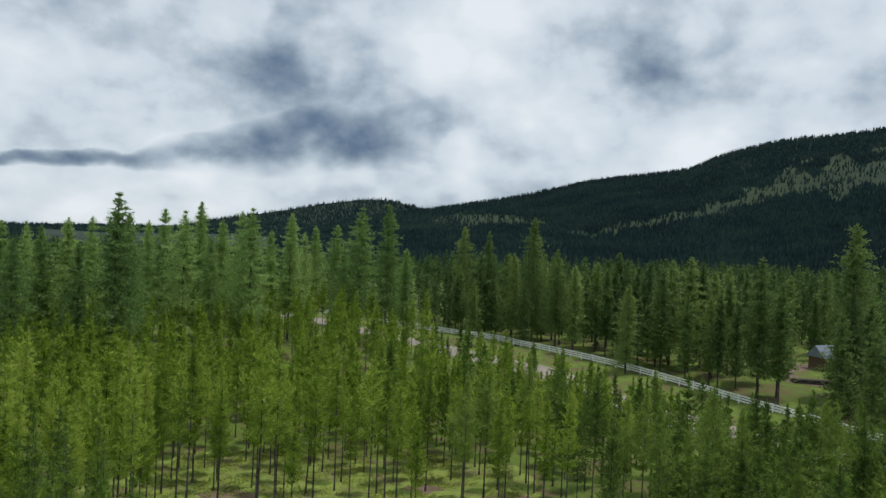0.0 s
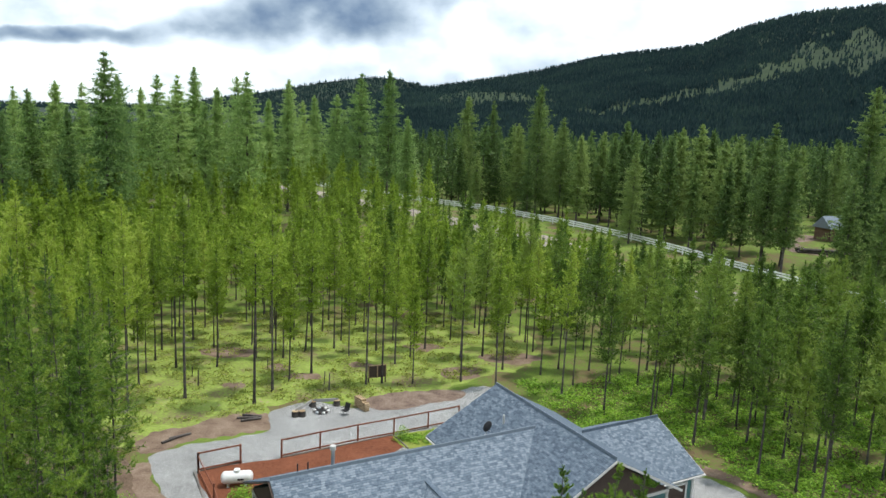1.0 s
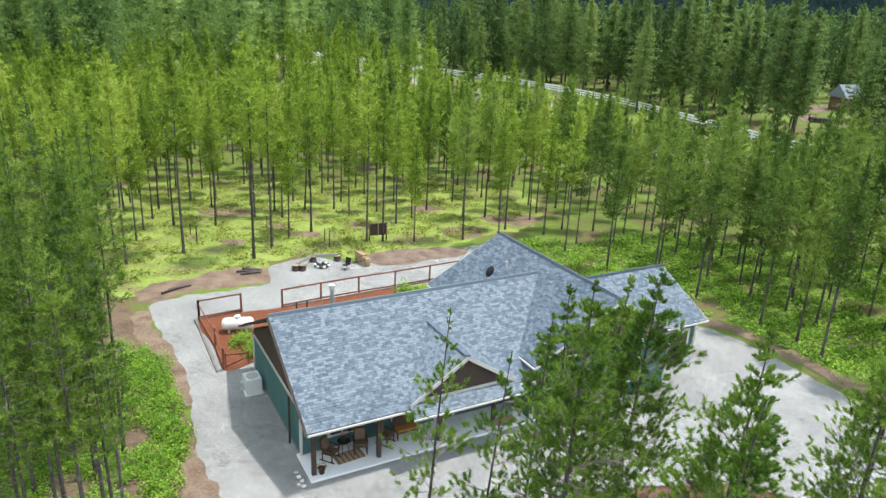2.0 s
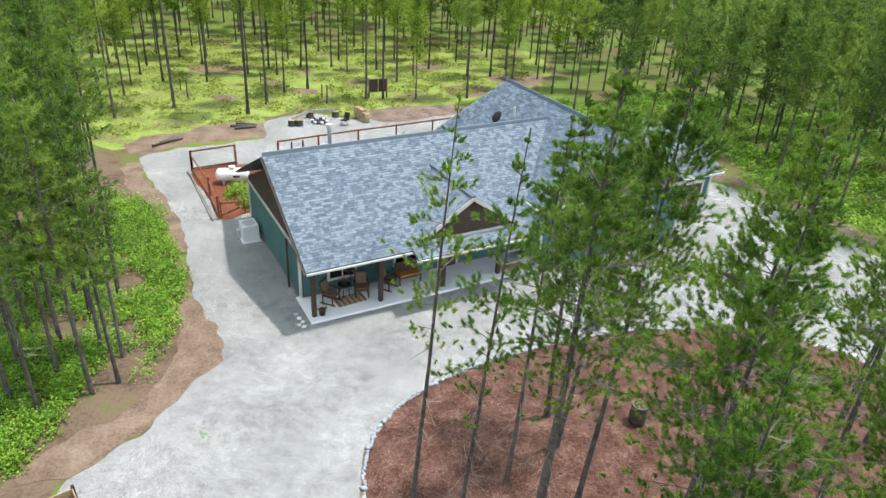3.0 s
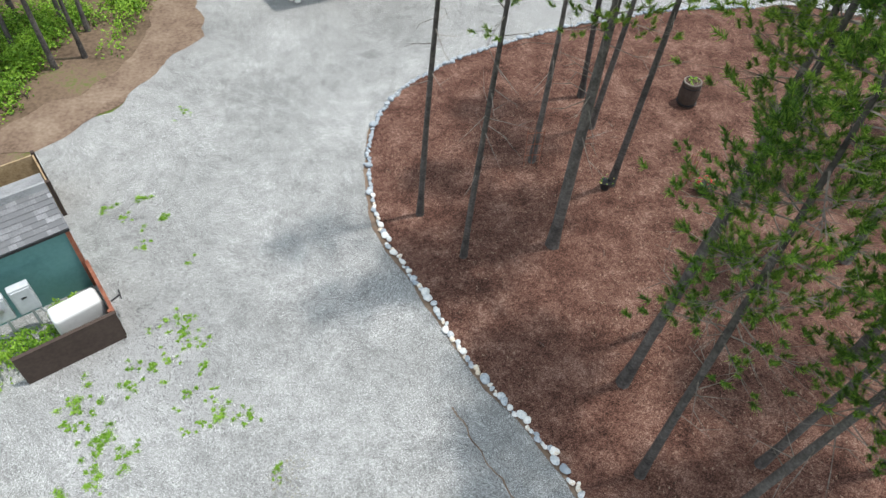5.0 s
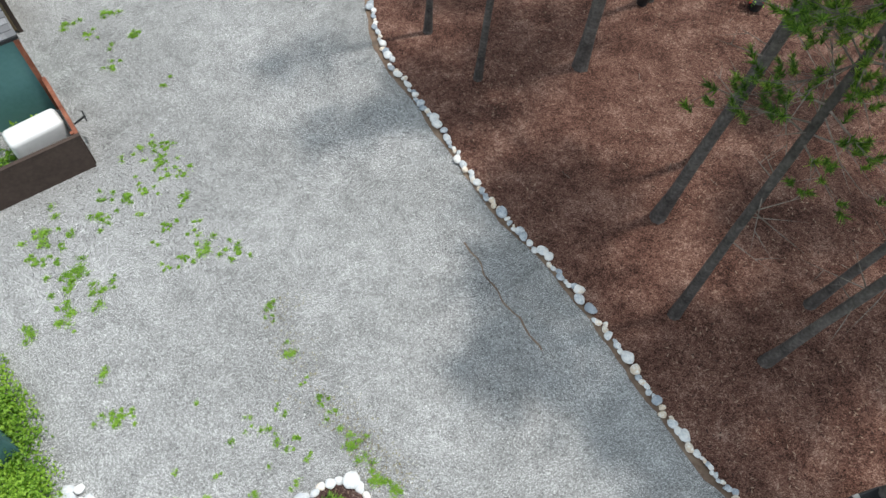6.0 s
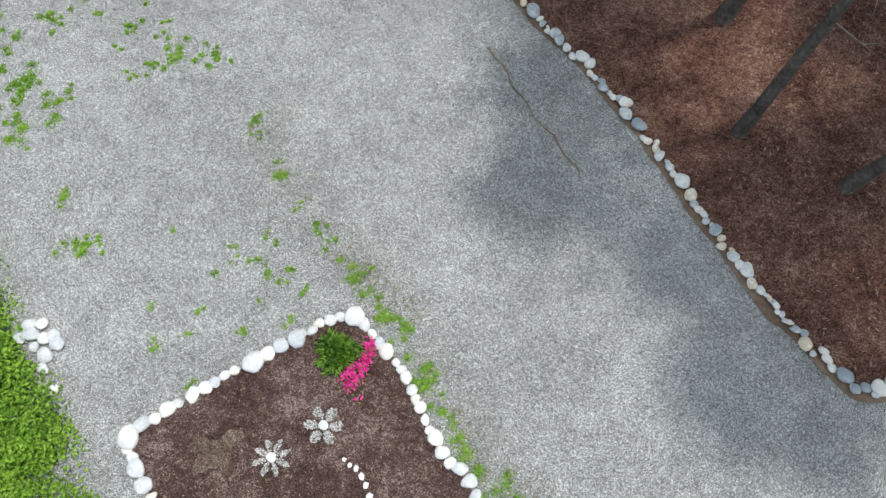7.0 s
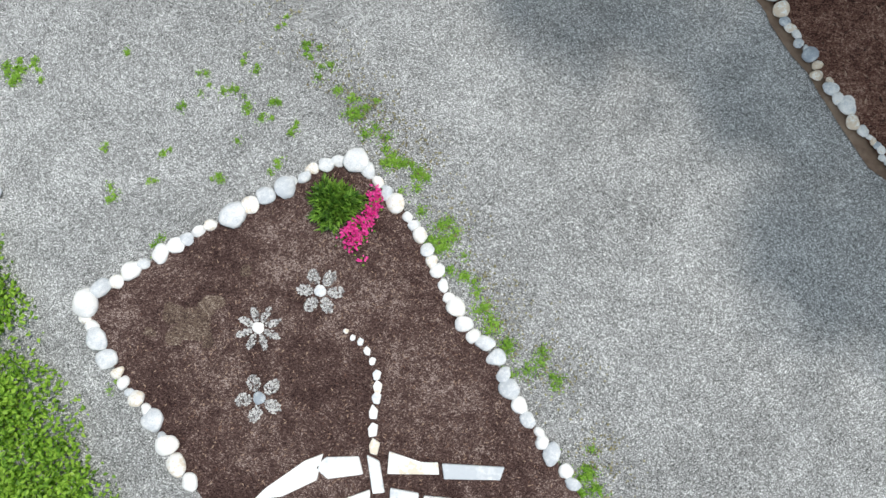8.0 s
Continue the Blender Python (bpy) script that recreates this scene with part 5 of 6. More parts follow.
border(ISLAND[:32], GREYS, 0.124, "pale grey river stone edging the mulch island", "island border stones", 0.035, 0.055, 0.86, 0.30, 19.5)
border([(17.6, 30.4), (18.3, 30.0), (19.6, 29.4)], GREYS, 0.2, "pale grey river stone edging the mulch island", "island border stones", 0.06)
border(BED[:11], WHITES, 0.168, "smooth white stone edging the flower bed", "bed border stones", 0.014, 0.03, 0.99, 0.26)
border([BED[0]] + BED[:15:-1], WHITES, 0.168, "smooth white stone edging the flower bed", "bed border stones", 0.014, 0.03, 0.99, 0.26)
lay(WHITES, -0.10, 8.60, 0.27, 0.04, 60, "large smooth white stone at the flower bed's corner", "bed border stones")
lay(WHITES, -2.79, 6.86, 0.30, 0.04, 80, "large smooth white stone at the flower bed's corner", "bed border stones")
for x, y in [(-4.45, 8.22), (-4.28, 8.25), (-4.08, 8.08), (-4.52, 8.05), (-4.30, 7.93), (-4.12, 7.82), (-4.0, 8.0), (-4.1, 7.65), (-3.9, 7.38), (-4.38, 8.1), (-4.2, 8.05)]:
    lay(WHITES, x, y, rng.uniform(0.14, 0.21), 0.03, rng.uniform(0, 360), "smooth white stone in a loose heap by the hedge", "heap of white stones")
for x, y in [(-4.9, 29.95), (-5.1, 30.2), (-5.0, 29.7), (-4.75, 29.6), (-5.3, 30.5)]:
    lay(WHITES, x, y, 0.22, 0.02, rng.uniform(0, 360), "smooth white stone at the porch corner", "stones by the porch")


def chip_cluster(n, a, b, size, seed):
    """Pebbles heaped in an oval."""
    r = np.random.default_rng(seed)
    bm = bmesh.new()
    for k in range(n):
        t, q = r.uniform(0, 6.28), math.sqrt(r.uniform(0, 1))
        m = Matrix.Translation((a * q * math.cos(t), b * q * math.sin(t), 0.012)) @ pose(0, 0, 0, *r.uniform(0, 360, 3)) @ Matrix.Diagonal((*(size * r.uniform(0.6, 1.3, 3)), 1))
        bmesh.ops.create_icosphere(bm, subdivisions=1, radius=0.5, matrix=m)
    return bm


for n, (x, y, petals, reach, wide) in enumerate([(-0.35, 7.16, 6, 0.165, 0.062), (-0.95, 6.73, 8, 0.155, 0.036), (-0.86, 6.02, 5, 0.165, 0.066)]):
    fl = thing("stone_flower", (x, y, 0.062), "flower pattern of pebble petals round a flat stone on the mulch", "ornament", "stone flowers", turn=n * 23)
    c = part("centre_stone", stone_mesh(90 + n, 0.35), WHITE_STONE, fl)
    c.data.materials.append(ROCK if n == 2 else WHITE_STONE)
    c.matrix_basis = Matrix.Translation((0, 0, 0.02)) @ Matrix.Diagonal((0.12, 0.13, 0.12, 1))
    for k in range(petals):
        a = 2 * math.pi * k / petals
        p = part("petal", chip_cluster(110 if wide > 0.05 else 70, 0.088, wide, 0.022, n * 20 + k), PEBBLE, fl, "pale grey pebbles")
        p.matrix_basis = pose(math.cos(a) * reach, math.sin(a) * reach, 0, 0, 0, math.degrees(a))


def slab_stone(points, label, group, h=0.05):
    bm = bmesh.new()
    prism(points, "z", 0.055, 0.055 + h, bm)
    bmesh.ops.bevel(bm, geom=list(bm.edges), offset=0.012, segments=2, profile=0.5, affect="EDGES")
    return solid("flat_stone", bm, WHITE_STONE, label, "stone", group)


for i, (x, y) in enumerate([(-0.04, 6.76), (0.04, 6.70), (0.12, 6.66), (0.20, 6.57), (0.26, 6.47), (0.32, 6.34), (0.34, 6.21), (0.34, 6.10), (0.32, 5.95), (0.33, 5.79), (0.35, 5.62)]):
    w, l = 0.035 + 0.003 * i, 0.035 + 0.007 * i
    slab_stone([(x + w * random.uniform(0.75, 1.1) * math.cos(a), y + l * random.uniform(0.75, 1.1) * math.sin(a)) for a in (0.5, 1.9, 3.0, 4.1, 5.4)], "small pale flat stone in a curving line on mulch", "stone line", 0.035)
for poly in ([(-0.80, 5.03), (-0.69, 5.15), (-0.33, 5.44), (-0.15, 5.52), (-0.19, 5.26), (-0.52, 5.08)], [(-0.22, 5.38), (-0.12, 5.49), (0.21, 5.52), (0.27, 5.35), (-0.08, 5.28)],
             [(0.29, 5.54), (0.42, 5.49), (0.50, 5.19), (0.38, 5.17)], [(0.51, 5.59), (0.84, 5.50), (1.01, 5.52), (1.03, 5.40), (0.51, 5.37)], [(1.05, 5.51), (1.68, 5.52), (1.64, 5.39), (1.08, 5.36)],
             [(-0.15, 4.96), (0.05, 5.08), (0.35, 5.21), (0.37, 5.03), (0.06, 4.92)], [(0.55, 5.24), (0.84, 5.21), (0.84, 5.04), (0.56, 5.03)], [(0.89, 5.19), (1.3, 5.18), (1.25, 5.02), (0.90, 5.05)]):
    slab_stone(poly, "white flagstone piece of a wing pattern on mulch", "flagstone wings")

# ---------------------------------------------------------------- leaves, weeds and flowers


def leaf_corners(centres, size, rng, flat=0.5):
    """Loose pointed leaves at the given places."""
    n = len(centres)
    d = rng.normal(0, 1, (n, 3)) * [1, 1, flat]
    d /= np.linalg.norm(d, axis=1)[:, None]
    s = np.cross(d, rng.normal(0, 0.5, (n, 3)) + [0, 0, 1])
    s /= np.linalg.norm(s, axis=1)[:, None] + 1e-9
    l = size * rng.uniform(0.6, 1.3, (n, 1))
    a, b = centres, centres + d * l
    m = centres + d * l * 0.5
    p, q = m + s * l * 0.32, m - s * l * 0.32
    return np.stack([a, p, b, a, b, q], 1).reshape(-1, 3)


def clumps(spots_, per, radius, height, rng):
    """Points in low bushy heaps round the spots (x, y, scale)."""
    out = []
    for x, y, s in spots_:
        t, r = rng.uniform(0, 6.28, per), np.sqrt(rng.uniform(0, 1, per)) * radius * s
        z = height * s * (1 - (r / (radius * s)) ** 2) * rng.uniform(0.35, 1.0, per) + 0.03
        out.append(np.stack([x + r * np.cos(t), y + r * np.sin(t), z + np.array([rise(x, y)])], 1))
    return np.concatenate(out)


def inside(poly, x, y):
    hit = False
    for (x0, y0), (x1, y1) in zip(poly, poly[1:] + poly[:1]):
        if (y0 > y) != (y1 > y) and x < (x1 - x0) * (y - y0) / (y1 - y0) + x0:
            hit = not hit
    return hit


def scatter(poly, n, rng, patchy=0.0, k=0.35):
    xs_, ys_ = [p[0] for p in poly], [p[1] for p in poly]
    out = []
    while len(out) < n:
        x, y = rng.uniform(min(xs_), max(xs_)), rng.uniform(min(ys_), max(ys_))
        if inside(poly, x, y) and noise.noise(Vector((x * k, y * k, 5))) > patchy - rng.uniform(0, 0.3):
            out.append((x, y, rng.uniform(0.6, 1.3)))
    return out


HEDGE = [(-1.6, 3.6), (-2.4, 4.9), (-2.85, 5.55), (-3.25, 6.2), (-3.6, 6.9), (-4.25, 7.5), (-4.75, 8.05), (-5.0, 8.5), (-5.45, 9.2), (-6.5, 10.2), (-8.2, 10.6), (-7.6, 8.4), (-5.4, 5.6), (-4.0, 3.6)]
LEFT_GREEN = [(-16.0, 42.0), (-12.6, 35.8), (-11.3, 34.0), (-10.9, 32.0), (-10.2, 29.0), (-10.0, 26.2), (-10.6, 23.8), (-12.0, 22.0), (-13.0, 20.0), (-20.0, 18.0), (-22.0, 30.0), (-19.0, 42.0)]
RIGHT_GREEN = [(19.5, 51.0), (23.6, 47.0), (26.6, 41.8), (30.0, 36.0), (40.0, 34.0), (46.0, 50.0), (40.0, 66.0), (22.0, 70.0), (8.0, 66.0), (12.0, 56.0)]


def greenery(name, spots_, per, radius, height, size, label, category="undergrowth", material=None, flat=0.5):
    material = material or LEAF
    return tagged(new(name, tri_mesh(name, leaf_corners(clumps(spots_, per, radius, height, rng), size, rng, flat), material)), label, category, kind="stuff")


greenery("hedge_leaves", scatter(HEDGE, 950, rng, -2.0), 80, 0.28, 0.45, 0.058, "bright green leafy hedge beside the gravel", "hedge")
greenery("undergrowth", scatter(LEFT_GREEN, 2100, rng, 0.0, 0.4), 50, 0.42, 0.7, 0.115, "bright green leafy undergrowth beneath the yard pines")
greenery("undergrowth", scatter(RIGHT_GREEN, 2600, rng, -0.1, 0.2), 18, 0.7, 0.45, 0.24, "bright green leafy undergrowth on the forest floor")
greenery("meadow_tufts", scatter([(-24, 51), (-13, 57), (-5, 61), (3, 66), (10, 74), (8, 88), (-10, 90), (-30, 84), (-34, 62)], 2400, rng, 0.0, 0.3), 12, 0.5, 0.22, 0.22, "yellow-green grass tufts in the clearing", "grass", GRASS)

# weeds in the gravel, heap by heap: x, y, size
SEAM_WEEDS = [(-1.94, 11.60, 0.6), (-1.86, 11.39, 0.5), (-1.50, 10.90, 1), (-1.38, 10.70, 1), (-1.08, 10.18, 0.4), (-0.82, 9.96, 0.5), (-0.61, 9.69, 0.7), (-0.40, 9.43, 1), (-0.22, 9.35, 1.1), (-0.16, 9.18, 1), (0.07, 9.01, 1.1),
              (0.21, 8.91, 1), (0.44, 8.65, 0.8), (0.25, 8.65, 0.8), (0.58, 8.48, 0.9), (0.80, 7.80, 1.3), (0.86, 7.96, 1.2), (1.17, 7.43, 1.1), (1.40, 7.11, 1), (1.53, 6.94, 1.2), (1.63, 6.77, 1.2), (1.88, 6.50, 1.4), (1.99, 6.59, 1.2),
              (2.15, 6.34, 1.1), (2.47, 5.47, 1.2), (2.57, 5.75, 1), (2.64, 5.37, 1.1)]
ENCLOSURE_WEEDS = [(-5.67, 13.66, 0.8), (-5.31, 13.14, 0.9), (-5.49, 14.64, 0.6), (-5.19, 13.67, 0.7), (-4.83, 13.38, 0.6), (-5.04, 15.12, 0.7), (-4.76, 14.76, 0.6), (-4.51, 14.37, 0.7), (-4.27, 14.48, 0.7), (-4.85, 13.95, 0.5),
                   (-4.01, 13.82, 0.7), (-4.19, 13.18, 0.6), (-3.65, 13.09, 0.7), (-4.37, 12.77, 0.5), (-3.42, 12.54, 1.0), (-2.97, 12.70, 0.8), (-2.71, 12.64, 0.7), (-3.68, 12.44, 0.4), (-3.95, 12.27, 0.4), (-6.52, 13.45, 1.2),
                   (-6.58, 12.72, 1), (-6.28, 12.56, 0.9), (-5.97, 12.82, 0.6), (-6.48, 12.26, 0.6), (-4.68, 15.06, 0.7), (-4.74, 14.57, 0.7), (-5.09, 13.80, 0.6), (-4.99, 14.10, 0.6)]
YARD_WEEDS = [(-5.52, 12.15, 1.3), (-5.59, 12.06, 1.1), (-5.75, 11.96, 0.9), (-5.61, 11.80, 0.8), (-6.03, 12.23, 0.5), (-4.96, 11.73, 1.1), (-5.17, 11.61, 0.9), (-4.92, 11.41, 1.1), (-4.87, 11.91, 0.7), (-5.54, 11.43, 0.8),
              (-5.41, 11.17, 1), (-5.55, 11.00, 0.6), (-5.93, 10.75, 1.1), (-4.50, 10.11, 0.8), (-4.51, 9.97, 0.6), (-4.12, 9.38, 0.8), (-3.85, 9.49, 0.4), (-7.91, 18.51, 0.8), (-7.66, 18.68, 0.8), (-7.16, 18.96, 0.9),
              (-6.70, 17.96, 0.7), (-6.34, 18.30, 0.8), (-5.19, 16.78, 0.8), (-6.46, 17.27, 0.7), (-7.26, 18.24, 0.5), (-7.02, 22.71, 0.7), (-5.52, 13.34, 0.8)]
CORNER_WEEDS = [(-4.11, 9.34, 1), (-3.80, 9.43, 0.5), (-2.82, 9.72, 0.5), (-1.89, 9.53, 0.6), (-1.84, 9.39, 0.5), (-1.50, 9.69, 0.6), (-1.33, 9.65, 0.5), (-1.58, 9.36, 0.7), (-2.10, 9.14, 0.7), (-1.37, 9.19, 0.6), (-1.12, 9.24, 0.6),
                (-1.20, 9.07, 0.6), (-0.86, 8.89, 0.6), (-1.44, 8.76, 0.7), (-0.97, 8.50, 0.6), (-1.61, 8.36, 0.5), (-2.34, 8.24, 0.5), (-2.23, 8.57, 0.4), (-2.76, 8.14, 0.6), (-2.69, 8.05, 0.7), (-2.92, 8.57, 0.4), (-2.13, 7.62, 0.8),
                (-2.20, 7.53, 0.5), (-2.43, 7.23, 0.6), (-2.42, 5.99, 0.6), (-2.33, 6.17, 0.5)]


def weed_points(spots_, sprigs, spread):
    """Rosettes of leaves, one to a few at each spot."""
    out = []
    for x, y, s in spots_:
        for k in range(int(rng.integers(1, sprigs + 1))):
            n = int(rng.integers(40, 100) * s) + 10
            d = 0.0 if k == 0 else spread * (0.5 + s * 0.5)
            cx, cy, q = x + rng.normal(0, 1) * d, y + rng.normal(0, 1) * d, 0.052 * s * rng.uniform(0.6, 1.3)
            r_ = np.abs(rng.normal(0, q, n))
            a_ = rng.uniform(0, 6.28, n)
            out.append(np.stack([cx + r_ * np.cos(a_), cy + r_ * np.sin(a_), 0.025 + 0.035 * s * np.exp(-r_ / q) * rng.uniform(0.3, 1.3, n)], 1))
    return np.concatenate(out)


w = weed_points(ENCLOSURE_WEEDS + YARD_WEEDS, 9, 0.14)
tagged(new("gravel_weeds", tri_mesh("gravel_weeds", leaf_corners(w, 0.030, rng, 0.4), WEED)), "bright green weeds sprouting through the gravel", "weeds", kind="stuff")
w = weed_points(SEAM_WEEDS, 7, 0.10)
tagged(new("seam_weeds", tri_mesh("seam_weeds", leaf_corners(w, 0.025, rng, 0.4), WEED)), "green weeds growing along a seam in the gravel", "weeds", kind="stuff")
w = weed_points(CORNER_WEEDS, 4, 0.08)
tagged(new("small_weeds", tri_mesh("small_weeds", leaf_corners(w, 0.023, rng, 0.4), WEED)), "small pale green weeds thinly strewn on the gravel", "weeds", kind="stuff")
greenery("dry_grass", [(x + rng.normal(0.10, 0.16), y + rng.normal(0.05, 0.16), 1.1) for x, y, s in SEAM_WEEDS for k in range(4)], 14, 0.22, 0.03, 0.032, "dry brownish grass along a seam in the gravel", "grass", DRY)

plant = thing("bedding_plant", (-0.28, 8.10, 0.06), "dense green leafy plant in the flower bed", "plant")
r = np.random.default_rng(5)
ang, lean = r.uniform(0, 6.28, 300), np.arccos(r.uniform(0.05, 1.0, 300))
c = np.stack([np.cos(ang) * np.sin(lean), np.sin(ang) * np.sin(lean), np.cos(lean) * 0.9], 1) * (0.24 * (1 + 0.16 * np.sin(3 * ang + 1) + 0.10 * np.sin(7 * ang))[:, None]) * r.uniform(0.72, 1.05, (300, 1))
tagged(part("leaves", tri_mesh("leaves", tuft_corners(c, c / np.linalg.norm(c, axis=1)[:, None], np.ones(300), 7, 0.085, 0.017, r, 1.25), PLANT), PLANT, plant), kind="stuff")
phlox = thing("flowering_plant", (-0.02, 7.95, 0.06), "trailing plant covered in magenta flowers", "flowers")
heads = [(0.16, 0.24), (0.19, 0.14), (0.10, 0.10), (0.14, 0.02), (0.03, -0.02), (0.09, -0.09), (-0.02, -0.13), (0.04, -0.20), (-0.08, -0.10), (-0.05, -0.24), (0.18, 0.30), (-0.03, -0.33), (0.08, -0.42), (-0.14, -0.16)]
p = np.concatenate([np.stack([r.normal(x, 0.030, 34), r.normal(y, 0.034, 34), 0.05 + 0.05 * r.uniform(0, 1, 34)], 1)[: 34 if k < 11 else 9] for k, (x, y) in enumerate(heads)])
tagged(part("blossoms", tri_mesh("blossoms", leaf_corners(p, 0.045, r, 0.3), PINK), PINK, phlox), kind="stuff")
tagged(part("leaves", tri_mesh("leaves", leaf_corners(p[::3] + r.normal(0, 0.02, p[::3].shape) * [1, 1, 0] - [0, 0, 0.03], 0.05, r, 0.4), PLANT), PLANT, phlox), kind="stuff")

# pebbles, chips and fallen twigs
def litter(name, spots_, size, material, label, category, stretch=1.0, z=0.03):
    bm_v, bm_f = [], []
    for x, y, s in spots_:
        a, l, wd, h = rng.uniform(0, 6.28), size * s * stretch, size * s * rng.uniform(0.4, 0.9), size * s * 0.5
        u, v_ = np.array([math.cos(a), math.sin(a), rng.normal(0, 0.08)]), np.array([-math.sin(a), math.cos(a), 0])
        o, b = len(bm_v), np.array([x, y, z])
        bm_v += [b + u * l, b - u * l, b + v_ * wd, b - v_ * wd, b + [0, 0, h]]
        bm_f += [(o, o + 2, o + 4), (o + 2, o + 1, o + 4), (o + 1, o + 3, o + 4), (o + 3, o, o + 4)]
    return tagged(new(name, mesh_of(name, bm_v, bm_f, material)), label, category, kind="stuff")


litter("pebbles", scatter([(-7, 4), (8, 4), (8, 8), (3, 13), (-1.5, 20), (-8, 20), (-8, 11), (-4, 8)], 9000, rng), 0.013, PEBBLE, "loose pebbles on the gravel yard", "pebbles", z=0.02)
litter("mulch_chips", scatter([(1.9, 14.4), (6.5, 8.2), (12, 12), (13, 20), (2, 24), (-0.8, 21)], 5000, rng), 0.016, CHIP, "loose bark chips and needles on the mulch", "chips", 2.6, 0.062)
litter("bed_chips", scatter(BED[:11] + BED[16:], 2600, rng), 0.008, CHIP, "pale fallen needles on the dark mulch", "chips", 2.4, 0.062)

# ---------------------------------------------------------------- shed and its enclosure
SH = 39.0
shed = thing("shed", (-6.90, 15.64, 0.0), "low teal shed with a grey shingle roof", "shed", turn=SH)
# local x runs away from the yard along the front, y to the back
part("wall", box(-3.6, -0.08, 0.47, 2.5, 0, 1.94), TEAL_LIT, shed)
sf = part("roof", slab_between([(-3.8, 0.42, 2.00), (0.02, 0.42, 2.00), (0.02, 1.45, 2.42), (-3.8, 1.45, 2.42)], 0.07), SHINGLE_PALE, shed)
part("roof", slab_between([(-3.8, 2.75, 1.90), (0.02, 2.75, 1.90), (0.02, 1.45, 2.42), (-3.8, 1.45, 2.42)], 0.07), SHINGLE_PALE, shed)
shingle(sf, (-3.8, 0.42, 2.00), (1, 0, 0), (0, 1, 0.408), 8, lambda s: (0, 3.82), rng, 0.14, material=SHINGLE_PALE)
part("ridge_cap", beam((-3.8, 1.45, 2.44), (0.02, 1.45, 2.44), 0.05, 0.32), SHINGLE_PALE, shed)
part("drip_edge", beam((-3.8, 0.40, 1.96), (0.02, 0.40, 1.96), 0.02, 0.05), BLACK, shed)
part("corner_trim", box(-0.1, 0.0, 0.42, 0.53, 0, 1.93), RED_WOOD, shed)
enc = thing("enclosure_wall", (-5.98, 14.52, 0.0), "low dark brown board enclosure round the utilities", "fence", turn=SH)
fr = part("front_panel", box(-2.12, 0.0, -0.04, 0.04, 0.02, 0.92, 0.008), BROWN, enc)
part("cap_rail", box(-2.12, 0.04, -0.045, 0.045, 0.92, 0.94), BROWN, enc)
part("side_panel", box(-0.03, 0.03, 0.04, 1.84, 0.02, 0.90, 0.008), BROWN, enc)
part("cap_rail", box(-0.04, 0.04, 0.04, 1.84, 0.90, 0.94), RED_WOOD, enc)
part("post", box(-0.10, -0.03, 0.06, 0.13, 0.0, 0.96), RED_WOOD, enc)
part("hook", beam((0.05, 0.55, 0.7), (0.30, 0.62, 0.72), 0.03), BLACK, enc)
part("hook", beam((0.28, 0.50, 0.7), (0.30, 0.78, 0.72), 0.03), BLACK, enc)
ut = thing("storage_tank", (-7.02, 14.78, 0.0), "white rounded utility tank inside the board enclosure", "tank", turn=SH + 4)
bm = box(-0.54, 0.54, -0.27, 0.27, 0.12, 0.82)
bmesh.ops.bevel(bm, geom=list(bm.edges), offset=0.11, segments=5, profile=0.5, affect="EDGES")
for f in bm.faces:
    f.smooth = True
part("body", bm, WHITE_METAL, ut)
for a in (-0.3, 0.3):
    part("foot", box(a - 0.06, a + 0.06, -0.2, 0.2, 0, 0.14), GREY_METAL, ut)
ub = thing("meter_box", (-8.05, 14.55, 0.0), "grey electric meter cabinets on a post frame", "meter box", turn=SH)
for k, (a, w, h) in enumerate(((-0.56, 0.4, 0.72), (-0.06, 0.44, 0.78))):
    b = part("cabinet", box(a, a + w, -0.1, 0.1, 0.75, 0.75 + h, 0.02), GREY_METAL, ub)
    part("lid", box(a + 0.03, a + w - 0.03, -0.13, -0.1, 0.80, 0.70 + h, 0.01), GREY_METAL, b)
    part("leg", box(a + w / 2 - 0.03, a + w / 2 + 0.03, 0.02, 0.08, 0, 0.76), GREY_METAL, ub)
    part("hasp", box(a + w * 0.4, a + w * 0.65, -0.145, -0.13, 0.68 + h * 0.7, 0.72 + h * 0.7), BLACK, ub)
part("meter", tube((-0.36, -0.1, 1.18), (-0.36, -0.2, 1.18), 0.09), METAL, ub)
cu = bpy.data.curves.new("conduit", "CURVE")
cu.dimensions, cu.bevel_depth = "3D", 0.028
sp = cu.splines.new("BEZIER")
sp.bezier_points.add(2)
for q, c in zip(sp.bezier_points, ((0.3, 0, 0.85), (0.42, 0.0, 0.42), (0.72, -0.05, 0.30))):
    q.co, q.handle_left_type, q.handle_right_type = c, "AUTO", "AUTO"
cd = new("conduit", cu)
cu.materials.append(GREY_METAL)
cd.parent = ub
bl = thing("water_drum", (-9.15, 14.95, 0.0), "blue plastic drum beside the meter cabinets", "drum")
part("body", tube((0, 0, 0), (0, 0, 1.0), 0.28, seg=20), BLUE, bl)
part("lid", tube((0, 0, 0.98), (0, 0, 1.05), 0.25, seg=20), BLUE, bl)
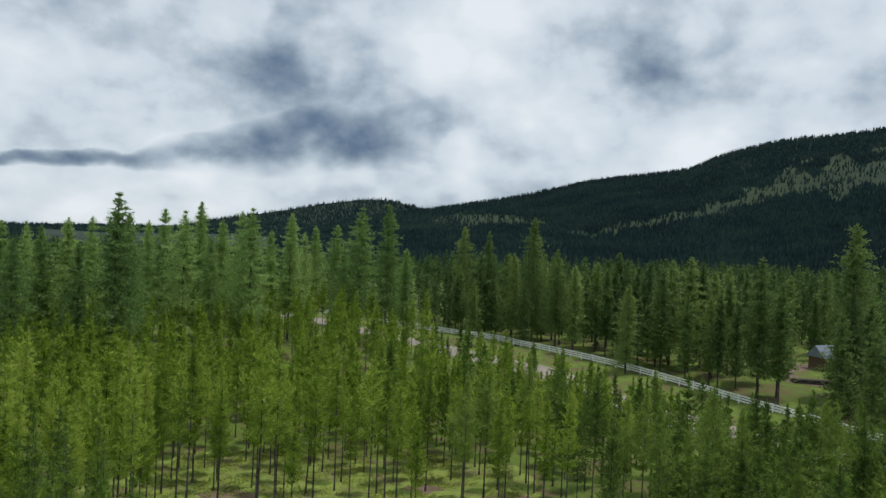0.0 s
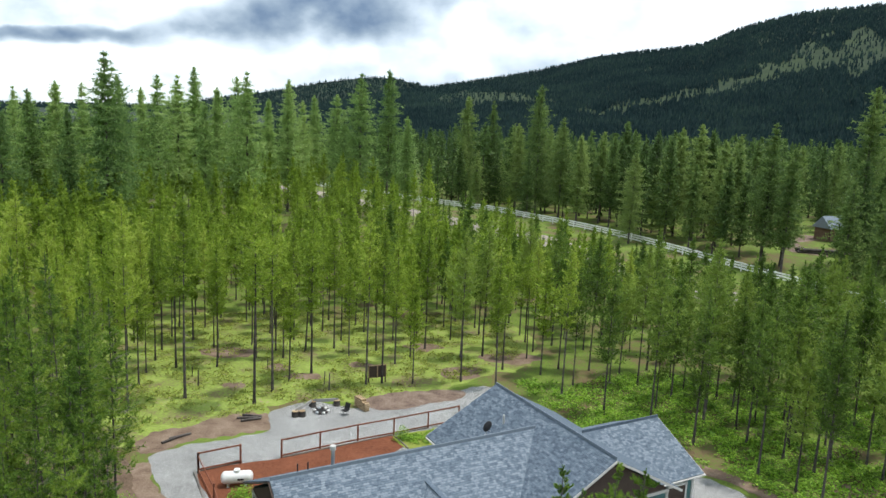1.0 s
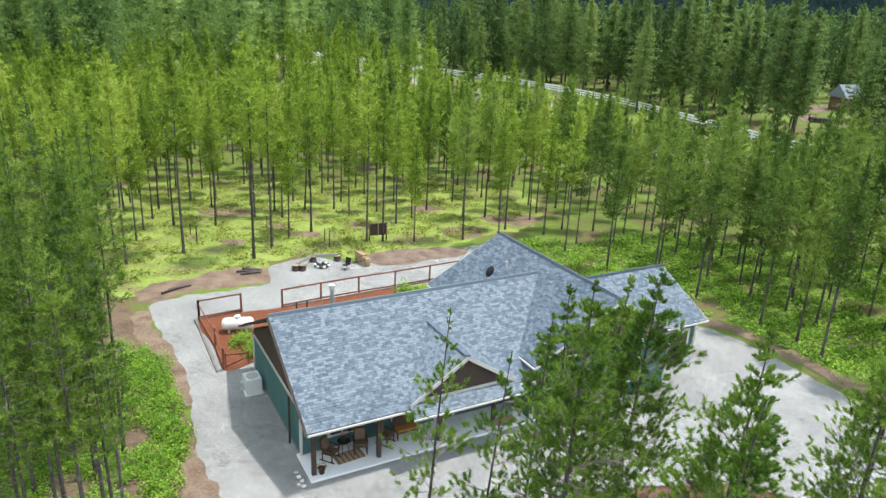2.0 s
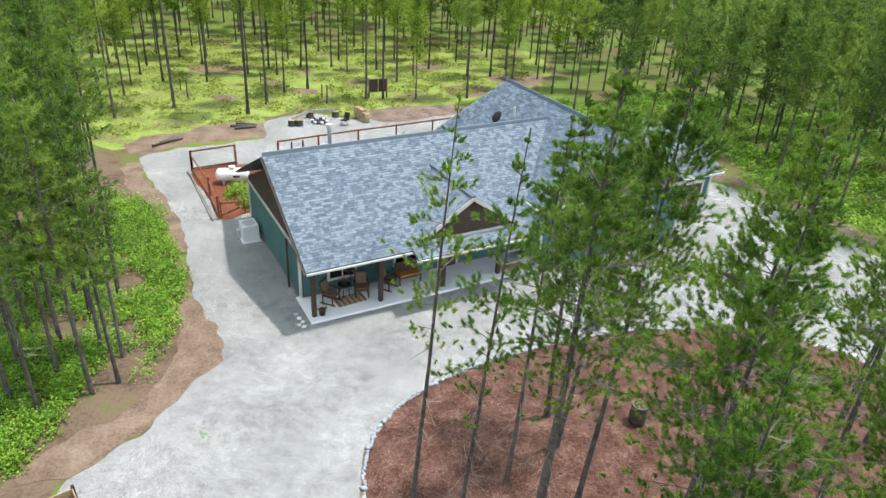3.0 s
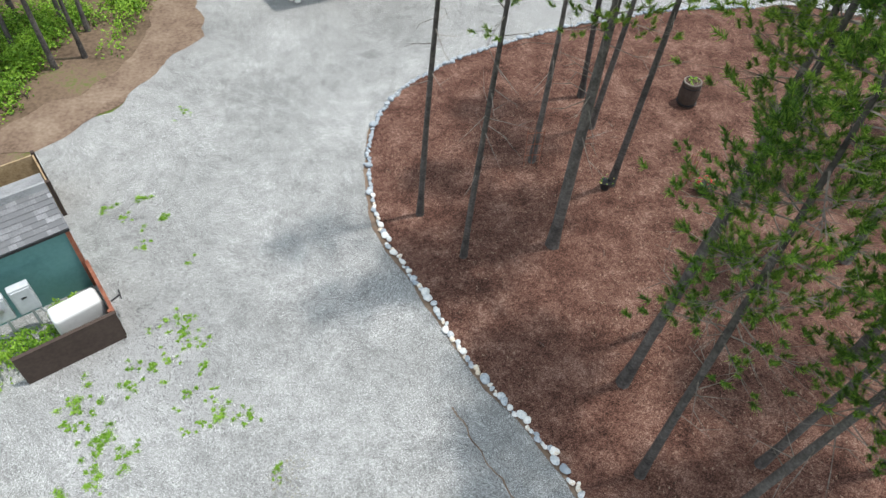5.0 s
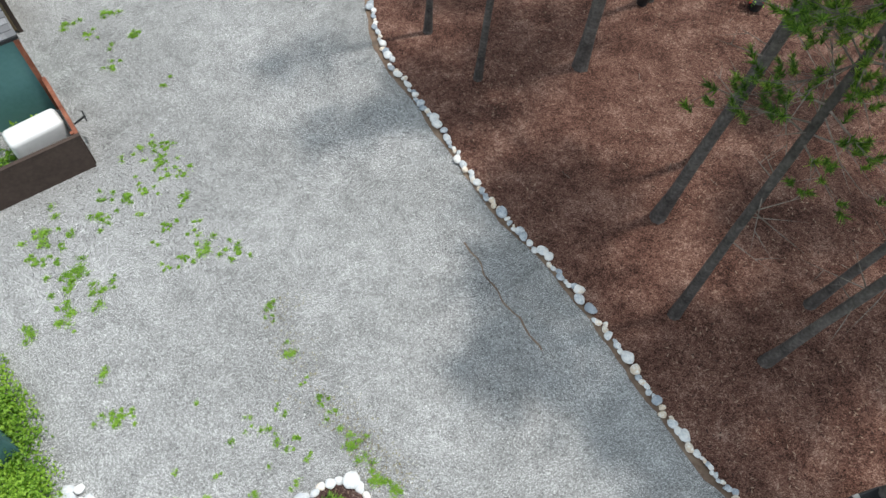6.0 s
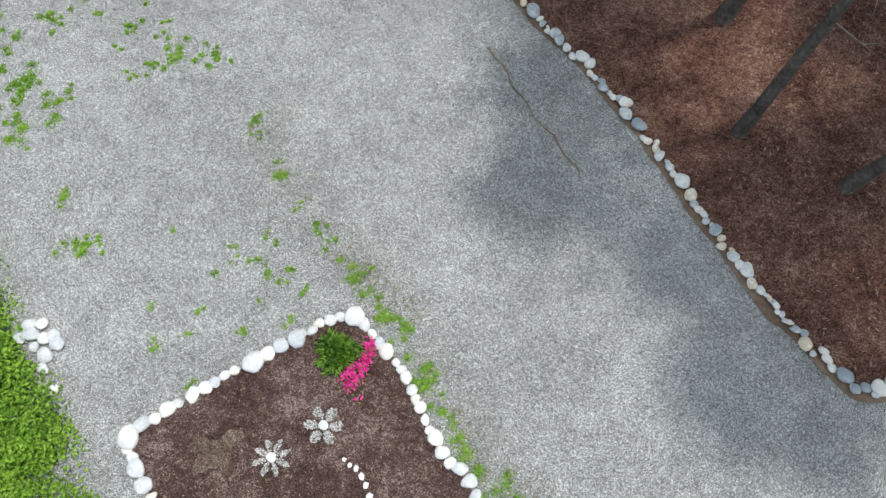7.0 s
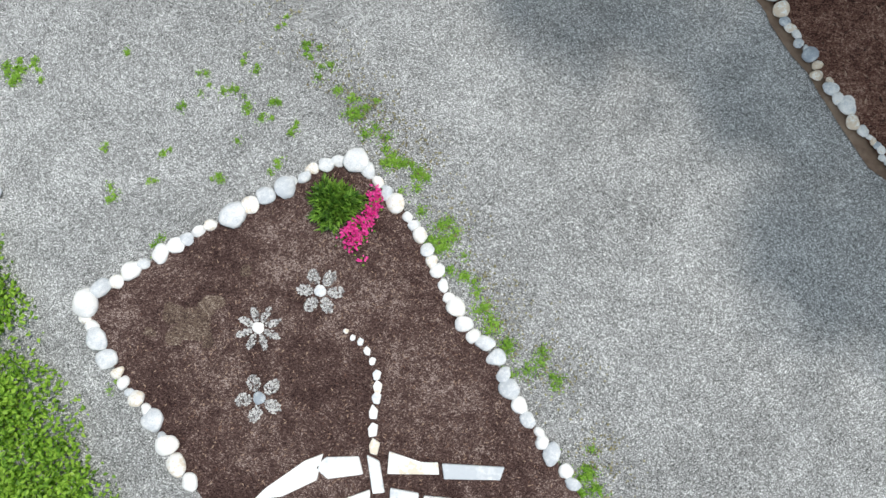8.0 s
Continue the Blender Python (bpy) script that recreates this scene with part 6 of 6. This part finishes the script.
greenery("weeds_in_enclosure", [(-8.3, 14.0, 1), (-8.0, 14.2, 1), (-7.8, 13.9, 1), (-8.6, 13.8, 1.1), (-7.6, 14.4, 0.8), (-7.7, 15.1, 0.8), (-7.4, 15.3, 0.8), (-8.9, 13.4, 1.2), (-9.3, 13.6, 1.3), (-8.2, 13.4, 1.3), (-8.6, 13.0, 1.4), (-9.0, 12.8, 1.4), (-8.0, 13.9, 1.2), (-7.5, 14.0, 0.9)], 150, 0.34, 0.55, 0.085, "green weeds inside the board enclosure", "weeds")
ply = thing("plywood_bin", (-9.3, 18.75, 0.0), "open plywood bin with brown posts behind the shed", "bin", turn=SH)
for a, b, c, d in ((-2.4, 0.0, 0.62, 0.66), (-2.4, 0.0, -0.66, -0.62), (-0.04, 0.0, -0.62, 0.62)):
    part("panel", box(a, b, c, d, 0.05, 1.15), RAW_WOOD, ply, "pale plywood panel")
for a in (-2.4, -1.2, 0.0):
    for c in (-0.68, 0.68):
        part("post", box(a - 0.05, a + 0.05, c - 0.05, c + 0.05, 0, 1.22), BROWN, ply)
hose = thing("coiled_hose", (-9.95, 18.0, 0.0), "coiled pale yellow hose lying in the bin", "hose")
for k in range(3):
    bm = bmesh.new()
    n1, n2 = 24, 8
    grid = [[bm.verts.new(((0.30 - 0.03 * k + 0.035 * math.cos(2 * math.pi * j / n2)) * math.cos(2 * math.pi * i / n1), (0.30 - 0.03 * k + 0.035 * math.cos(2 * math.pi * j / n2)) * math.sin(2 * math.pi * i / n1),
                            0.75 + 0.07 * k + 0.035 * math.sin(2 * math.pi * j / n2))) for j in range(n2)] for i in range(n1)]
    for i in range(n1):
        for j in range(n2):
            bm.faces.new((grid[i][j], grid[(i + 1) % n1][j], grid[(i + 1) % n1][(j + 1) % n2], grid[i][(j + 1) % n2]))
    part("loop", bm, YELLOW, hose)
part("support", box(-0.3, 0.3, -0.3, 0.3, 0.02, 0.72), RAW_WOOD, hose)
bin_ = thing("lidded_bin", (-5.75, 8.7, 0.0), "dark green plastic lidded bin in the hedge", "bin", turn=-35)
part("body", box(-0.3, 0.3, -0.3, 0.3, 0, 0.8, 0.04), TEAL, bin_)
part("lid", box(-0.33, 0.33, -0.33, 0.33, 0.8, 0.87, 0.03), TEAL, bin_)
part("sticker", box(-0.02, 0.2, -0.1, 0.12, 0.872, 0.876), WHITE_METAL, bin_)

# ---------------------------------------------------------------- back yard
POSTS = [(-15.05, 46.1), (-12.65, 47.6), (-10.05, 48.65), (-7.6, 50.2), (-5.05, 51.75), (-2.45, 53.2), (0.15, 54.75), (2.6, 56.2)]


def rail_fence(points, heights, label, skip=()):
    fence = thing("rail_fence", (0, 0, 0), label, "fence")
    for x, y in points:
        part("post", box(x - 0.06, x + 0.06, y - 0.06, y + 0.06, 0.0, 1.45, 0.01), RED_WOOD, fence)
    for i, ((x0, y0), (x1, y1)) in enumerate(zip(points[:-1], points[1:])):
        if i not in skip:
            for z in heights:
                part("rail", beam((x0, y0, z), (x1, y1, z), 0.05, 0.10), RED_WOOD, fence)
    return fence


rail_fence(POSTS, (0.22, 1.38), "red-stained wooden post and rail fence behind the house", (1,))
rail_fence([(-15.05, 46.1), (-12.7, 42.2), (-11.4, 39.6)], (0.2, 1.15), "red-stained wooden post and rail fence behind the house")
gate = thing("low_gate", (-11.3, 39.7, 0.0), "broken red-stained wooden gate frame beside the house", "gate", turn=20)
for a, b in (((0, 0, 0), (0, 0, 1.1)), ((1.3, 0.3, 0), (1.3, 0.3, 0.9)), ((0, 0, 0.95), (1.3, 0.3, 0.8)), ((0, 0, 0.2), (1.0, -0.2, 0.7))):
    part("rail", beam(a, b, 0.06, 0.09), RED_WOOD, gate)
edge = thing("timber_edging", (0, 0, 0), "grey timber edging along the mulch bed", "edging")
for a, b in (((-15.3, 46.0), (-11.7, 39.3)), ((-15.0, 46.2), (-12.6, 47.8)), ((-10.0, 48.7), (0.2, 54.8)), ((-2.4, 53.0), (-1.2, 51.0))):
    part("timber", beam((*a, 0.05), (*b, 0.05), 0.09, 0.12), TWIG, edge)
lawn = patch("lawn", [(-2.3, 52.9), (0.2, 54.4), (2.5, 55.6), (3.4, 53.6), (0.6, 51.6), (-1.3, 51.0)], 0.05, GRASS, "small patch of green lawn beside the mulch", "lawn", 0.1)
greenery("lawn_grass", scatter([(-2.0, 52.6), (2.2, 55.2), (3.0, 53.6), (-0.8, 51.4)], 120, rng), 20, 0.3, 0.3, 0.14, "green tufts of lawn grass", "grass")
tank = thing("propane_tank", (-12.0, 44.6, 0.0), "white horizontal propane tank on the orange mulch", "tank", turn=12)
bm = tube((-0.75, 0, 0.62), (0.75, 0, 0.62), 0.40, seg=24)
for s in (-1, 1):
    bmesh.ops.create_uvsphere(bm, u_segments=24, v_segments=12, radius=0.40, matrix=Matrix.Translation((s * 0.75, 0, 0.62)) @ Matrix.Diagonal((0.7, 1, 1, 1)))
part("body", bm, WHITE_METAL, tank)
part("dome", tube((0, 0, 0.98), (0, 0, 1.16), 0.20, seg=18), WHITE_METAL, tank)
for s in (-0.55, 0.55):
    part("leg", box(s - 0.08, s + 0.08, -0.28, 0.28, 0.0, 0.32), GREY_METAL, tank)
part("marking", box(0.05, 0.45, -0.405, -0.395, 0.56, 0.68), BLACK, tank)
greenery("shrub", [(-10.0, 42.4, 1.5), (-9.6, 42.0, 1.5), (-10.3, 41.7, 1.3), (-9.8, 41.3, 1.3), (-10.2, 43.0, 1.0), (-11.2, 42.6, 1.3), (-11.5, 43.0, 1.2), (-11.0, 43.2, 1.3)], 220, 0.55, 0.75, 0.15, "low bright green shrub beside the house", "shrub")
greenery("shrub_by_fence", [(-1.9, 52.4, 1.4), (-1.6, 52.7, 1.2)], 160, 0.45, 0.9, 0.14, "rounded green shrub by the rail fence", "shrub")
ac = thing("heat_pump", (0, 0, 0), "white heat pump unit against the teal wall", "heat pump")
ac.matrix_world = house.matrix_world @ pose(-0.45, 9.0, 0.0)
part("body", box(-0.42, 0.42, -0.5, 0.5, 0.08, 0.95, 0.03), WHITE_METAL, ac)
part("grille", tube((0, 0, 0.94), (0, 0, 0.97), 0.34, seg=20), GREY_METAL, ac)
part("pad", box(-0.5, 0.5, -0.58, 0.58, 0, 0.08), CONCRETE, ac)
part("pipe_cover", box(-0.62, -0.42, 0.1, 0.4, 0.05, 0.55, 0.03), GREY_METAL, ac)
# fire pit with stump seats and plank benches
pit = thing("fire_pit", (-8.72, 57.0, 0.02), "round fire pit ringed with dark and pale stones", "fire pit")
for k in range(12):
    a = 2 * math.pi * k / 12
    o = part("ring_stone", stone_mesh(70 + k % 4), ROCK, pit)
    if not o.data.materials:
        o.data.materials.append(BARK if k % 2 else ROCK)
    o.matrix_basis = pose(0.55 * math.cos(a), 0.55 * math.sin(a), 0.13, 0, 0, math.degrees(a)) @ Matrix.Diagonal((0.26, 0.28, 0.36, 1))
part("ash", tube((0, 0, 0.0), (0, 0, 0.05), 0.5, seg=18), BLACK, pit)
for x, y in ((-10.64, 55.86), (-10.1, 55.95), (-9.64, 58.03), (-7.69, 58.5)):
    s = thing("log_stump", (x, y, 0.02), "sawn log stump seat near the fire pit", "stump", "stumps by the fire pit")
    part("bark", tube((0, 0, 0), (0, 0, 0.46), 0.30, 0.27, 14), BARK, s)
    part("cut_face", tube((0, 0, 0.455), (0, 0, 0.47), 0.255, seg=14), RAW_WOOD, s)
for a, b in (((-10.6, 55.9), (-9.7, 58.0)), ((-9.6, 58.05), (-7.6, 58.55))):
    pl = thing("plank_bench", (0, 0, 0), "pale plank laid across log stumps as a bench", "bench", "benches by the fire pit")
    part("plank", beam((*a, 0.53), (*b, 0.53), 0.06, 0.26), GREY_WOOD, pl)
chair = thing("camp_chair", (-6.7, 56.6, 0.02), "black folding camp chair on the gravel", "chair", turn=-30)
part("seat", box(-0.26, 0.26, -0.25, 0.25, 0.40, 0.43), BLACK, chair)
part("backrest", beam((0, 0.25, 0.42), (0, 0.38, 0.95), 0.5, 0.03), BLACK, chair)
for a in (-0.25, 0.25):
    part("leg", beam((a, -0.25, 0), (a, 0.25, 0.42), 0.03), METAL, chair)
    part("leg", beam((a, 0.25, 0), (a, -0.25, 0.42), 0.03), METAL, chair)
    part("armrest", box(a - 0.03, a + 0.03, -0.22, 0.28, 0.60, 0.63), BLACK, chair)
wp = thing("firewood_stack", (-5.45, 58.0, 0.03), "stack of split firewood at the yard's edge", "firewood", turn=-50)
for i in range(9):
    for j in range(5 - (i > 5)):
        part("log", tube((-0.85 + i * 0.19 + random.uniform(-.03, .03), -0.22, 0.1 + j * 0.18), (-0.85 + i * 0.19, 0.22 + random.uniform(-.05, .05), 0.1 + j * 0.18), 0.095, seg=7), RAW_WOOD, wp)
board = thing("target_stand", (-4.85, 64.2, 0.0), "two dark brown target boards on posts in the grass", "target stand", turn=22)
part("frame", box(-0.85, 0.85, -0.05, 0.05, 0.55, 1.75), RAW_WOOD, board)
for a in (-0.42, 0.42):
    part("board", box(a - 0.36, a + 0.36, -0.09, -0.05, 0.62, 1.68), BROWN, board)
for a in (-0.8, 0.8):
    part("post", box(a - 0.05, a + 0.05, -0.02, 0.08, 0, 1.75), BROWN, board)
for k, (x, y, a) in enumerate([(-14.3, 55.0, 10), (-13.9, 54.7, 25), (-14.0, 55.4, -5), (-18.2, 51.2, 40), (-18.6, 50.6, 55)]):
    lg = thing("fallen_log", (x, y, 0.02), "short fallen log lying on bare dirt", "log", "fallen logs", turn=a)
    part("bark", tube((-0.8, 0, 0.1), (0.8, 0, 0.12), 0.10, 0.08, 9), BARK, lg)
for x, y, h in [(-8.9, 61.8, 1.6), (-9.6, 63.4, 1.2), (-20.5, 61.5, 1.5), (-21.8, 63.6, 1.0), (-15.6, 66.5, 1.1)]:
    st = thing("stake", (x, y, 0.0), "thin dark wooden stake standing in the grass", "stake", "stakes")
    part("pole", tube((0, 0, 0), (0.03, 0, h), 0.07 if h > 1.3 else 0.04, 0.05, 8), BARK, st)

# ---------------------------------------------------------------- porch furniture (placed on the house's axes)


def on_porch(name, u, v, label, category, group="", turn=0.0, z=0.12):
    t = thing(name, (0, 0, 0), label, category, group)
    t.matrix_world = house.matrix_world @ pose(u, v, z, 0, 0, turn)
    return t


def armchair(u, v, turn, label):
    c = on_porch("porch_chair", u, v, label, "chair", "porch chairs", turn)
    part("seat", box(-0.29, 0.29, -0.28, 0.28, 0.36, 0.44, 0.02), WICKER, c)
    part("cushion", box(-0.25, 0.25, -0.26, 0.24, 0.44, 0.52, 0.03), CUSHION, c, "tan seat cushion")
    part("backrest", beam((0, 0.27, 0.42), (0, 0.45, 1.08), 0.58, 0.05), WICKER, c)
    part("back_cushion", beam((0, 0.22, 0.50), (0, 0.39, 1.02), 0.48, 0.06), CUSHION, c, "tan back cushion")
    for s in (-1, 1):
        part("armrest", beam((s * 0.32, -0.26, 0.62), (s * 0.32, 0.36, 0.66), 0.07, 0.05), WICKER, c)
        for y in (-0.25, 0.27):
            part("leg", beam((s * 0.3, y, 0.0), (s * 0.3, y * 0.95, 0.62), 0.05), WICKER, c)
        part("rocker", beam((s * 0.3, -0.38, 0.03), (s * 0.3, 0.42, 0.03), 0.04, 0.05), WICKER, c)
    return c


armchair(1.35, 1.25, 40, "brown wicker porch chair with tan cushions beside a table")
armchair(2.85, 1.25, -15, "brown wicker porch chair with tan cushions beside a table")
armchair(4.25, 1.35, 35, "brown wicker porch chair with tan cushions behind a post")
tb = on_porch("side_table", 2.08, 1.5, "small dark round side table between porch chairs", "table")
part("tabletop", tube((0, 0, 0.60), (0, 0, 0.64), 0.30, seg=22), BLACK, tb)
for k in range(3):
    a = 2.09 * k
    part("leg", tube((0.2 * math.cos(a), 0.2 * math.sin(a), 0.6), (0.27 * math.cos(a), 0.27 * math.sin(a), 0), 0.02, seg=7), BLACK, tb)


def pot(u, v, z, r, h, petals, label, world_place=None, n=60):
    t = thing("flower_pot", (0, 0, 0), label, "flower pot", "flower pots")
    t.matrix_world = pose(*world_place) if world_place else house.matrix_world @ pose(u, v, z)
    part("pot", tube((0, 0, 0), (0, 0, h), r * 0.72, r, 16), BLACK, t)
    g = np.random.default_rng(int(abs(u * 31 + v * 17) * 10))
    q = g.normal(0, 1, (n, 3))
    q = q / np.linalg.norm(q, axis=1)[:, None] * r * 1.15 * [1, 1, 0.7] + [0, 0, h + r * 0.3]
    tagged(part("leaves", tri_mesh("leaves", leaf_corners(q, r * 0.5, g), PLANT), PLANT, t), kind="stuff")
    tagged(part("blossoms", tri_mesh("blossoms", leaf_corners(q[: n * 2 // 3] + [0, 0, 0.05], r * 0.42, g), petals), petals, t), kind="stuff")
    return t


pot(0.62, 0.40, 0.12, 0.17, 0.30, RED_PETAL, "black pot of red flowers on the porch floor")
pot(2.08, 1.5, 0.76, 0.13, 0.18, PINK, "small pot of pink flowers on the side table")
pot(2.55, 1.85, 1.05, 0.22, 0.20, PURPLE, "basket of purple flowers hanging by the window")
pot(12.15, 0.15, 0.12, 0.18, 0.34, RED_PETAL, "black pot of red flowers at the porch end")
pot(0, 0, 0, 0.2, 0.25, RED_PETAL, "black pot of red flowers leaning by a pine", (8.35, 20.35, 0.06))
pot(0.3, 0, 0, 0.17, 0.25, YELLOW, "black pot with sparse yellow flowers at the foot of a pine", (5.60, 20.30, 0.06), 16)
hook = on_porch("basket_hook", 2.55, 1.85, "thin black hook holding the flower basket", "hook")
part("rod", tube((0, 0, 0.95), (0, 0.2, 1.7), 0.012, seg=6), BLACK, hook)
part("stand", tube((0, 0, 0), (0, 0, 0.95), 0.02, seg=6), BLACK, hook)
rug = on_porch("porch_rug", 2.2, 1.08, "tan striped rug on the porch floor", "rug", turn=4)
part("rug_field", box(-0.72, 0.72, -0.4, 0.4, 0.002, 0.014), RUG, rug)
for k in range(6):
    part("stripe", box(-0.66 + 0.25 * k, -0.58 + 0.25 * k, -0.39, 0.39, 0.014, 0.018), CUSHION, rug)
rug2 = on_porch("porch_rug", 10.75, 0.6, "plain brown mat on the porch floor", "rug")
part("rug_field", box(-0.65, 0.65, -0.35, 0.35, 0.002, 0.014), RUG, rug2)
bench = on_porch("porch_bench", 5.4, 1.5, "brown wicker bench with orange cushions under the window", "bench")
part("seat", box(-0.6, 0.6, -0.28, 0.28, 0.36, 0.44, 0.02), WICKER, bench)
part("cushion", box(-0.56, 0.56, -0.26, 0.22, 0.44, 0.52, 0.03), ORANGE, bench, "orange seat cushion")
part("backrest", beam((0, 0.27, 0.42), (0, 0.36, 0.95), 1.2, 0.05), WICKER, bench)
for s in (-0.55, 0.55):
    for y in (-0.24, 0.24):
        part("leg", box(s - 0.03, s + 0.03, y - 0.03, y + 0.03, 0, 0.38), WICKER, bench)
heap = on_porch("white_planter", 11.75, 0.9, "white rounded planter near the porch end", "planter")
part("bowl", tube((0, 0, 0), (0, 0, 0.5), 0.28, 0.38, 18), WHITE_METAL, heap)
part("soil", tube((0, 0, 0.495), (0, 0, 0.51), 0.34, seg=18), MULCH_DARK, heap)

# ---------------------------------------------------------------- things on the mulch island
bar = thing("barrel_planter", (8.69, 24.50, 0.05), "dark wooden barrel planter with a pale metal rim", "planter")
bm = tube((0, 0, 0), (0, 0, 0.42), 0.27, 0.33, 20)
tube((0, 0, 0.42), (0, 0, 0.85), 0.33, 0.28, 20, bm)
part("staves", bm, BROWN, bar)
for z in (0.12, 0.72):
    part("hoop", tube((0, 0, z - 0.02), (0, 0, z + 0.02), 0.325 if z < 0.5 else 0.31, seg=20), BLACK, bar)
bm = bmesh.new()
prof = [(0.245, 0.83), (0.285, 0.83), (0.285, 0.87), (0.245, 0.87)]
ring = [[bm.verts.new((r_ * math.cos(2 * math.pi * k / 24), r_ * math.sin(2 * math.pi * k / 24), z_)) for r_, z_ in prof] for k in range(24)]
for k in range(24):
    for j in range(4):
        bm.faces.new((ring[k][j], ring[(k + 1) % 24][j], ring[(k + 1) % 24][(j + 1) % 4], ring[k][(j + 1) % 4]))
part("rim", bm, TWIG, bar)
part("soil", tube((0, 0, 0.84), (0, 0, 0.86), 0.245, seg=20), MULCH_DARK, bar)
q = np.stack([r.normal(0, 0.1, 30), r.normal(0, 0.1, 30), r.uniform(0.87, 0.95, 30)], 1)
tagged(part("seedlings", tri_mesh("seedlings", leaf_corners(q, 0.09, r), LEAF), LEAF, bar), kind="stuff")
for x, y, a in ((3.55, 21.1, 10), (7.95, 20.6, 40)):
    tl = thing("wire_trellis", (x, y, 0.05), "thin rusty wire trellis standing by a pine", "trellis", "trellises", turn=a)
    for s in (-0.22, 0, 0.22):
        part("wire", tube((s, 0, 0), (s * 1.1, 0, 1.3), 0.01, seg=5), RED_WOOD, tl)
    for z in (0.4, 0.8, 1.2):
        part("crosswire", tube((-0.24, 0, z), (0.24, 0, z), 0.01, seg=5), RED_WOOD, tl)
for k in range(14):
    x, y = rng.uniform(2.5, 9), rng.uniform(11, 24)
    tw = thing("fallen_twig", (x, y, 0.07), "thin grey fallen twig on the mulch", "twig", "fallen twigs", turn=rng.uniform(0, 360))
    part("stem", tube((-0.11, 0, 0), (0.11, 0.03, 0.01), 0.006, 0.003, 5), TWIG, tw)
pl = thing("black_planter", (7.95, 8.6, 0.03), "black planter box with a pale board at the bed's tip", "planter", turn=20)
part("box", box(-0.25, 0.25, -0.25, 0.25, 0, 0.35, 0.02), BLACK, pl)
part("board", box(-0.28, -0.18, -0.2, 0.25, 0.35, 0.38), GREY_WOOD, pl)
